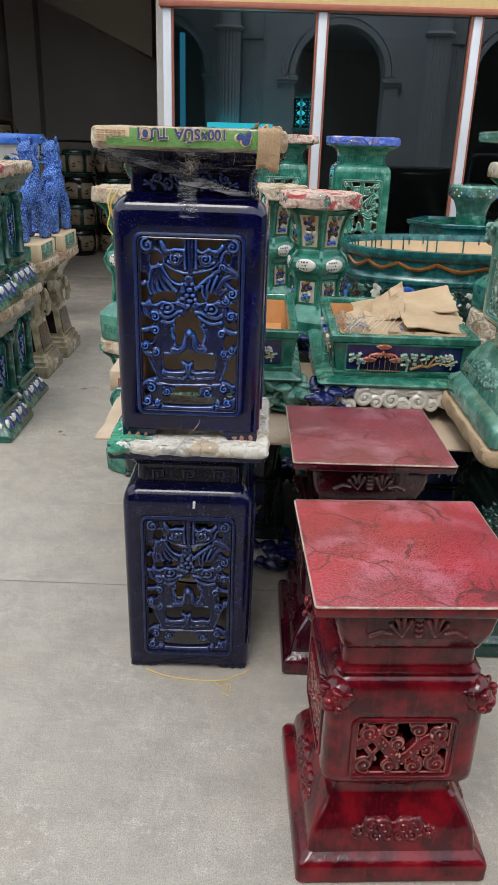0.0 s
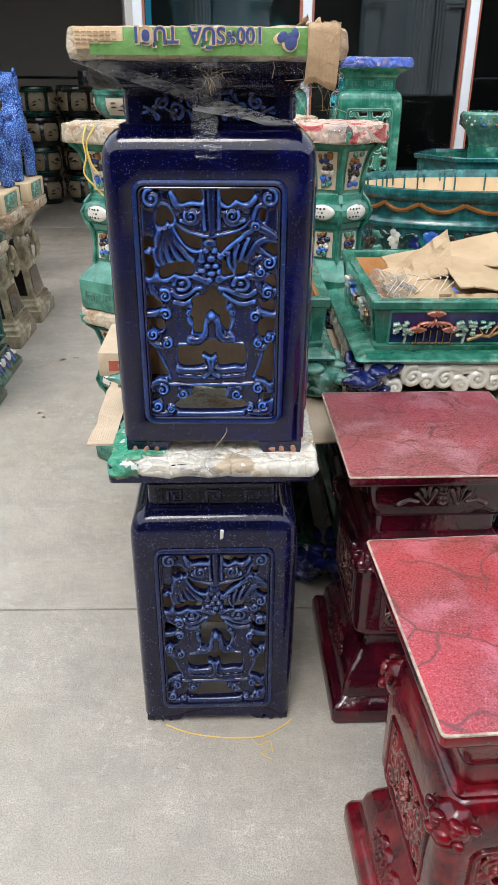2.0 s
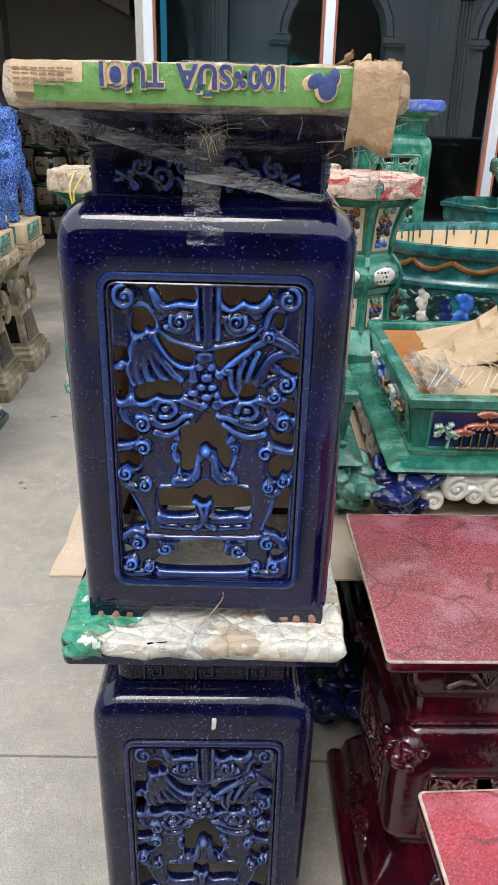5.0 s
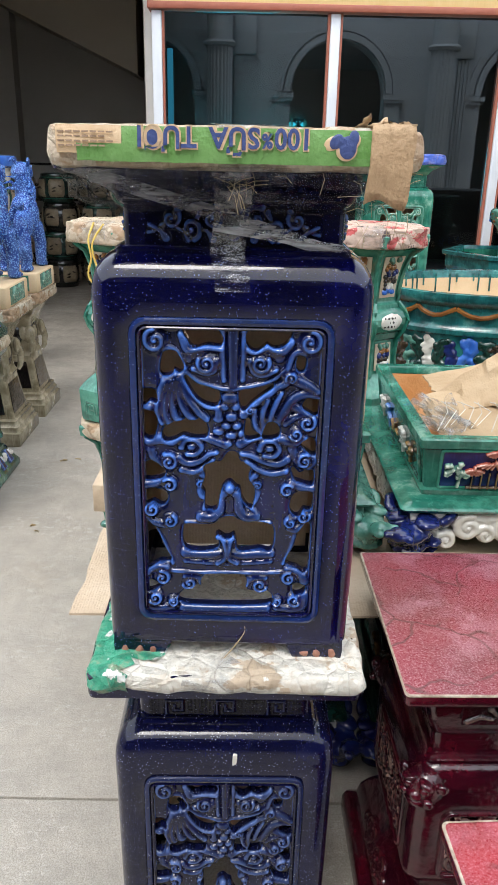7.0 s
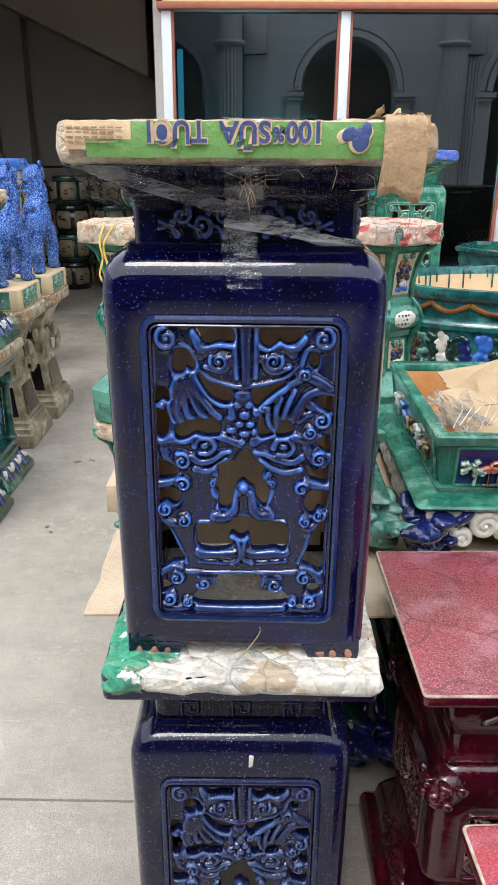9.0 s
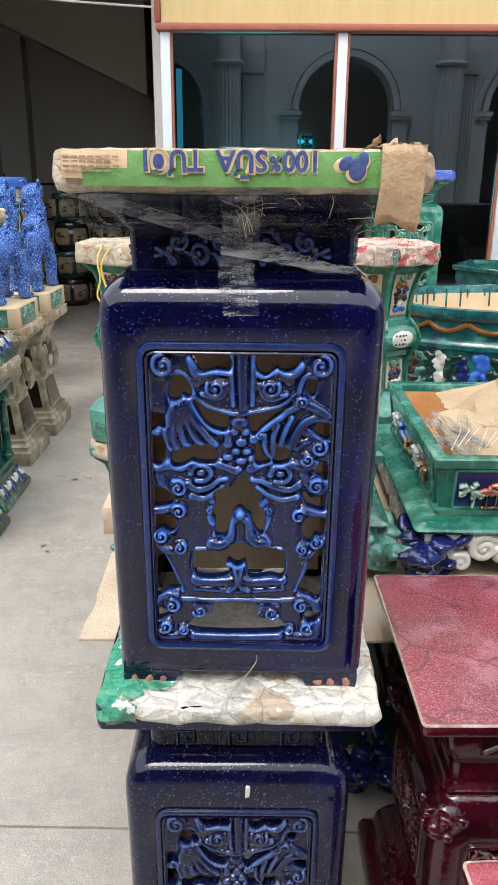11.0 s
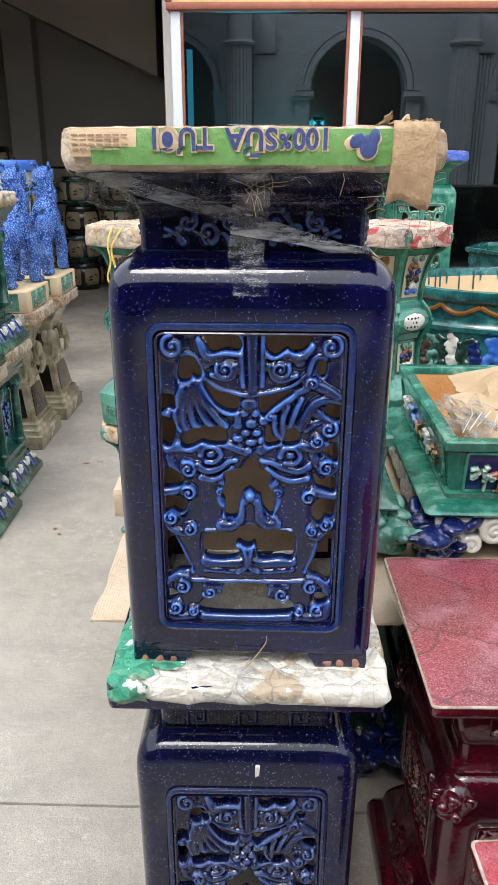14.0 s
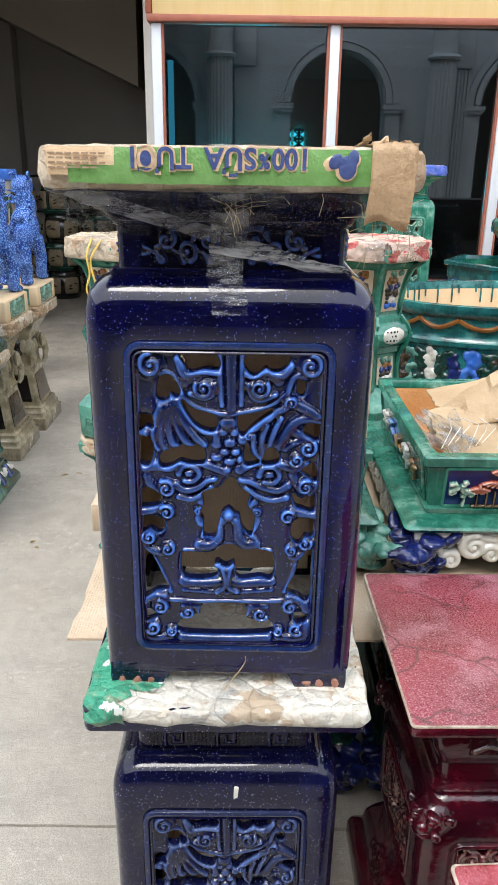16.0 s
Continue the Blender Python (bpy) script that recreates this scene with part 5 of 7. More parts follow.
def planter(label, W, D, H, rim_mat, wall_mat, inside, group="rectangular planters", scenes=True):
    """A shallow rectangular basin with a heavy rim and scenes in relief on its sides."""
    pl = thing("planter", label, "planter", group)
    hx, hy = W / 2, D / 2
    outer = [(0.0, -0.016), (0.012, -0.012), (0.016, -0.022), (H - 0.028, -0.008), (H - 0.022, 0.0), (H - 0.004, 0.0), (H, -0.004), (H, -0.028), (H - 0.005, -0.032), (H - 0.02, -0.034)]
    part("basin", loft([rect_ring(hx + d, hy + d, 0.008, z, 3) for z, d in outer], top=False), rim_mat, pl)
    part("lining", loft([rect_ring(hx + d, hy + d, 0.006, z, 3) for z, d in ((H - 0.0215, -0.0345), (H - 0.07, -0.04), (0.025, -0.045), (0.02, -0.06))], bottom=False), inside, pl, "unglazed orange clay inside")
    if not scenes:
        return pl
    ph = H - 0.052
    for k, half, depth in ((0, hx, hy), (1, hy, hx), (2, hx, hy), (3, hy, hx)):
        r = pose(0, 0, 0, 0, 0, 90 * k) @ Matrix.Translation((0, -depth + 0.0185, 0.021)) @ Matrix.Rotation(radians(8.5), 4, "X")
        ground = Carving(2 * half - 0.11, ph, 0.006, 0.0)
        g = part("scene_panel", ground.shape(0.006)[0], COBALT if k % 2 == 0 else wall_mat, pl, "inky blue ground of the scene")
        g.matrix_basis = r
        w = 2 * half - 0.13
        items = [(PAGODA, CORAL, -0.2, 0.0, 1.0), (POSTS, BROWN, -0.2, -0.004, 1.0), (TREES[0], MIST_GREEN, -0.42, 0, 1.0), (TREES[1], MIST_GREEN, 0.03, 0, 1.0), (BRANCH, AMBER, 0.27, 0.004, 1.0), (PINE[0], GREEN, 0.2, 0.03, 1.0), (PINE[1], MIST_GREEN, 0.34, 0.026, 1.0), (PINE[0], MIST_GREEN, 0.44, 0.012, 1.0), (PINE[1], WHITE, 0.42, 0.038, 0.8)]
        if k % 2:
            items = [(TREES[2], WHITE, -0.36, 0, 1), (TREES[0], SKYBLUE, -0.18, 0, 1), (BRANCH, AMBER, 0.0, 0, 1), (TREES[1], WHITE, 0.18, 0, 1), (PINE[0], AMBER, 0.36, 0.01, 1.3)]
        for data, mat, u, z, s in items:
            p = part("scene_relief", data[0], mat, g, relief=data[1], angle=70)
            p.matrix_basis = pose(u * w, -0.004, z) @ Matrix.Diagonal((s, 1, s * ph / 0.08 * 0.95, 1))
        frame_ = part("panel_border", border_bead(2 * half - 0.1, ph + 0.008, 0.004, 0.004, 0.006), rim_mat, pl)
        frame_.matrix_basis = r @ Matrix.Translation((0, 0, -0.004))
    return pl


def cloud_apron(w, h):
    c = Carving(w, h, 0.0026)
    n = max(2, int(w / 0.075))
    c.slab(-w / 2, w / 2, h * 0.72, h, 0.004)
    for i in range(n):
        x = -w / 2 + w * (i + 0.5) / n
        s = 1 if x < 0 else -1
        low = 0.34 + 0.16 * abs(math.sin(i * 1.9))
        c.scroll(x, h * (low + 0.18), h * 0.27, s, 80, 1.5, h * 0.1, 0.012)
        c.scroll(x + s * w / n * 0.46, h * (low + 0.02), h * 0.2, -s, 160, 1.3, h * 0.085, 0.011)
        c.stroke([(x - w / n * 0.5, h * 0.85), (x, h * 0.93), (x + w / n * 0.5, h * 0.8)], h * 0.07, h * 0.05, 0.007)
    return c.shape(0.018)


def beast_foot():
    """A leg carved as a beast's head with brow, snout and jaw, facing -y."""
    s = 0.05
    shapes = [ellipsoid((0, 0.02, -0.005), (0.052, 0.05, 0.058), 16, 12), ellipsoid((0, -0.045, 0.008), (0.038, 0.045, 0.026), 14, 10), ellipsoid((0, -0.085, 0.022), (0.024, 0.02, 0.018), 12, 8),
              ellipsoid((0, -0.04, -0.03), (0.034, 0.04, 0.018), 12, 8), ellipsoid((0, 0.0, -0.055), (0.045, 0.042, 0.012), 12, 6)]
    for k in (-1, 1):
        shapes += [ellipsoid((k * 0.028, -0.03, 0.038), (0.024, 0.03, 0.013), 10, 7, 20 * k), ellipsoid((k * 0.03, -0.044, 0.024), (0.011, 0.011, 0.01), 9, 6), ellipsoid((k * 0.052, 0.01, 0.03), (0.014, 0.03, 0.03), 9, 7, 25 * k),
                   ellipsoid((k * 0.018, -0.098, 0.026), (0.011, 0.01, 0.01), 8, 6)]
        for j in range(3):
            shapes.append(ellipsoid((k * 0.042, -0.02 + 0.02 * j, -0.02 - 0.006 * j), (0.013, 0.015, 0.012), 8, 6))
    for j in range(5):
        shapes.append(ellipsoid((-0.024 + 0.012 * j, -0.072, -0.012), (0.0045, 0.006, 0.008), 6, 5))
    return rough_up(join(*shapes), 0.003, 40, 2)


BEAST = beast_foot()


def planter_base(label, W, D, H, top_mat, apron_mat, foot_mat):
    b = thing("plant_table", label, "plant table", "low plant tables")
    hx, hy = W / 2, D / 2
    part("slab", loft([rect_ring(hx + d, hy + d, 0.014, z, 4) for z, d in ((H - 0.022, -0.016), (H - 0.02, -0.006), (H - 0.012, 0.0), (H - 0.008, -0.004), (H - 0.007, -0.012), (H - 0.002, -0.022), (H, -0.028))]), top_mat, b)
    for k, half, depth in ((0, hx, hy), (1, hy, hx), (2, hx, hy), (3, hy, hx)):
        data = cloud_apron(2 * half - 0.05, H - 0.0235)
        p = part("cloud_apron", data[0], apron_mat, b, "scrolled cloud apron", relief=[v * 0.5 for v in data[1]], angle=70)
        p.matrix_basis = pose(0, 0, 0, 0, 0, 90 * k) @ Matrix.Translation((0, -depth + 0.018, 0))
    for sx, sy, a in ((-1, -1, -45), (1, -1, 45), (1, 1, 135), (-1, 1, 225)):
        f = part("beast_foot", BEAST, foot_mat, b, "foot shaped as a beast's head", angle=75)
        f.matrix_basis = pose(sx * (hx - 0.052), sy * (hy - 0.052), 0.066 * (H - 0.022) / 0.12, 0, 0, a * 0.7 if sy < 0 else a) @ Matrix.Diagonal((1.25, 1.3, (H - 0.022) / 0.12, 1))
        fuse = f.modifiers.new("fuse", "REMESH")
        fuse.mode, fuse.voxel_size, fuse.use_smooth_shade = "VOXEL", 0.0035, True
    return b


def bent_sheet(x0, x1, y0, y1, lift, seed, thick=0.004, nx=16, ny=10):
    top = []
    for j in range(ny + 1):
        for i in range(nx + 1):
            u, v = i / nx, j / ny
            x, y = x0 + (x1 - x0) * u, y0 + (y1 - y0) * v
            z = lift(u, v) + 0.008 * noise.noise(Vector((u * 5 + seed, v * 4, seed)))
            ex = 0.012 * noise.noise(Vector((u * 9, v * 9, seed + 4)))
            top.append((x + ex, y + ex, z))
    n = len(top)
    verts = top + [(x, y, z - thick) for x, y, z in top]
    faces = []
    for j in range(ny):
        for i in range(nx):
            a = j * (nx + 1) + i
            q = (a, a + 1, a + nx + 2, a + nx + 1)
            faces += [q, tuple(k + n for k in q[::-1])]
    rim = [i for i in range(nx)] + [nx + j * (nx + 1) for j in range(ny)] + [ny * (nx + 1) + nx - i for i in range(nx)] + [(ny - j) * (nx + 1) for j in range(ny)]
    for a, b in zip(rim, rim[1:] + rim[:1]):
        faces.append((b, a, a + n, b + n))
    return verts, faces


# lower tier on the floor, cardboard sheet, upper tier
for cx, w in ((0.465, 0.60), (-0.12, 0.46)):
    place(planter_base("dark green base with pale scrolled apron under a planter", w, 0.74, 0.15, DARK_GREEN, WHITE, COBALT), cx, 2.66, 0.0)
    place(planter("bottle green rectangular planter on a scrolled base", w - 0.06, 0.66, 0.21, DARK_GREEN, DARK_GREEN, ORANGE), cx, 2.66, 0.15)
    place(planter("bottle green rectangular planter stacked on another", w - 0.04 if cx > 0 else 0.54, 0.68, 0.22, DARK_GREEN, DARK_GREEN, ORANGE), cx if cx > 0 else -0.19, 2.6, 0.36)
sheet = mesh_object("cardboard_sheet", *bent_sheet(-0.49, 0.74, 2.07, 2.95, lambda u, v: 0.587 + 0.0025 * math.sin(u * 23), 1.5, 0.005, 30, 16), CARD_PALE)
tagged(sheet, "pale cardboard sheet laid between stacked planters", "cardboard")
base_a = place(planter_base("green glazed base with white cloud apron and blue beast feet", 0.575, 0.735, 0.13, GREEN, WHITE, COBALT), 0.476, 2.665, 0.592)
tray_a = place(planter("green glazed rectangular planter with coral pagodas in relief, packing inside", 0.48, 0.645, 0.139, GREEN, TEAL, ORANGE), 0.4685, 2.665, 0.7225)
base_b = place(planter_base("mottled green base with beast feet under a planter", 0.56, 0.735, 0.13, MIST_GREEN, MIST_GREEN, MIST_GREEN), -0.14, 2.69, 0.592)
tray_b = place(planter("green glazed rectangular planter with dark relief panel", 0.505, 0.645, 0.139, GREEN, GREEN, ORANGE), -0.13, 2.69, 0.7225)

# ---- torn packing in the planter ----
packing = thing("torn_carton", "torn brown carton pieces with film stuffed in a planter", "cardboard")
part("flap", bent_sheet(0.30, 0.68, 2.42, 2.66, lambda u, v: 0.815 + 0.05 * v + 0.012 * math.sin(u * 5), 1.0), CARD, packing)
part("flap", bent_sheet(0.34, 0.70, 2.64, 2.86, lambda u, v: 0.862 + 0.03 * u + 0.05 * v * u, 2.0), CARD, packing)
part("flap", bent_sheet(0.30, 0.50, 2.58, 2.70, lambda u, v: 0.83 + 0.10 * u * v + 0.05 * u, 3.0), CARD, packing)
part("flap", bent_sheet(0.48, 0.71, 2.46, 2.70, lambda u, v: 0.875 + 0.03 * v - 0.03 * u, 5.0), CARD, packing)
part("box_side", bent_sheet(0.42, 0.70, 2.37, 2.42, lambda u, v: 0.80 + 0.06 * v, 7.0, 0.006), CARD, packing)
part("film", bent_sheet(0.245, 0.36, 2.38, 2.62, lambda u, v: 0.865 + 0.02 * math.sin(u * 9 + v * 5), 9.0, 0.0006), FILM_CLEAR, packing, "crumpled clear film")
part("tape", box(0.455, 0.462, 2.39, 2.44, 0.872, 0.874), SKYBLUE, packing, "strip of blue tape")
for i in range(9):
    x = 0.27 + 0.02 * i
    part("strand", tube([(x, 2.38 + 0.02 * (i % 3), 0.868), (x + 0.04, 2.46, 0.885 + 0.004 * (i % 4)), (x + 0.06 - 0.03 * (i % 2), 2.56, 0.88)], 0.0011, 4), WHITE, packing, "white nylon strand")

tall_carton = thing("carton", "brown cardboard box standing in a planter", "box", "cartons")
part("box_body", box(-0.345, -0.02, 2.42, 2.66, 0.7435, 1.19, 0.003), CARD, tall_carton)
for fx in (-0.345, -0.02):
    part("flap", moved(box(-0.002, 0.002, 2.425, 2.655, 0.0, 0.05), Matrix.Translation((fx, 0, 1.188)) @ Matrix.Rotation(radians(30 if fx > -0.1 else -30), 4, "Y")), CARD_PALE, tall_carton)
part("tape", box(-0.205, -0.16, 2.4165, 2.4195, 0.75, 1.18), STRAW, tall_carton, "brown packing tape")
carton = thing("carton", "small brown cardboard box with red print", "box")
part("box_body", box(-0.53, -0.40, 2.5, 2.78, 0.592, 0.665, 0.003), CARD_PALE, carton)
part("print", box(-0.4, -0.398, 2.51, 2.6, 0.61, 0.65), CORAL, carton, "red printed patch")
part("print", box(-0.5, -0.43, 2.4975, 2.4995, 0.61, 0.64), CORAL, carton, "red printed patch")


# ---- six-sided waisted stands ----
def hex_stand(name, label, glazing, group, panels=True):
    st = thing(name, label, "plant stand", group)
    P = [(0.0, 0.155), (0.008, 0.165), (0.02, 0.168), (0.098, 0.172), (0.11, 0.172), (0.128, 0.158), (0.145, 0.135), (0.158, 0.115), (0.165, 0.108), (0.17, 0.104), (0.275, 0.098), (0.282, 0.108), (0.292, 0.11), (0.3, 0.112),
         (0.31, 0.126), (0.33, 0.137), (0.35, 0.137), (0.368, 0.126), (0.378, 0.110), (0.39, 0.108), (0.396, 0.098), (0.40, 0.096), (0.45, 0.1), (0.5, 0.11), (0.54, 0.127), (0.555, 0.14), (0.565, 0.16), (0.57, 0.178), (0.6, 0.182), (0.605, 0.178)]
    part("body", loft([poly_ring(6, r, z, -90) for z, r in P]), glazing, st, angle=25)

    def radius(z):
        for (za, ra), (zb, rb) in zip(P, P[1:]):
            if za <= z <= zb:
                return ra + (rb - ra) * (z - za) / (zb - za + 1e-9)
        return P[-1][1]

    def on_face(k, u, z, out):
        """A point on side k: u from -1 to 1 across it."""
        a0, a1 = radians(-90 + 60 * k), radians(-30 + 60 * k)
        r = radius(z)
        x = r * ((math.cos(a0) + math.cos(a1)) / 2 + u * (math.cos(a1) - math.cos(a0)) / 2)
        y = r * ((math.sin(a0) + math.sin(a1)) / 2 + u * (math.sin(a1) - math.sin(a0)) / 2)
        am = (a0 + a1) / 2
        return (x + out * math.cos(am), y + out * math.sin(am), z)

    rng = random.Random(len(name) + len(label))
    for k in range(6):
        a = radians(-90 + 60 * k)
        part("rib", tube([((radius(z) + 0.001) * math.cos(a), (radius(z) + 0.001) * math.sin(a), z) for z in (0.165, 0.22, 0.28, 0.31, 0.34, 0.37, 0.395, 0.42, 0.46, 0.5, 0.54, 0.565)], 0.0085, 6), glazing, st)
        if not panels:
            continue
        for z0, z1, mat, w in ((0.412, 0.538, CREAM, 0.66), (0.182, 0.268, CREAM, 0.66)):
            n = 5
            verts, faces = [], []
            for i in range(n + 1):
                z = z0 + (z1 - z0) * i / n
                verts += [on_face(k, -w, z, 0.0015), on_face(k, w, z, 0.0015), on_face(k, w, z, 0.004), on_face(k, -w, z, 0.004)]
            pan = part("panel", loft([verts[i * 4:i * 4 + 4] for i in range(n + 1)]), mat, st, "cream panel with coloured flowers in relief")
            for j in range(6):
                mt = (SKYBLUE, WHITE, BROWN, COBALT, AMBER, MIST_GREEN)[(j + k) % 6]
                z = z0 + (z1 - z0) * (0.14 + 0.15 * j)
                b = [ellipsoid(on_face(k, rng.uniform(-0.4, 0.4), z + rng.uniform(-0.006, 0.006), 0.005), (0.008, 0.008, 0.009), 8, 6) for q in range(5)]
                part("flower", join(*b), mt, pan)
            # black-brown beads imitate the shade inside small holes
            dark = [ellipsoid(on_face(k, rng.uniform(-0.45, 0.45), rng.uniform(z0 + 0.01, z1 - 0.01), 0.0035), (0.008, 0.008, 0.007), 7, 5) for q in range(7)]
            part("hollow", join(*dark), SOOT, pan)
        m = Matrix.Translation(on_face(k, 0, 0.34, -0.001)) @ pose(0, 0, 0, 0, 0, 60 * k + 30)
        pc = part("cloud_panel", moved(rough_up(ellipsoid((0, 0, 0), (0.045, 0.009, 0.026), 20, 12), 0.003, 90, k), m), WHITE, st, "white openwork panel")
        # dark beads on the white panel, painted for the shade in its openings
        pits = [ellipsoid((-0.03 + 0.0125 * (j % 5) + 0.006 * (j // 5 % 2), -0.0085 + 0.0025 * abs(j % 5 - 2), -0.013 + 0.013 * (j // 5)), (0.0042, 0.003, 0.0036), 7, 5, 30 * j) for j in range(14)]
        part("hollow", moved(join(*pits), m), SOOT, pc)
        kb = part("key_band", HEX_KEY[0], glazing, st, relief=[v * 0.7 for v in HEX_KEY[1]], angle=60)
        x, y, z = on_face(k, 0, 0.06, 0.0)
        kb.matrix_basis = pose(x, y, 0.03, 0, 0, 60 * k + 30)
    return st


HEX_KEY = key_band(0.13, 0.05, 0.002)


def hex_cap(label, r, h, mat, seed):
    def ring(z, d):
        c = [(0.0, 0.0)]
        base = poly_ring(6, r + d * 1.1, z, -90)
        out = []
        for i, p in enumerate(base):
            q = base[(i + 1) % 6]
            for j in range(8):
                t = j / 8
                k = 1 - 0.07 * (2 * abs(t - 0.5)) ** 3
                out.append((k * (p[0] + (q[0] - p[0]) * t), k * (p[1] + (q[1] - p[1]) * t), z))
        return out
    return wrapped_cap("carton_wrap", label, 0, 0, h, mat, seed=seed, ring=ring, wrinkle=0.006)


hex_low = hex_stand("plant_stand", "green glazed six-sided waisted plant stand on the floor", GREEN, "waisted stands")
hex_up = hex_stand("plant_stand", "green glazed six-sided waisted stand with flower panels", GREEN, "waisted stands")
SPOTS = ((0.225, 3.22, 4, WRAP_RED, "red and white printed carton wrapped over a stand top"), (-0.535, 3.18, -3, WRAP_PALE, "brown kraft carton wrapped over a stand top"),
         (0.02, 3.62, 10, WRAP_PALE, "pale carton wrapped over a stand top"), (1.115, 3.35, 8, WRAP_PALE, "cream carton wrapped over a stand top"))
for i, (x, y, a, mat, lab) in enumerate(SPOTS):
    up = 0.13 if i == 3 else 0.0
    for ob, z in ((hex_low, 0.0), (hex_up, 0.618 + up)):
        if i == 0:
            place(ob, x, y, z, a)
        else:
            copy_thing(ob, pose(x, y, z, 0, 0, a))
    place(hex_cap("crumpled carton between two stacked stands", 0.188, 0.05 + up, WRAP_PALE, 20.0 + i), x, y, 0.568, a)
    place(hex_cap(lab, 0.192, 0.056, mat, 30.0 + i), x, y, 1.184 + up, a)

# ---- green square stands behind, stacked in pairs ----
for i, (x, y, mat, lab) in enumerate(((0.542, 4.64, WRAP_BLUE, "blue and white printed carton wrapped over a stand top"), (0.09, 4.7, WRAP_RED, "faded red carton wrapped over a stand top"))):
    if i == 0:
        SLIM = Matrix.Diagonal((0.9, 0.9, 1, 1))
        g_low = place(square_stand("plant_stand", "green glazed square stand with pierced fretwork at the bottom", GREEN, NECK_KEY, "green stands"), x, y, 0)
        g_up = place(square_stand("plant_stand", "glossy green square stand with pierced fretwork, stacked", GREEN, NECK_KEY, "green stands"), x, y, 0.735)
        g_low.scale = g_up.scale = (0.9, 0.9, 1)
    else:
        copy_thing(g_low, pose(x, y, 0) @ SLIM)
        copy_thing(g_up, pose(x, y, 0.735) @ SLIM)
    place(wrapped_cap("carton_wrap", "pale carton between two stacked stands", 0.192, 0.192, 0.05, WRAP_PALE, seed=40.0 + i), x, y, 0.684)
    place(wrapped_cap("carton_wrap", lab, 0.193, 0.193, 0.045, mat, seed=44.0 + i), x, y, 1.415)

# ---- oval tub, hexagon planter and small stand behind ----
def oval(a, b, z, n=56):
    return [(a * math.copysign(abs(math.cos(t)) ** 0.8, math.cos(t)), b * math.copysign(abs(math.sin(t)) ** 0.8, math.sin(t)), z) for t in (2 * math.pi * i / n for i in range(n))]


def oval_tub(label):
    t = thing("oval_tub", label, "tub", "oval tubs")
    A, B, H = 0.72, 0.40, 0.46
    part("shell", loft([oval(A + d, B + d, z) for z, d in ((0, -0.06), (0.02, -0.05), (0.1, -0.03), (0.3, -0.02), (0.31, -0.006), (0.325, -0.004), (0.335, -0.016), (0.35, -0.02), (0.41, -0.016), (0.425, 0.0), (0.44, 0.008), (H, 0.006), (H + 0.004, -0.004), (H, -0.022), (H - 0.03, -0.03))], top=False), TEAL, t)
    part("lining", loft([oval(A + d, B + d, z) for z, d in ((H - 0.03, -0.0305), (0.2, -0.04), (0.05, -0.08))], bottom=False), BUFF, t, "bare buff clay inside")
    rng = random.Random(8)
    for i in range(70):
        a = 2 * math.pi * (i + rng.random()) / 70
        x, y, z = oval(A - 0.033, B - 0.033, H - 0.02, 360)[int(a / (2 * math.pi) * 360) % 360]
        ln = rng.choice((0.015, 0.02, 0.03, 0.045, 0.06))
        part("glaze_run", tube([(x, y, H - 0.012), (x * 0.997, y * 0.996, H - 0.03 - ln * 0.6), (x * 0.996, y * 0.995, H - 0.03 - ln)], 0.0042, 6), TEAL, t)
    for i in range(20):
        a0 = 2 * math.pi * i / 20
        pts = [oval(A - 0.012, B - 0.012, 0.405 - 0.03 * math.sin(math.pi * k / 6), 720)[int((a0 + 2 * math.pi / 20 * k / 6) / (2 * math.pi) * 720) % 720] for k in range(7)]
        part("scallop", tube(pts, 0.0095, 6), AMBER, t, "amber scalloped border")
    mats = (DARK_GREEN, COBALT, SKYBLUE, DARK_GREEN, BROWN, MIST_GREEN, DARK_GREEN, WHITE)
    for i in range(64):
        a = 2 * math.pi * i / 64
        blobs = []
        for q in range(18):
            x, y, _ = oval(A - 0.034, B - 0.026, 0, 720)[int((a + rng.uniform(0, 0.12)) / (2 * math.pi) * 720) % 720]
            blobs.append(ellipsoid((x, y, rng.uniform(0.12, 0.285)), (0.02, 0.016, 0.018), 8, 6))
        clump = part("relief_clump", rough_up(join(*blobs), 0.006, 75, i), mats[i % 8], t, angle=80)
        fuse = clump.modifiers.new("fuse", "REMESH")
        fuse.mode, fuse.voxel_size, fuse.use_smooth_shade = "VOXEL", 0.005, True
    return t


tub_low = place(oval_tub("teal glazed oval tub at the bottom of a stack"), 1.13, 4.06, 0)
copy_thing(tub_low, pose(1.12, 4.05, 0.468, 0, 0, 0) @ Matrix.Diagonal((1, 1, 1.05, 1)))["label"] = "teal glazed oval tub with bare clay inside and glaze runs"

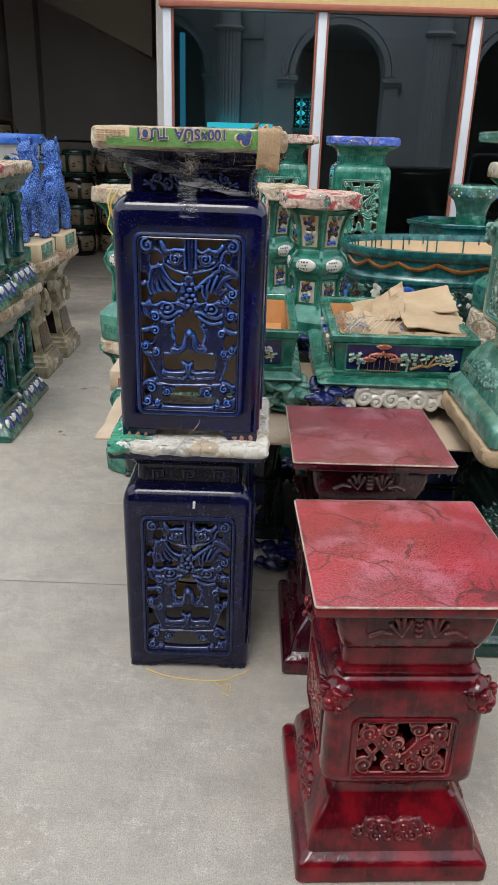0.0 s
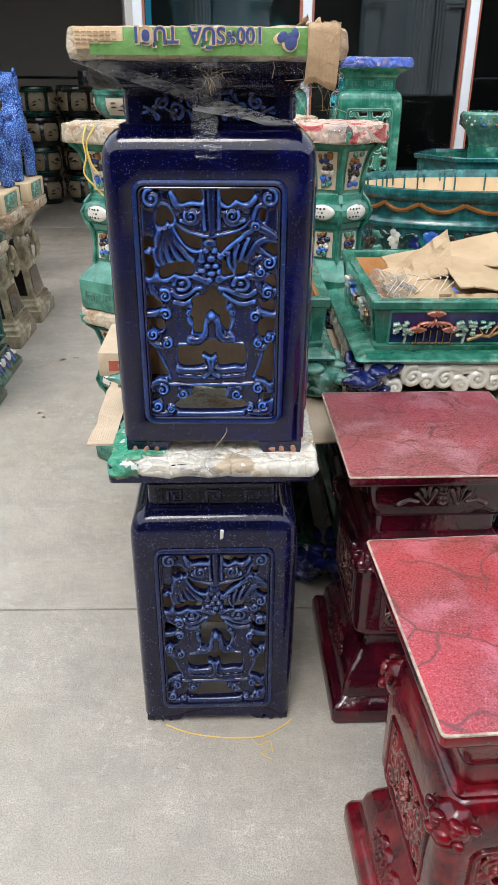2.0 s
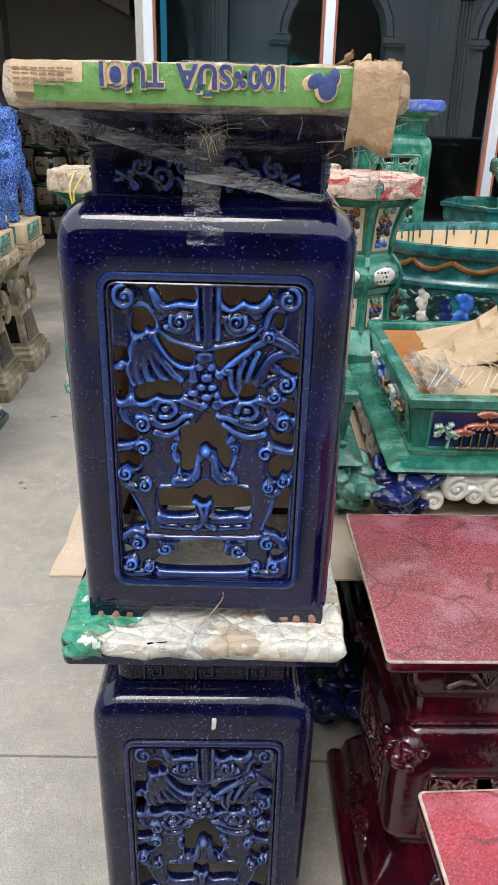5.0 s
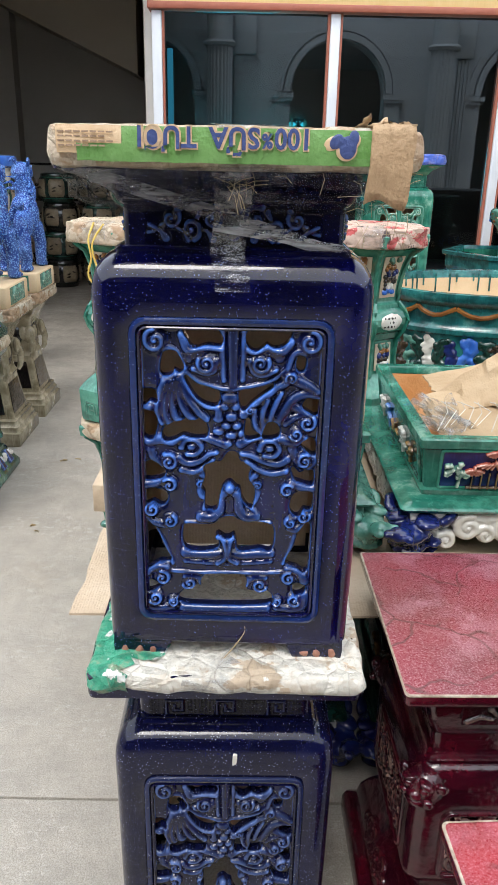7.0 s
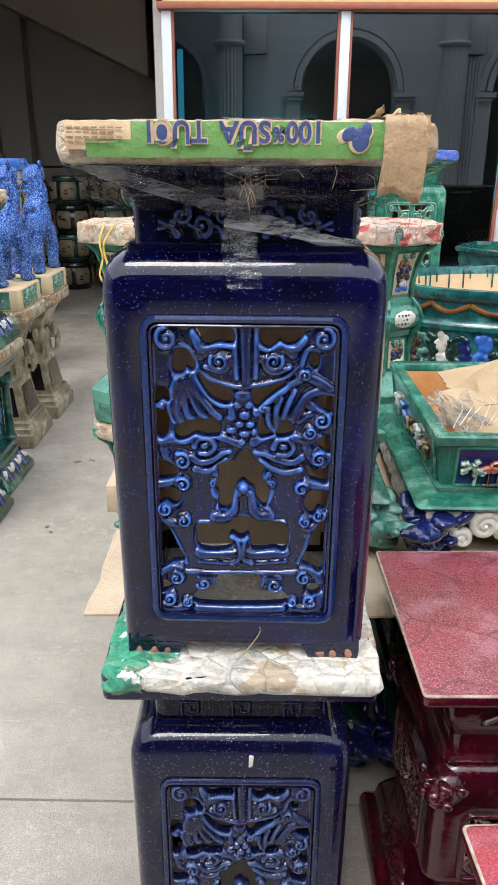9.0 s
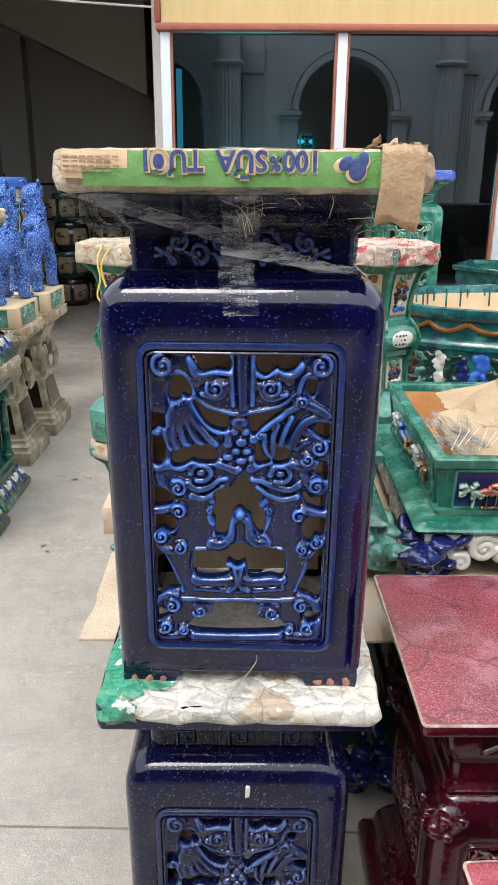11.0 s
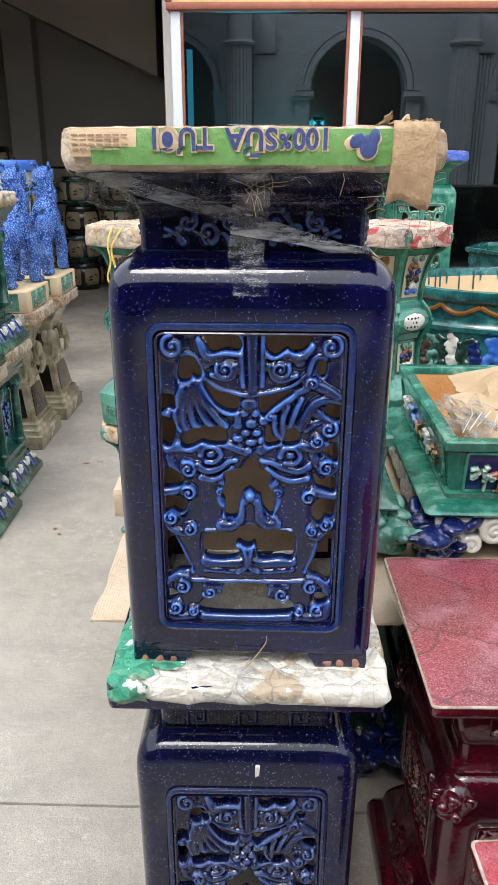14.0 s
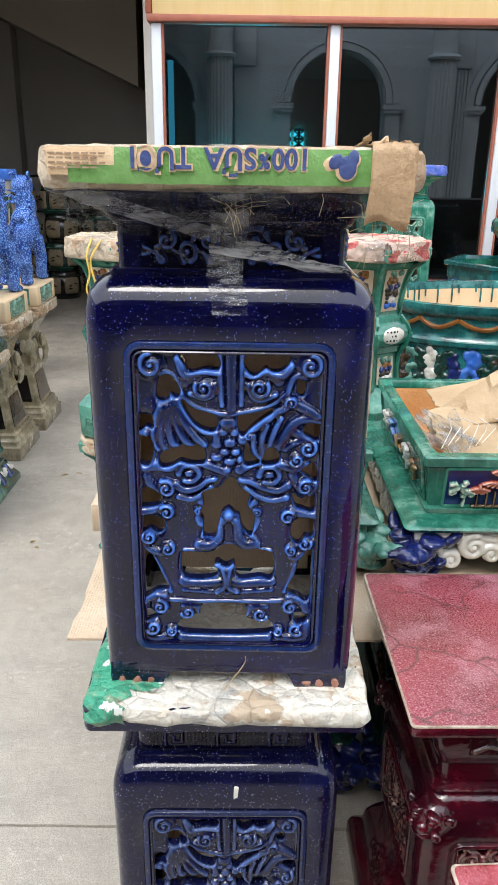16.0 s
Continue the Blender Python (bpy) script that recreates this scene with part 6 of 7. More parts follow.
def hex_planter(label, r, h):
    p = thing("hexagonal_planter", label, "planter", "hexagonal planters")
    part("shell", loft([poly_ring(6, r + d, z, 0) for z, d in ((0, -0.05), (0.02, -0.04), (h * 0.7, -0.02), (h * 0.74, -0.012), (h - 0.03, -0.01), (h - 0.022, 0.01), (h - 0.004, 0.012), (h, 0.006), (h, -0.03), (h - 0.02, -0.036))], top=False), TEAL, p, angle=25)
    part("lining", loft([poly_ring(6, r + d, z, 0) for z, d in ((h - 0.02, -0.0362), (0.05, -0.06), (0.04, -0.1))], bottom=False), GREEN, p, angle=25)
    rng = random.Random(6)
    for k in range(6):
        for j in range(4):
            a0, a1 = radians(60 * k), radians(60 * k + 60)
            u = 0.17 + 0.22 * j
            x, y = (r - 0.012) * (math.cos(a0) * (1 - u) + math.cos(a1) * u), (r - 0.012) * (math.sin(a0) * (1 - u) + math.sin(a1) * u)
            part("flower", join(*[ellipsoid((x + rng.uniform(-0.02, 0.02), y + rng.uniform(-0.006, 0.006), h * 0.55 + rng.uniform(-0.03, 0.03)), (0.016, 0.012, 0.012), 8, 6) for q in range(6)]), (SKYBLUE, WHITE, COBALT)[j % 3], p)
    return p


for z in (0.0, 0.322, 0.644):
    place(hex_planter("teal six-sided planter with blue flowers, stacked", 0.34, 0.32), 1.3, 5.2, z)

def drum(label, r, h, body, panel, group):
    """A barrel-shaped garden stool with panels round its belly."""
    d = thing("drum_stool", label, "drum stool", group)
    prof = [(0.0, r * 0.78), (0.01, r * 0.82), (0.04, r * 0.84), (0.05, r * 0.88), (h * 0.3, r * 0.98), (h * 0.5, r), (h * 0.7, r * 0.98), (h - 0.05, r * 0.88), (h - 0.04, r * 0.84), (h - 0.01, r * 0.82), (h, r * 0.76)]
    part("body", spin(prof, 32), body, d)
    for k in range(6):
        a = radians(60 * k + 20)
        rings = []
        for i in range(7):
            z = h * (0.2 + 0.6 * i / 6)
            rr = r * (1 - 0.12 * ((z / h - 0.5) / 0.4) ** 2) + 0.003
            w = 0.42 if 0 < i < 6 else 0.36
            rings.append([(rr * math.cos(a - w + 2 * w * j / 6), rr * math.sin(a - w + 2 * w * j / 6), z) for j in range(7)])
        verts = [p for g in rings for p in g]
        faces = [(i * 7 + j, i * 7 + j + 1, (i + 1) * 7 + j + 1, (i + 1) * 7 + j) for i in range(6) for j in range(6)]
        pn = part("panel", (verts, faces), panel, d, "cream panel with a dark painted branch")
        mod = pn.modifiers.new("thick", "SOLIDIFY")
        mod.thickness = 0.006
        rng = random.Random(k)
        marks = []
        for q in range(5):
            b, z = a + rng.uniform(-0.2, 0.2), h * rng.uniform(0.38, 0.62)
            marks.append(ellipsoid(((r + 0.003) * math.cos(b), (r + 0.003) * math.sin(b), z), (0.022, 0.022, 0.008), 7, 5, rng.uniform(-40, 40)))
        part("brushwork", join(*marks), BROWN, pn)
    for z in (0.045, h - 0.045):
        part("rim_band", spin([(z - 0.006, r * 0.85), (z, r * 0.885), (z + 0.006, r * 0.85)], 32), GREEN if body is DARK_GREEN else DARK_GREEN, d)
    return d


# small stand with flower panels at the back
small = place(hex_stand("plant_stand", "small green stand with blue and white flowers", GREEN, "waisted stands"), 1.365, 5.62, 0.0, 6)
small.scale = (0.85, 0.85, 1.9)
jar = thing("garden_seat", "round green glazed garden seat with blue and yellow flowers", "garden seat")
part("body", spin([(1.0, 0.1), (1.03, 0.105), (1.08, 0.125), (1.11, 0.155), (1.13, 0.168), (1.175, 0.165), (1.188, 0.15)], 36), MIST_GREEN, jar)
part("foot", spin([(0.0, 0.14), (0.3, 0.13), (0.98, 0.1), (0.999, 0.1)], 24), GREEN, jar)
for k in range(14):
    a = 2 * math.pi * k / 14
    part("flower", join(*[ellipsoid((0.158 * math.cos(a + 0.12 * q), 0.158 * math.sin(a + 0.12 * q), 1.14 + 0.022 * math.sin(q * 2.1)), (0.011, 0.011, 0.01), 8, 6) for q in range(4)]), (SKYBLUE, AMBER, WHITE)[k % 3], jar)
place(jar, 1.4, 5.3, 0)
small.location = (1.9, 5.6, 0)


# ---- the row along the hall side ----
def swag_plinth(w, h, cell=0.003):
    c = Carving(w, h, cell, 0.0)
    n = 3
    for i in range(n):
        x = -w / 2 + w * (i + 0.5) / n
        for k in range(5):
            c.stroke([(x + (k - 2) * w * 0.012, h * 0.8), (x + (k - 2) * w * 0.028, h * 0.15)], w * 0.014, w * 0.02, 0.012)
    return c.shape(0.002)


def white_swags(w, h, cell=0.003):
    c = Carving(w, h, cell)
    for i in range(4):
        x = -w / 2 + w * i / 3
        for k in range(5):
            a = radians(200 + 35 * k)
            c.blob(x + w * 0.09 * math.cos(a), h * 0.72 + h * 0.25 * math.sin(a), w * 0.05, h * 0.14, 0.013)
    return c.shape(0.002)


SWAG, SWAG_WHITE = swag_plinth(0.3, 0.09), white_swags(0.3, 0.09)


def side_leaf():
    c = Carving(0.11, 0.24, 0.003)
    rng = random.Random(14)
    for i in range(16):
        x, z, a = rng.uniform(-0.04, 0.04), rng.uniform(0.02, 0.22), rng.uniform(0, 6.3)
        c.stroke([(x, z), (x + 0.012 * math.cos(a), z + 0.012 * math.sin(a)), (x + 0.022 * math.cos(a + 0.6), z + 0.022 * math.sin(a + 0.6))], 0.007, 0.004, 0.008)
    return c.shape(0.003)


SIDE_LEAF = side_leaf()


def tier_pedestal(label):
    t = thing("pedestal", label, "pedestal", "tiered pedestals")
    part("plinth", square_loft([(0.0, 0.19), (0.006, 0.195), (0.03, 0.195), (0.04, 0.188), (0.075, 0.165), (0.11, 0.145), (0.125, 0.142), (0.13, 0.132), (0.15, 0.132), (0.155, 0.138), (0.165, 0.138)], 0.01), TIER_GREEN, t)
    part("shaft", square_loft([(0.165, 0.105), (0.48, 0.1), (0.49, 0.12)], 0.01), TEAL, t)
    part("top", square_loft([(0.488, 0.12), (0.5, 0.145), (0.52, 0.15), (0.525, 0.16), (0.55, 0.165), (0.57, 0.185), (0.6, 0.19), (0.605, 0.185)], 0.012), TIER_GREEN, t)
    for k in range(4):
        r = pose(0, 0, 0, 0, 0, 90 * k)
        for data, mat, nm, lab in ((SWAG, COBALT, "tassel_band", "inky blue tassels"), (SWAG_WHITE, WHITE, "swag_band", "white swags")):
            p = part(nm, data[0], mat, t, lab, relief=data[1], angle=70)
            p.matrix_basis = r @ Matrix.Translation((0, -0.186, 0.038)) @ Matrix.Rotation(radians(-30), 4, "X")
        if k:
            data = SIDE_LEAF
            p = part("leaf_relief", data[0], (WHITE, COBALT, MIST_GREEN)[k % 3], t, "coloured leaf relief", relief=data[1], angle=70)
            p.matrix_basis = r @ Matrix.Translation((0, -0.108, 0.2))
        p = None if k else part("panel", loft([[(x, -0.109 - o, z) for x, z in ((-0.055, 0.2), (0.055, 0.2), (0.055, 0.44), (-0.055, 0.44))] for o in (0.0, 0.006)]), ORANGE, t, "orange panel with green leaves")
        if p:
            p.matrix_basis = r
        leaf = Carving(0.1, 0.22, 0.003)
        for s in (-1, 1):
            leaf.stroke([(0, 0), (s * 0.01, 0.08), (s * 0.035, 0.14)], 0.006, 0.009, 0.005)
            leaf.stroke([(0, 0.03), (-s * 0.01, 0.12), (s * 0.015, 0.2)], 0.006, 0.004, 0.005)
        data = leaf.shape(0.002)
        if p:
            lf = part("leaf_relief", data[0], GREEN, p, relief=data[1])
            lf.matrix_basis = pose(0, -0.117, 0.21)
        col = part("corner_column", join(moved(spin([(0.165, 0.028), (0.18, 0.03), (0.19, 0.022), (0.42, 0.02), (0.43, 0.026), (0.445, 0.034), (0.47, 0.037), (0.488, 0.032)], 16), Matrix.Translation((0.118, -0.118, 0)))), TIER_GREEN, t)
        col.matrix_basis = r
        cap_ = part("capital", rough_up(join(*[ellipsoid((0.118 + 0.02 * math.cos(a), -0.118 + 0.02 * math.sin(a), 0.45 + 0.012 * (i % 2)), (0.017, 0.017, 0.017), 8, 6) for i, a in enumerate(2 * math.pi * j / 7 for j in range(7))]), 0.002, 60), COBALT, t, "inky blue leafy capital")
        cap_.matrix_basis = r
        fuse = cap_.modifiers.new("fuse", "REMESH")
        fuse.mode, fuse.voxel_size, fuse.use_smooth_shade = "VOXEL", 0.004, True
    return t


tier = tier_pedestal("green glazed tiered pedestal with white swags and blue tassels")
for i, (x, y) in enumerate(((-1.415, 3.57), (-1.458, 4.025), (-1.87, 3.6))):
    for z in (0.0, 0.645):
        if i == 0 and z == 0:
            place(tier, x, y, z)
        else:
            copy_thing(tier, pose(x, y, z))
    place(wrapped_cap("carton_wrap", "brown and white carton between stacked pedestals", 0.2, 0.2, 0.05, WRAP_PALE, seed=60.0 + i, wrinkle=0.008), x, y, 0.595)
    place(wrapped_cap("carton_wrap", "brown and pink carton wrapped over a pedestal top", 0.2, 0.2, 0.055, WRAP_PALE if i else WRAP_RED, seed=66.0 + i, wrinkle=0.007), x, y, 1.235)


def stone_pedestal(label):
    t = thing("pedestal", label, "pedestal", "stoneware pedestals")
    part("plinth", square_loft([(0, 0.178), (0.006, 0.182), (0.07, 0.182), (0.075, 0.172), (0.085, 0.168), (0.1, 0.17), (0.108, 0.16), (0.12, 0.156), (0.13, 0.158), (0.138, 0.148)], 0.01), STONE, t)
    part("shaft", square_loft([(0.138, 0.14), (0.2, 0.128), (0.33, 0.108), (0.345, 0.112), (0.355, 0.105), (0.37, 0.1), (0.44, 0.098), (0.5, 0.1), (0.56, 0.118), (0.62, 0.15), (0.64, 0.18), (0.668, 0.186)], 0.012), STONE, t)
    for k in range(4):
        r = pose(0, 0, 0, 0, 0, 90 * k)
        p = part("panel", loft([[(-w, -d, z), (w, -d, z), (w, -d + 0.01, z), (-w, -d + 0.01, z)] for z, w, d in ((0.16, 0.1, 0.139), (0.31, 0.075, 0.1135))]), SOOT, t, "dark streaked glaze panel")
        p.matrix_basis = r
        head = part("elephant_head", rough_up(join(ellipsoid((0.1, -0.1, 0.47), (0.04, 0.04, 0.05), 12, 9), ellipsoid((0.075, -0.125, 0.48), (0.022, 0.016, 0.04), 9, 7), ellipsoid((0.125, -0.075, 0.48), (0.016, 0.022, 0.04), 9, 7), tube([(0.118, -0.118, 0.46), (0.128, -0.128, 0.41), (0.122, -0.122, 0.36), (0.112, -0.112, 0.34)], 0.022, 10, 0.5)), 0.003, 40), STONE, t, "corner elephant head with trunk")
        head.matrix_basis = r
        # no recess here: a black-brown bulge gives the shade of a niche
        drape = part("niche_shade", ellipsoid((0, -0.1, 0.46), (0.06, 0.018, 0.07), 12, 9), SOOT, t)
        drape.matrix_basis = r
    return t


def scale_hide():
    n = Nodes("blue_scaled_glaze")
    v = n.add("ShaderNodeTexVoronoi", Vector=n.coord, Scale=105.0)
    d = v.outputs["Distance"]
    c = n.mix(n.ramp(d, 0.2, 0.58), (0.14, 0.34, 0.78), (0.012, 0.045, 0.26))
    c = n.mix(n.ramp(n.noise(8.0, 3.0), 0.45, 0.7, 0.0, 0.25), c, (0.2, 0.38, 0.75))
    return n.finish(c, 0.18, n.math("MULTIPLY", d, -1.0), 0.006, 0.9)


HIDE = scale_hide()


def guardian_beast(label):
    """A scaled guardian beast with raised head, curled tail and mane."""
    shapes = [ellipsoid((0, 0.0, 0.235), (0.078, 0.135, 0.085), 18, 12), ellipsoid((0, 0.1, 0.29), (0.08, 0.085, 0.12), 16, 12), ellipsoid((0, 0.135, 0.40), (0.06, 0.06, 0.1), 14, 10),
              ellipsoid((-0.02, 0.16, 0.51), (0.06, 0.075, 0.06), 14, 10), ellipsoid((-0.04, 0.22, 0.495), (0.04, 0.05, 0.036), 12, 8), ellipsoid((0, -0.1, 0.22), (0.085, 0.07, 0.085), 14, 10)]
    for sx in (-1, 1):
        shapes += [tube([(sx * 0.055, -0.1, 0.2), (sx * 0.062, -0.12, 0.12), (sx * 0.06, -0.1, 0.06), (sx * 0.06, -0.105, 0.02)], 0.044, 12, 0.72), ellipsoid((sx * 0.06, -0.095, 0.018), (0.036, 0.05, 0.019), 10, 7),
                   tube([(sx * 0.05, 0.12, 0.24), (sx * 0.06, 0.15, 0.13), (sx * 0.058, 0.14, 0.02)], 0.04, 12, 0.75), ellipsoid((sx * 0.058, 0.16, 0.018), (0.034, 0.05, 0.019), 10, 7),
                   tube([(sx * 0.03, 0.13, 0.55), (sx * 0.045, 0.09, 0.585), (sx * 0.05, 0.06, 0.57)], 0.012, 8, 0.6), ellipsoid((sx * 0.03 - 0.02, 0.2, 0.54), (0.018, 0.02, 0.016), 8, 6)]
    tail = [(0.0, -0.16, 0.26), (0.03, -0.2, 0.3), (0.06, -0.19, 0.35), (0.07, -0.14, 0.36), (0.06, -0.12, 0.33)]
    shapes.append(tube(tail, 0.024, 10, 0.7))
    for i in range(9):
        a = radians(-70 + 30 * i)
        shapes.append(tube([(0, 0.09, 0.42), (0.07 * math.cos(a), 0.06, 0.42 + 0.07 * math.sin(a)), (0.1 * math.cos(a + 0.4), 0.03, 0.42 + 0.1 * math.sin(a + 0.4))], 0.013, 7, 0.4))
    ob = mesh_object("beast_statue", *join(*shapes), HIDE)
    m = ob.modifiers.new("fuse", "REMESH")
    m.mode, m.voxel_size, m.use_smooth_shade = "VOXEL", 0.007, True
    return tagged(ob, label, "statue", "guardian beasts")


def cloud_block(label):
    t = thing("statue_plinth", label, "plinth", "statue plinths")
    part("block", box(-0.165, 0.165, -0.185, 0.185, 0.0, 0.105, 0.008), BUFF, t)
    data = cloud_frieze(0.24, 0.085, 0.0025)
    for k, d in ((0, 0.186), (1, 0.166), (2, 0.186), (3, 0.166)):
        p = part("cloud_relief", data[0], MIST_GREEN, t, "grey green cloud scrolls on cream", relief=data[1], angle=70)
        p.matrix_basis = pose(0, 0, 0, 0, 0, 90 * k) @ Matrix.Translation((0, -d, 0.01))
    return t


ped = stone_pedestal("ochre stoneware pedestal with elephant heads and dark panels")
block = cloud_block("amber glazed plinth with cloud scrolls under a statue")
beast = guardian_beast("bright blue scaled guardian beast statue with curled tail")
for i, (x, y, a) in enumerate(((-1.505, 4.61, -6), (-1.5, 5.09, 4), (-1.98, 5.75, 0))):
    if i == 0:
        place(ped, x, y, 0)
    else:
        copy_thing(ped, pose(x, y, 0))
    place(wrapped_cap("carton_wrap", "pale crumpled carton on a stoneware pedestal", 0.2, 0.2, 0.06, WRAP_PALE, seed=80.0 + i, wrinkle=0.008), x, y, 0.655)
    if i < 2:
        if i == 0:
            place(block, x + 0.015, y, 0.716)
            place(beast, x + 0.04, y + 0.0, 0.819, -14)
        else:
            copy_thing(block, pose(x + 0.03, y, 0.716))
            copy_thing(beast, pose(x + 0.07, y, 0.819, 0, 0, -4))

pot = thing("flower_pot", "large white pot with blue rim and dark ribbon bow", "pot")
part("body", spin([(0, 0.2), (0.02, 0.215), (0.3, 0.26), (0.6, 0.285), (0.63, 0.29)], 40, top=False), WHITE, pot)
part("rim", spin([(0.628, 0.3), (0.64, 0.325), (0.68, 0.33), (0.7, 0.32), (0.7, 0.28), (0.6, 0.26)], 40, bottom=False, top=False), SKYBLUE, pot, "sky blue rolled rim")
bow = Carving(0.2, 0.22, 0.003)
for s in (-1, 1):
    bow.scroll(s * 0.045, 0.165, 0.03, s, 90, 0.9, 0.008, 0.006)
    bow.stroke([(0, 0.15), (s * 0.03, 0.1), (s * 0.025, 0.03)], 0.008, 0.011, 0.006)
data = bow.shape(0.004)
for k in range(6):
    b = part("bow", data[0], DARK_GREEN, pot, "dark ribbon bow in relief", relief=data[1])
    b.matrix_basis = pose(0, 0, 0, 0, 0, 60 * k + 20) @ Matrix.Translation((0, -0.283, 0.36)) @ Matrix.Rotation(radians(5), 4, "X")
place(pot, -1.95, 5.75, 0.716)

# ---- stacks of drum stools in the hall ----
BROWN_CREAM = plain("brownish_cream_panel", (0.2, 0.15, 0.09), (0.36, 0.29, 0.2), 0.3, 26.0)
drum_dark = drum("dark green drum stool with cream painted panels, stacked", 0.215, 0.31, DARK_GREEN, BROWN_CREAM, "drum stools")
drum_black = drum("brown-black drum stool with cream painted panels, stacked", 0.215, 0.31, SOOT, BROWN_CREAM, "drum stools")
first = {0: True, 1: True}
rng = random.Random(21)
for sx, sy, n in ((-1.88, 9.75, 4), (-2.33, 9.65, 4), (-2.8, 9.7, 4), (-3.3, 9.8, 5), (-2.42, 8.05, 4), (-2.95, 8.2, 4), (-2.1, 10.4, 4), (-1.6, 10.5, 3), (-3.45, 8.4, 5), (-0.84, 5.5, 0)):
    for k in range(n):
        which = (k + int(abs(sx * 10))) % 2
        m = pose(sx + rng.uniform(-0.015, 0.015), sy + rng.uniform(-0.015, 0.015), 0.311 * k, 0, 0, rng.uniform(0, 60))
        src = (drum_dark, drum_black)[which]
        if first[which]:
            src.matrix_basis = m
            first[which] = False
        else:
            copy_thing(src, m)
# green pot on its own drum stack behind the waisted stand
for k in range(4):
    copy_thing(drum_dark, pose(-0.81, 5.55, 0.278 * k, 0, 0, 17 * k)).scale = (0.8, 0.8, 0.897)
bowl = thing("flower_pot", "green glazed bowl pot with a cream painted panel", "pot")
part("body", spin([(0, 0.1), (0.01, 0.12), (0.05, 0.165), (0.1, 0.19), (0.145, 0.19), (0.155, 0.2), (0.175, 0.2), (0.178, 0.19), (0.16, 0.178), (0.05, 0.14)], 40, top=False), GREEN, bowl)
for k in range(4):
    a0 = radians(90 * k - 90)
    rings = [[(rr * math.cos(a0 - 0.5 + j / 6), rr * math.sin(a0 - 0.5 + j / 6), z) for j in range(7)] for z, rr in ((0.04, 0.158), (0.07, 0.18), (0.1, 0.193), (0.135, 0.194))]
    pn = part("panel", ([p for g in rings for p in g], [(i * 7 + j, i * 7 + j + 1, (i + 1) * 7 + j + 1, (i + 1) * 7 + j) for i in range(3) for j in range(6)]), CREAM, bowl, "cream painted panel")
    part("brushwork", join(*[ellipsoid((0.192 * math.cos(a0 + 0.25 * math.sin(q * 2.2)), 0.192 * math.sin(a0 + 0.25 * math.sin(q * 2.2)), 0.07 + 0.008 * q), (0.02, 0.02, 0.005), 7, 5) for q in range(6)]), BROWN, pn)
place(bowl, -0.81, 5.55, 1.113)
# dim clutter at the back of the hall
for x, y, w, h in ((-2.9, 11.6, 1.5, 1.4), (-2.1, 12.2, 0.7, 1.2)):
    rack = thing("storage_rack", "dark timber storage rack at the back of the hall", "rack", "storage racks")
    for sx in (-1, 1):
        for sy in (-0.2, 0.2):
            part("post", box(x + sx * w / 2 - 0.03, x + sx * w / 2 + 0.03, y + sy - 0.03, y + sy + 0.03, 0, h), SOOT, rack)
    for z in (0.4, 0.85, h - 0.1):
        part("shelf", box(x - w / 2, x + w / 2, y - 0.25, y + 0.25, z, z + 0.03), SOOT, rack)


# ---- packing on the top stand ----
CX, CY, ZB = -0.172, 1.94, 1.4085
FY = CY - 0.2165
def strip(name, x0, x1, z0, z1, mat, label, y=0.0, seed=0.0, bow=0.003):
    """A printed strip that follows the folded carton's front."""
    n = max(2, int((x1 - x0) / 0.012))
    rings = []
    for i in range(n + 1):
        x = x0 + (x1 - x0) * i / n
        d = bow * noise.noise(Vector((x * 18, 0.3, 5.0)))
        e = 0.0015 * noise.noise(Vector((x * 40, seed, 1.0)))
        rings.append([(x, FY - 0.0035 + d - y, z0 + e), (x, FY - 0.0065 + d - y, (z0 + z1) / 2 + e), (x, FY - 0.0035 + d - y, z1 + e), (x, FY + 0.004 + d - y, z1 + e), (x, FY + 0.004 + d - y, z0 + e)])
    p = part(name, loft(rings), mat, top_cap, label)
    p.matrix_parent_inverse = top_cap.matrix_basis.inverted()
    return p


strip("printed_band", -0.348, -0.012, 1.4155, 1.4525, PRINT_GREEN, "green printed carton face", 0.0012, 1.0)
strip("printed_band", -0.370, -0.298, 1.4235, 1.4528, PRINT_TAN, "tan printed panel", 0.002, 2.0)
for k in range(4):
    n = 7 if k % 2 else 6
    for j in range(n):
        p = part("fine_print", box(-0.368 + 0.009 * j, -0.361 + 0.009 * j, FY - 0.0096, FY - 0.009, 1.4305 + 0.0048 * k, 1.4323 + 0.0048 * k), PRINT_DARK, top_cap)
        p.matrix_parent_inverse = top_cap.matrix_basis.inverted()


def letters(text, size, x_right, z_top, y, mat, fat, label):
    """Upside-down lettering on the carton's front, read from its right end."""
    cu = bpy.data.curves.new("lettering", "FONT")
    cu.body, cu.size, cu.extrude, cu.offset, cu.resolution_u = text, size, 0.0004, fat, 3
    tmp = bpy.data.objects.new("lettering", cu)
    me = bpy.data.meshes.new_from_object(tmp)
    bpy.data.objects.remove(tmp)
    me.materials.append(mat)
    ob = new("lettering", me)
    ob.parent = top_cap
    ob["label"] = label
    wide = max(v.co.x for v in me.vertices)
    return ob, wide


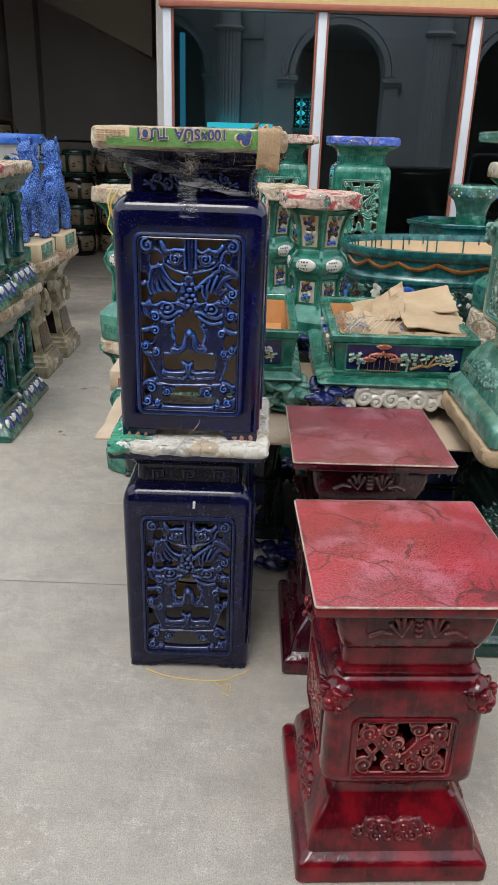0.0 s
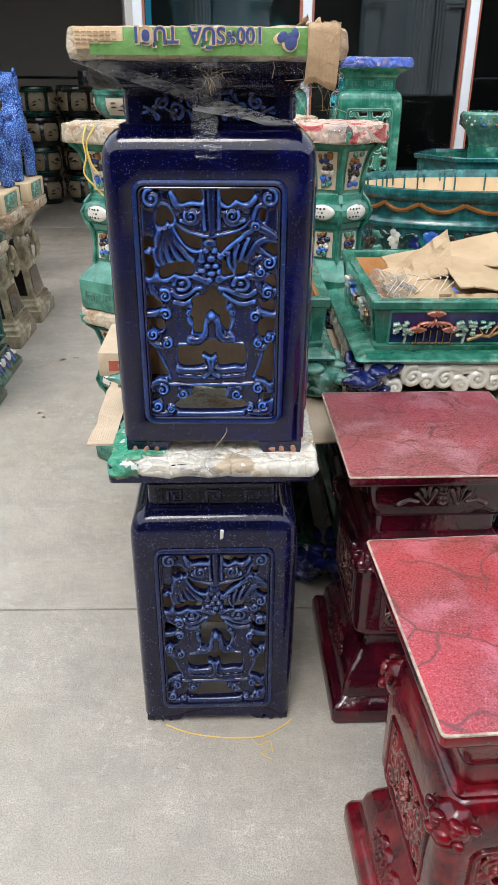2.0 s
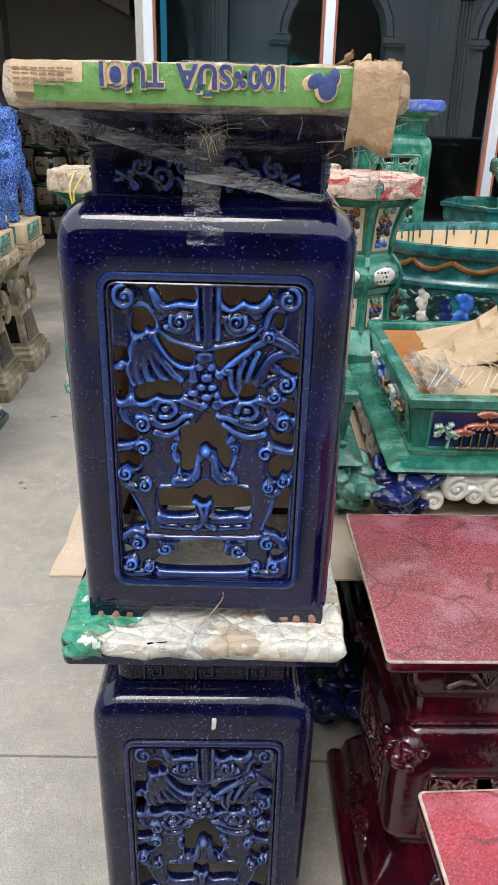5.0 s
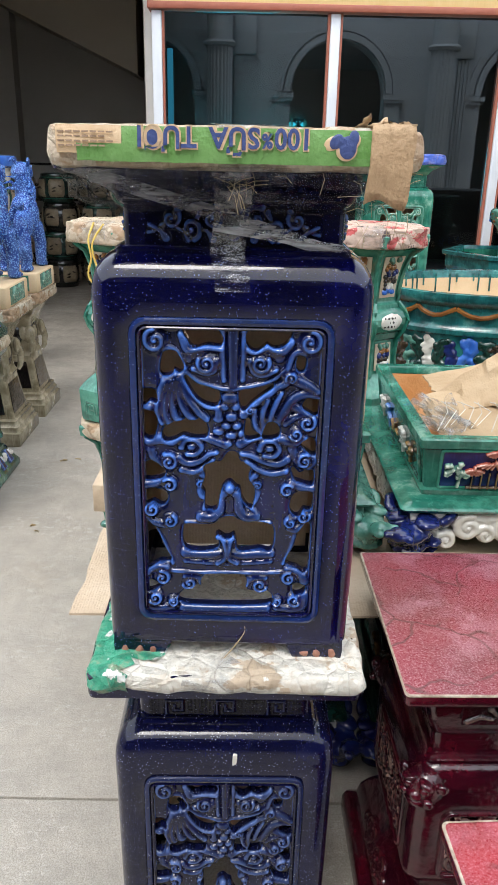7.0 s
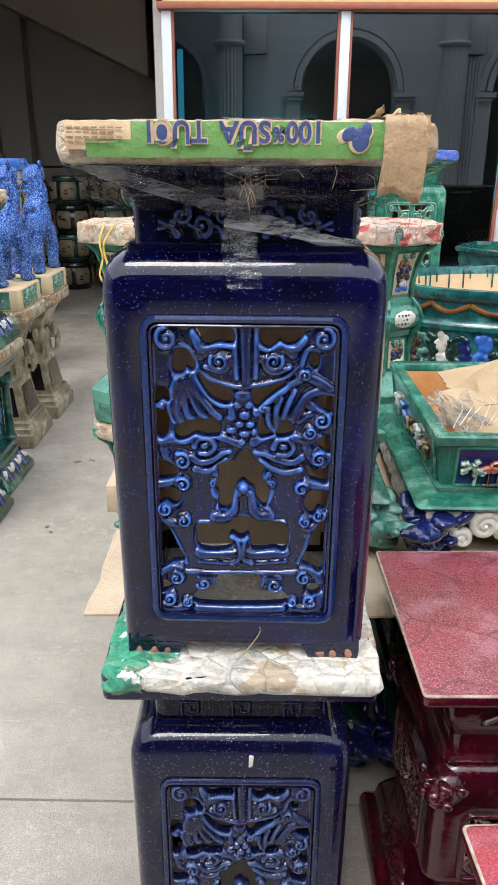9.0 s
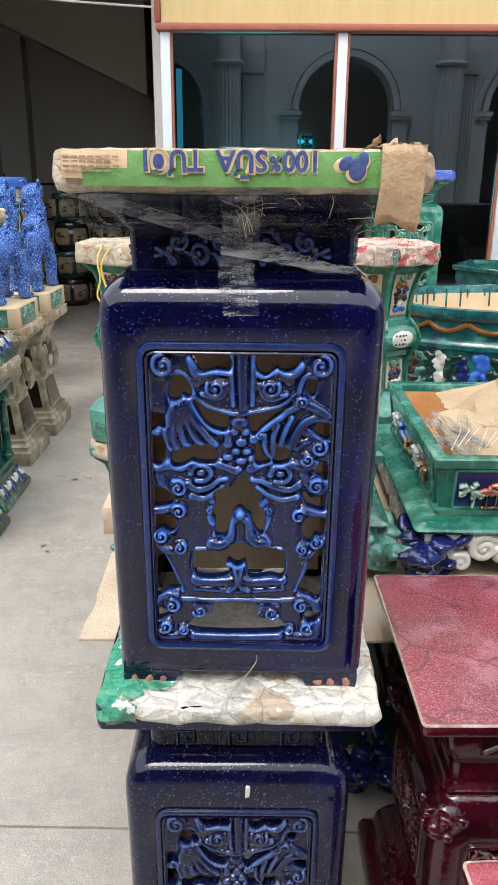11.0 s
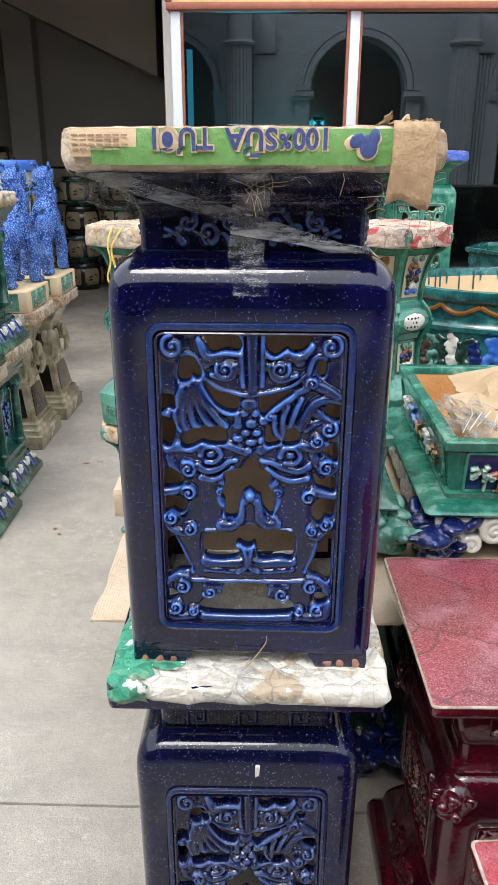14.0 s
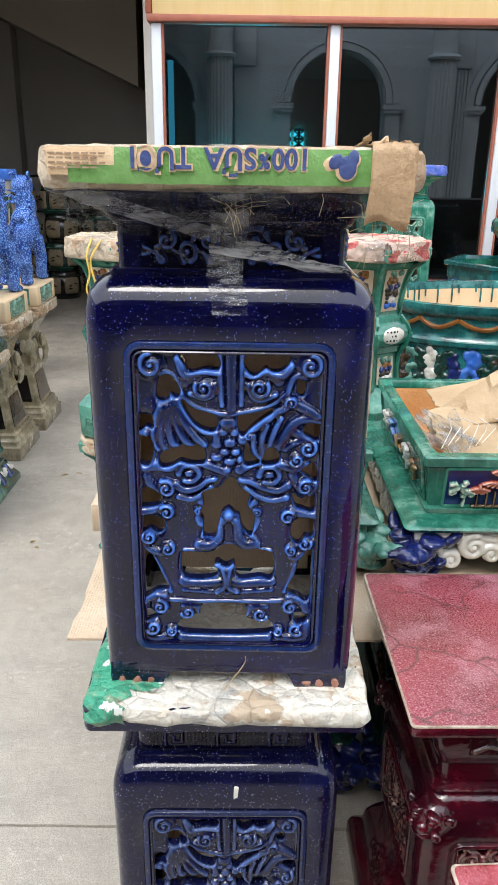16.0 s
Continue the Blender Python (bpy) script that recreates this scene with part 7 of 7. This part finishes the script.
for fat, mat, y, lab in ((0.0023, PRINT_TAN, 0.0086, "cream outline of the lettering"), (0.0007, PRINT_BLUE, 0.0094, "dark blue lettering")):
    for text, size, x0, x1 in (("100", 0.0295, -0.087, -0.129), ("%", 0.02, -0.131, -0.143), ("SỮA", 0.0295, -0.145, -0.202), ("TƯƠI", 0.0295, -0.215, -0.280)):
        ob, wide = letters(text, size, x0, 1.445, y, mat, fat, lab)
        k = abs(x1 - x0) / wide
        ob.matrix_basis = top_cap.matrix_basis.inverted() @ Matrix.Translation((x0, FY - y, 1.4522 if text != "%" else 1.4465)) @ Matrix.Rotation(radians(180), 4, "Y") @ Matrix.Rotation(radians(90), 4, "X") @ Matrix.Diagonal((k, 1.02, 1, 1))
# printed blot at the end of the words, kept as a plain shape
blot = Carving(0.05, 0.034, 0.002)
blot.blob(-0.012, 0.02, 0.01, 0.007, 0.001, 30)
blot.blob(0.004, 0.014, 0.012, 0.012, 0.001)
blot.blob(0.012, 0.024, 0.007, 0.008, 0.001)
for dx, dz, mat, o in ((0, 0, PRINT_TAN, 0.0085), (0.002, 0.002, PRINT_BLUE, 0.0096)):
    p = part("printed_shape", blot.shape(0.002)[0], mat, top_cap, "plain printed shape")
    p.matrix_basis = top_cap.matrix_basis.inverted() @ Matrix.Translation((-0.053 + dx, FY - o, 1.4185 + dz)) @ Matrix.Diagonal((1.0 if o < 0.009 else 0.8, 1, 1, 1))

# kraft paper folded over one corner
def kraft_fold():
    rings = []
    for i in range(15):
        u = i / 14
        # along the front, round the corner and down the side
        s = -0.049 + 0.068 * u
        x, y = (CX + 0.199 + min(s, 0), FY - 0.009) if s < 0 else (CX + 0.199, FY - 0.009 + s)
        low = 1.374 + 0.006 * math.sin(u * 7) + 0.012 * max(0, u - 0.75) * 4
        col = []
        for j in range(9):
            v = j / 8
            z = 1.459 - (1.459 - low) * v
            pull = -0.022 * max(0, v - 0.55)
            w = 0.003 * noise.noise(Vector((u * 9, v * 8, 2)))
            col.append((x + w - 0.006 * max(0, v - 0.5), y + w - pull, z))
        rings.append(col)
    verts = [p for g in rings for p in g]
    faces = [(i * 9 + j, i * 9 + j + 1, (i + 1) * 9 + j + 1, (i + 1) * 9 + j) for i in range(14) for j in range(8)]
    k = len(verts)
    top = [(CX + 0.15, FY - 0.004, 1.4595), (CX + 0.199, FY - 0.009, 1.46), (CX + 0.199, FY + 0.1, 1.46), (CX + 0.15, FY + 0.08, 1.459)]
    return verts + top, faces + [(k, k + 1, k + 2, k + 3)]


fold = part("paper_fold", kraft_fold(), KRAFT, top_cap, "brown kraft paper folded over the corner")
fold.matrix_parent_inverse = top_cap.matrix_basis.inverted()
fold.modifiers.new("thick", "SOLIDIFY").thickness = 0.0015
tuft = part("torn_flap", bent_sheet(-0.018, 0.026, 1.735, 1.80, lambda u, v: 1.456 + 0.006 * abs(math.sin(u * 6)), 17.0, 0.002), KRAFT, top_cap, "torn kraft paper edge")
tuft.matrix_parent_inverse = top_cap.matrix_basis.inverted()
spike = part("torn_flap", bent_sheet(-0.036, -0.022, 1.735, 1.75, lambda u, v: 1.456 + 0.016 * u * (1 - v), 19.0, 0.002, 5, 4), KRAFT, top_cap, "torn kraft paper edge")
spike.matrix_parent_inverse = top_cap.matrix_basis.inverted()

# stretch film pulled from the carton down to the neck
def film_skirt(levels, seed, z_noise=0.008):
    rings = []
    for z, h, bulge in levels:
        base = rect_ring(h, h, 0.03, z, 5, CX, CY)
        dense = []
        for i, p in enumerate(base):
            q = base[(i + 1) % len(base)]
            m = 14 if i % 6 == 5 else 1
            dense += [tuple(a + (b - a) * j / m for a, b in zip(p, q)) for j in range(m)]
        rings.append([(x + bulge * noise.noise(Vector((x * 30, y * 30, z * 55 + seed))), y + bulge * noise.noise(Vector((x * 30 + 7, y * 30, z * 55 + seed))), zz + z_noise * noise.noise(Vector((x * 24, y * 24, seed + z * 9)))) for x, y, zz in dense])
    return loft(rings, bottom=False, top=False)


film = mesh_object("stretch_film", *film_skirt([(1.412, 0.213, 0.004), (1.404, 0.211, 0.01), (1.397, 0.208, 0.014), (1.39, 0.204, 0.016), (1.383, 0.199, 0.016), (1.376, 0.191, 0.016), (1.369, 0.18, 0.014), (1.362, 0.167, 0.01), (1.356, 0.156, 0.008)], 4.0), FILM_DARK)
tagged(film, "crumpled grey stretch film wrapped under the carton", "plastic film")
def band(name, pts, w, mat, label):
    verts, faces = [], []
    for i, (x, y, z) in enumerate(pts):
        d = 0.0035 * noise.noise(Vector((x * 60, z * 60, 3)))
        verts += [(x, y + d, z + w), (x, y - 0.002 - d, z + w * 0.3), (x, y + d * 1.5, z - w * 0.3), (x, y - d, z - w)]
        if i:
            k = i * 4
            faces += [(k - 4 + j, k + j, k + j + 1, k - 3 + j) for j in range(3)]
    ob = mesh_object(name, verts, faces, mat)
    return tagged(ob, label, "plastic film", "film bands")


band("stretch_film", [(-0.34 + 0.30 * k / 22, 1.735 + 0.058 * min(1, k / 12), 1.402 - 0.092 * k / 22) for k in range(23)], 0.0085, FILM_TWIST, "twisted clear film running across the neck")
band("stretch_film", [(-0.2 + 0.17 * k / 16, 1.782 + 0.01 * k / 16, 1.342 - 0.026 * k / 16) for k in range(17)], 0.005, FILM_TWIST, "thin clear film across the neck")
down = [(-0.178 + 0.004 * math.sin(k), y, z) for k, (y, z) in enumerate([(1.722, 1.41), (1.735, 1.385), (1.77, 1.36), (1.792, 1.34), (1.793, 1.316), (1.785, 1.305), (1.776, 1.296), (1.768, 1.28), (1.766, 1.262)])]
tape = mesh_object("packing_tape", [(x + s * 0.022, y - 0.003, z) for x, y, z in down for s in (-1, -0.3, 0.3, 1)], [(i * 4 + j, i * 4 + j + 1, i * 4 + j + 5, i * 4 + j + 4) for i in range(8) for j in range(3)], FILM_CLEAR)
tape.location = (0, -0.002, 0.004)
tagged(tape, "clear packing tape stuck down the stand's front", "tape")
# straw caught in the film
rng = random.Random(12)
straw = thing("straw", "dry straw wisps caught in the film", "straw", kind="stuff")
wisps = []
for i in range(40):
    if i < 26:
        x, y, z = rng.uniform(-0.03, 0.035), rng.uniform(1.735, 1.78), rng.uniform(1.33, 1.41)
    elif i < 38:
        x, y, z = rng.uniform(-0.18, -0.15), 1.742, rng.uniform(1.375, 1.395)
    else:
        x, y, z = rng.uniform(-0.12, -0.05), 1.732, rng.uniform(1.39, 1.41)
    a, ln = rng.uniform(0, 6.3), rng.uniform(0.008, 0.024)
    d = Vector((math.cos(a), 0.25 * math.sin(a * 3), math.sin(a)))
    p = Vector((x, y, z))
    wisps.append(tube([p - d * ln, p + Vector((0.003, -0.003, 0.004)), p + d * ln * 0.8], 0.0003, 4))
part("wisps", join(*wisps), STRAW, straw)


def cord(label, pts, r, mat):
    fine = []
    for i in range(len(pts) - 1):
        p0, p1, p2, p3 = (Vector(pts[max(i - 1, 0)]), Vector(pts[i]), Vector(pts[i + 1]), Vector(pts[min(i + 2, len(pts) - 1)]))
        for k in range(5):
            t = k / 5
            fine.append(0.5 * (2 * p1 + (p2 - p0) * t + (2 * p0 - 5 * p1 + 4 * p2 - p3) * t * t + (3 * p1 - p0 - 3 * p2 + p3) * t ** 3))
    return tagged(mesh_object("twine", *tube(fine + [Vector(pts[-1])], r, 5), mat), label, "twine", "twine ends")


cord("yellow twine lying on the floor before the stand", [(-0.30, 1.742, 0.002), (-0.24, 1.715, 0.002), (-0.15, 1.7, 0.002), (-0.07, 1.705, 0.002), (-0.02, 1.735, 0.002), (0.0, 1.755, 0.002)], 0.0017, TWINE)
cord("thin yellow twine end on the floor", [(-0.07, 1.705, 0.002), (-0.06, 1.67, 0.002), (-0.075, 1.655, 0.002), (-0.055, 1.64, 0.002)], 0.001, TWINE)
cord("thin yellow twine loop on the floor", [(-0.1, 1.7, 0.0015), (-0.08, 1.68, 0.0015), (-0.055, 1.69, 0.0015), (-0.05, 1.66, 0.0015)], 0.0009, TWINE)
cord("yellow twine hanging from a wrapped stand top", [(-0.60, 3.03, 1.245), (-0.612, 3.0, 1.2), (-0.605, 2.995, 1.15), (-0.615, 2.99, 1.1), (-0.585, 2.99, 1.06), (-0.56, 2.995, 1.03)], 0.003, TWINE)
cord("yellow twine loop over a wrapped stand top", [(-0.57, 3.02, 1.242), (-0.6, 2.995, 1.19), (-0.59, 2.99, 1.13), (-0.57, 2.99, 1.1)], 0.003, TWINE)
cord("straw stalk on the wrapped lower top", [(-0.155, 1.768, 0.785), (-0.15, 1.765, 0.765), (-0.165, 1.755, 0.745), (-0.18, 1.735, 0.738)], 0.0008, STRAW)
# scraps on the floor
for x, y, a, s in ((-1.02, 3.55, 20, 0.01), (-0.99, 3.5, -30, 0.009), (-1.06, 4.25, 15, 0.014), (-0.99, 4.27, -20, 0.012)):
    lf = mesh_object("leaf_scrap", *moved(bent_sheet(-s, s, -s * 0.25, s * 0.25, lambda u, v: 0.004 + 0.004 * math.sin(u * 3), a * 0.1, 0.001, 6, 3), pose(x, y, 0.0, 0, 0, a)), STRAW)
    tagged(lf, "dry brown leaf scrap on the concrete floor", "leaf", "leaf scraps")
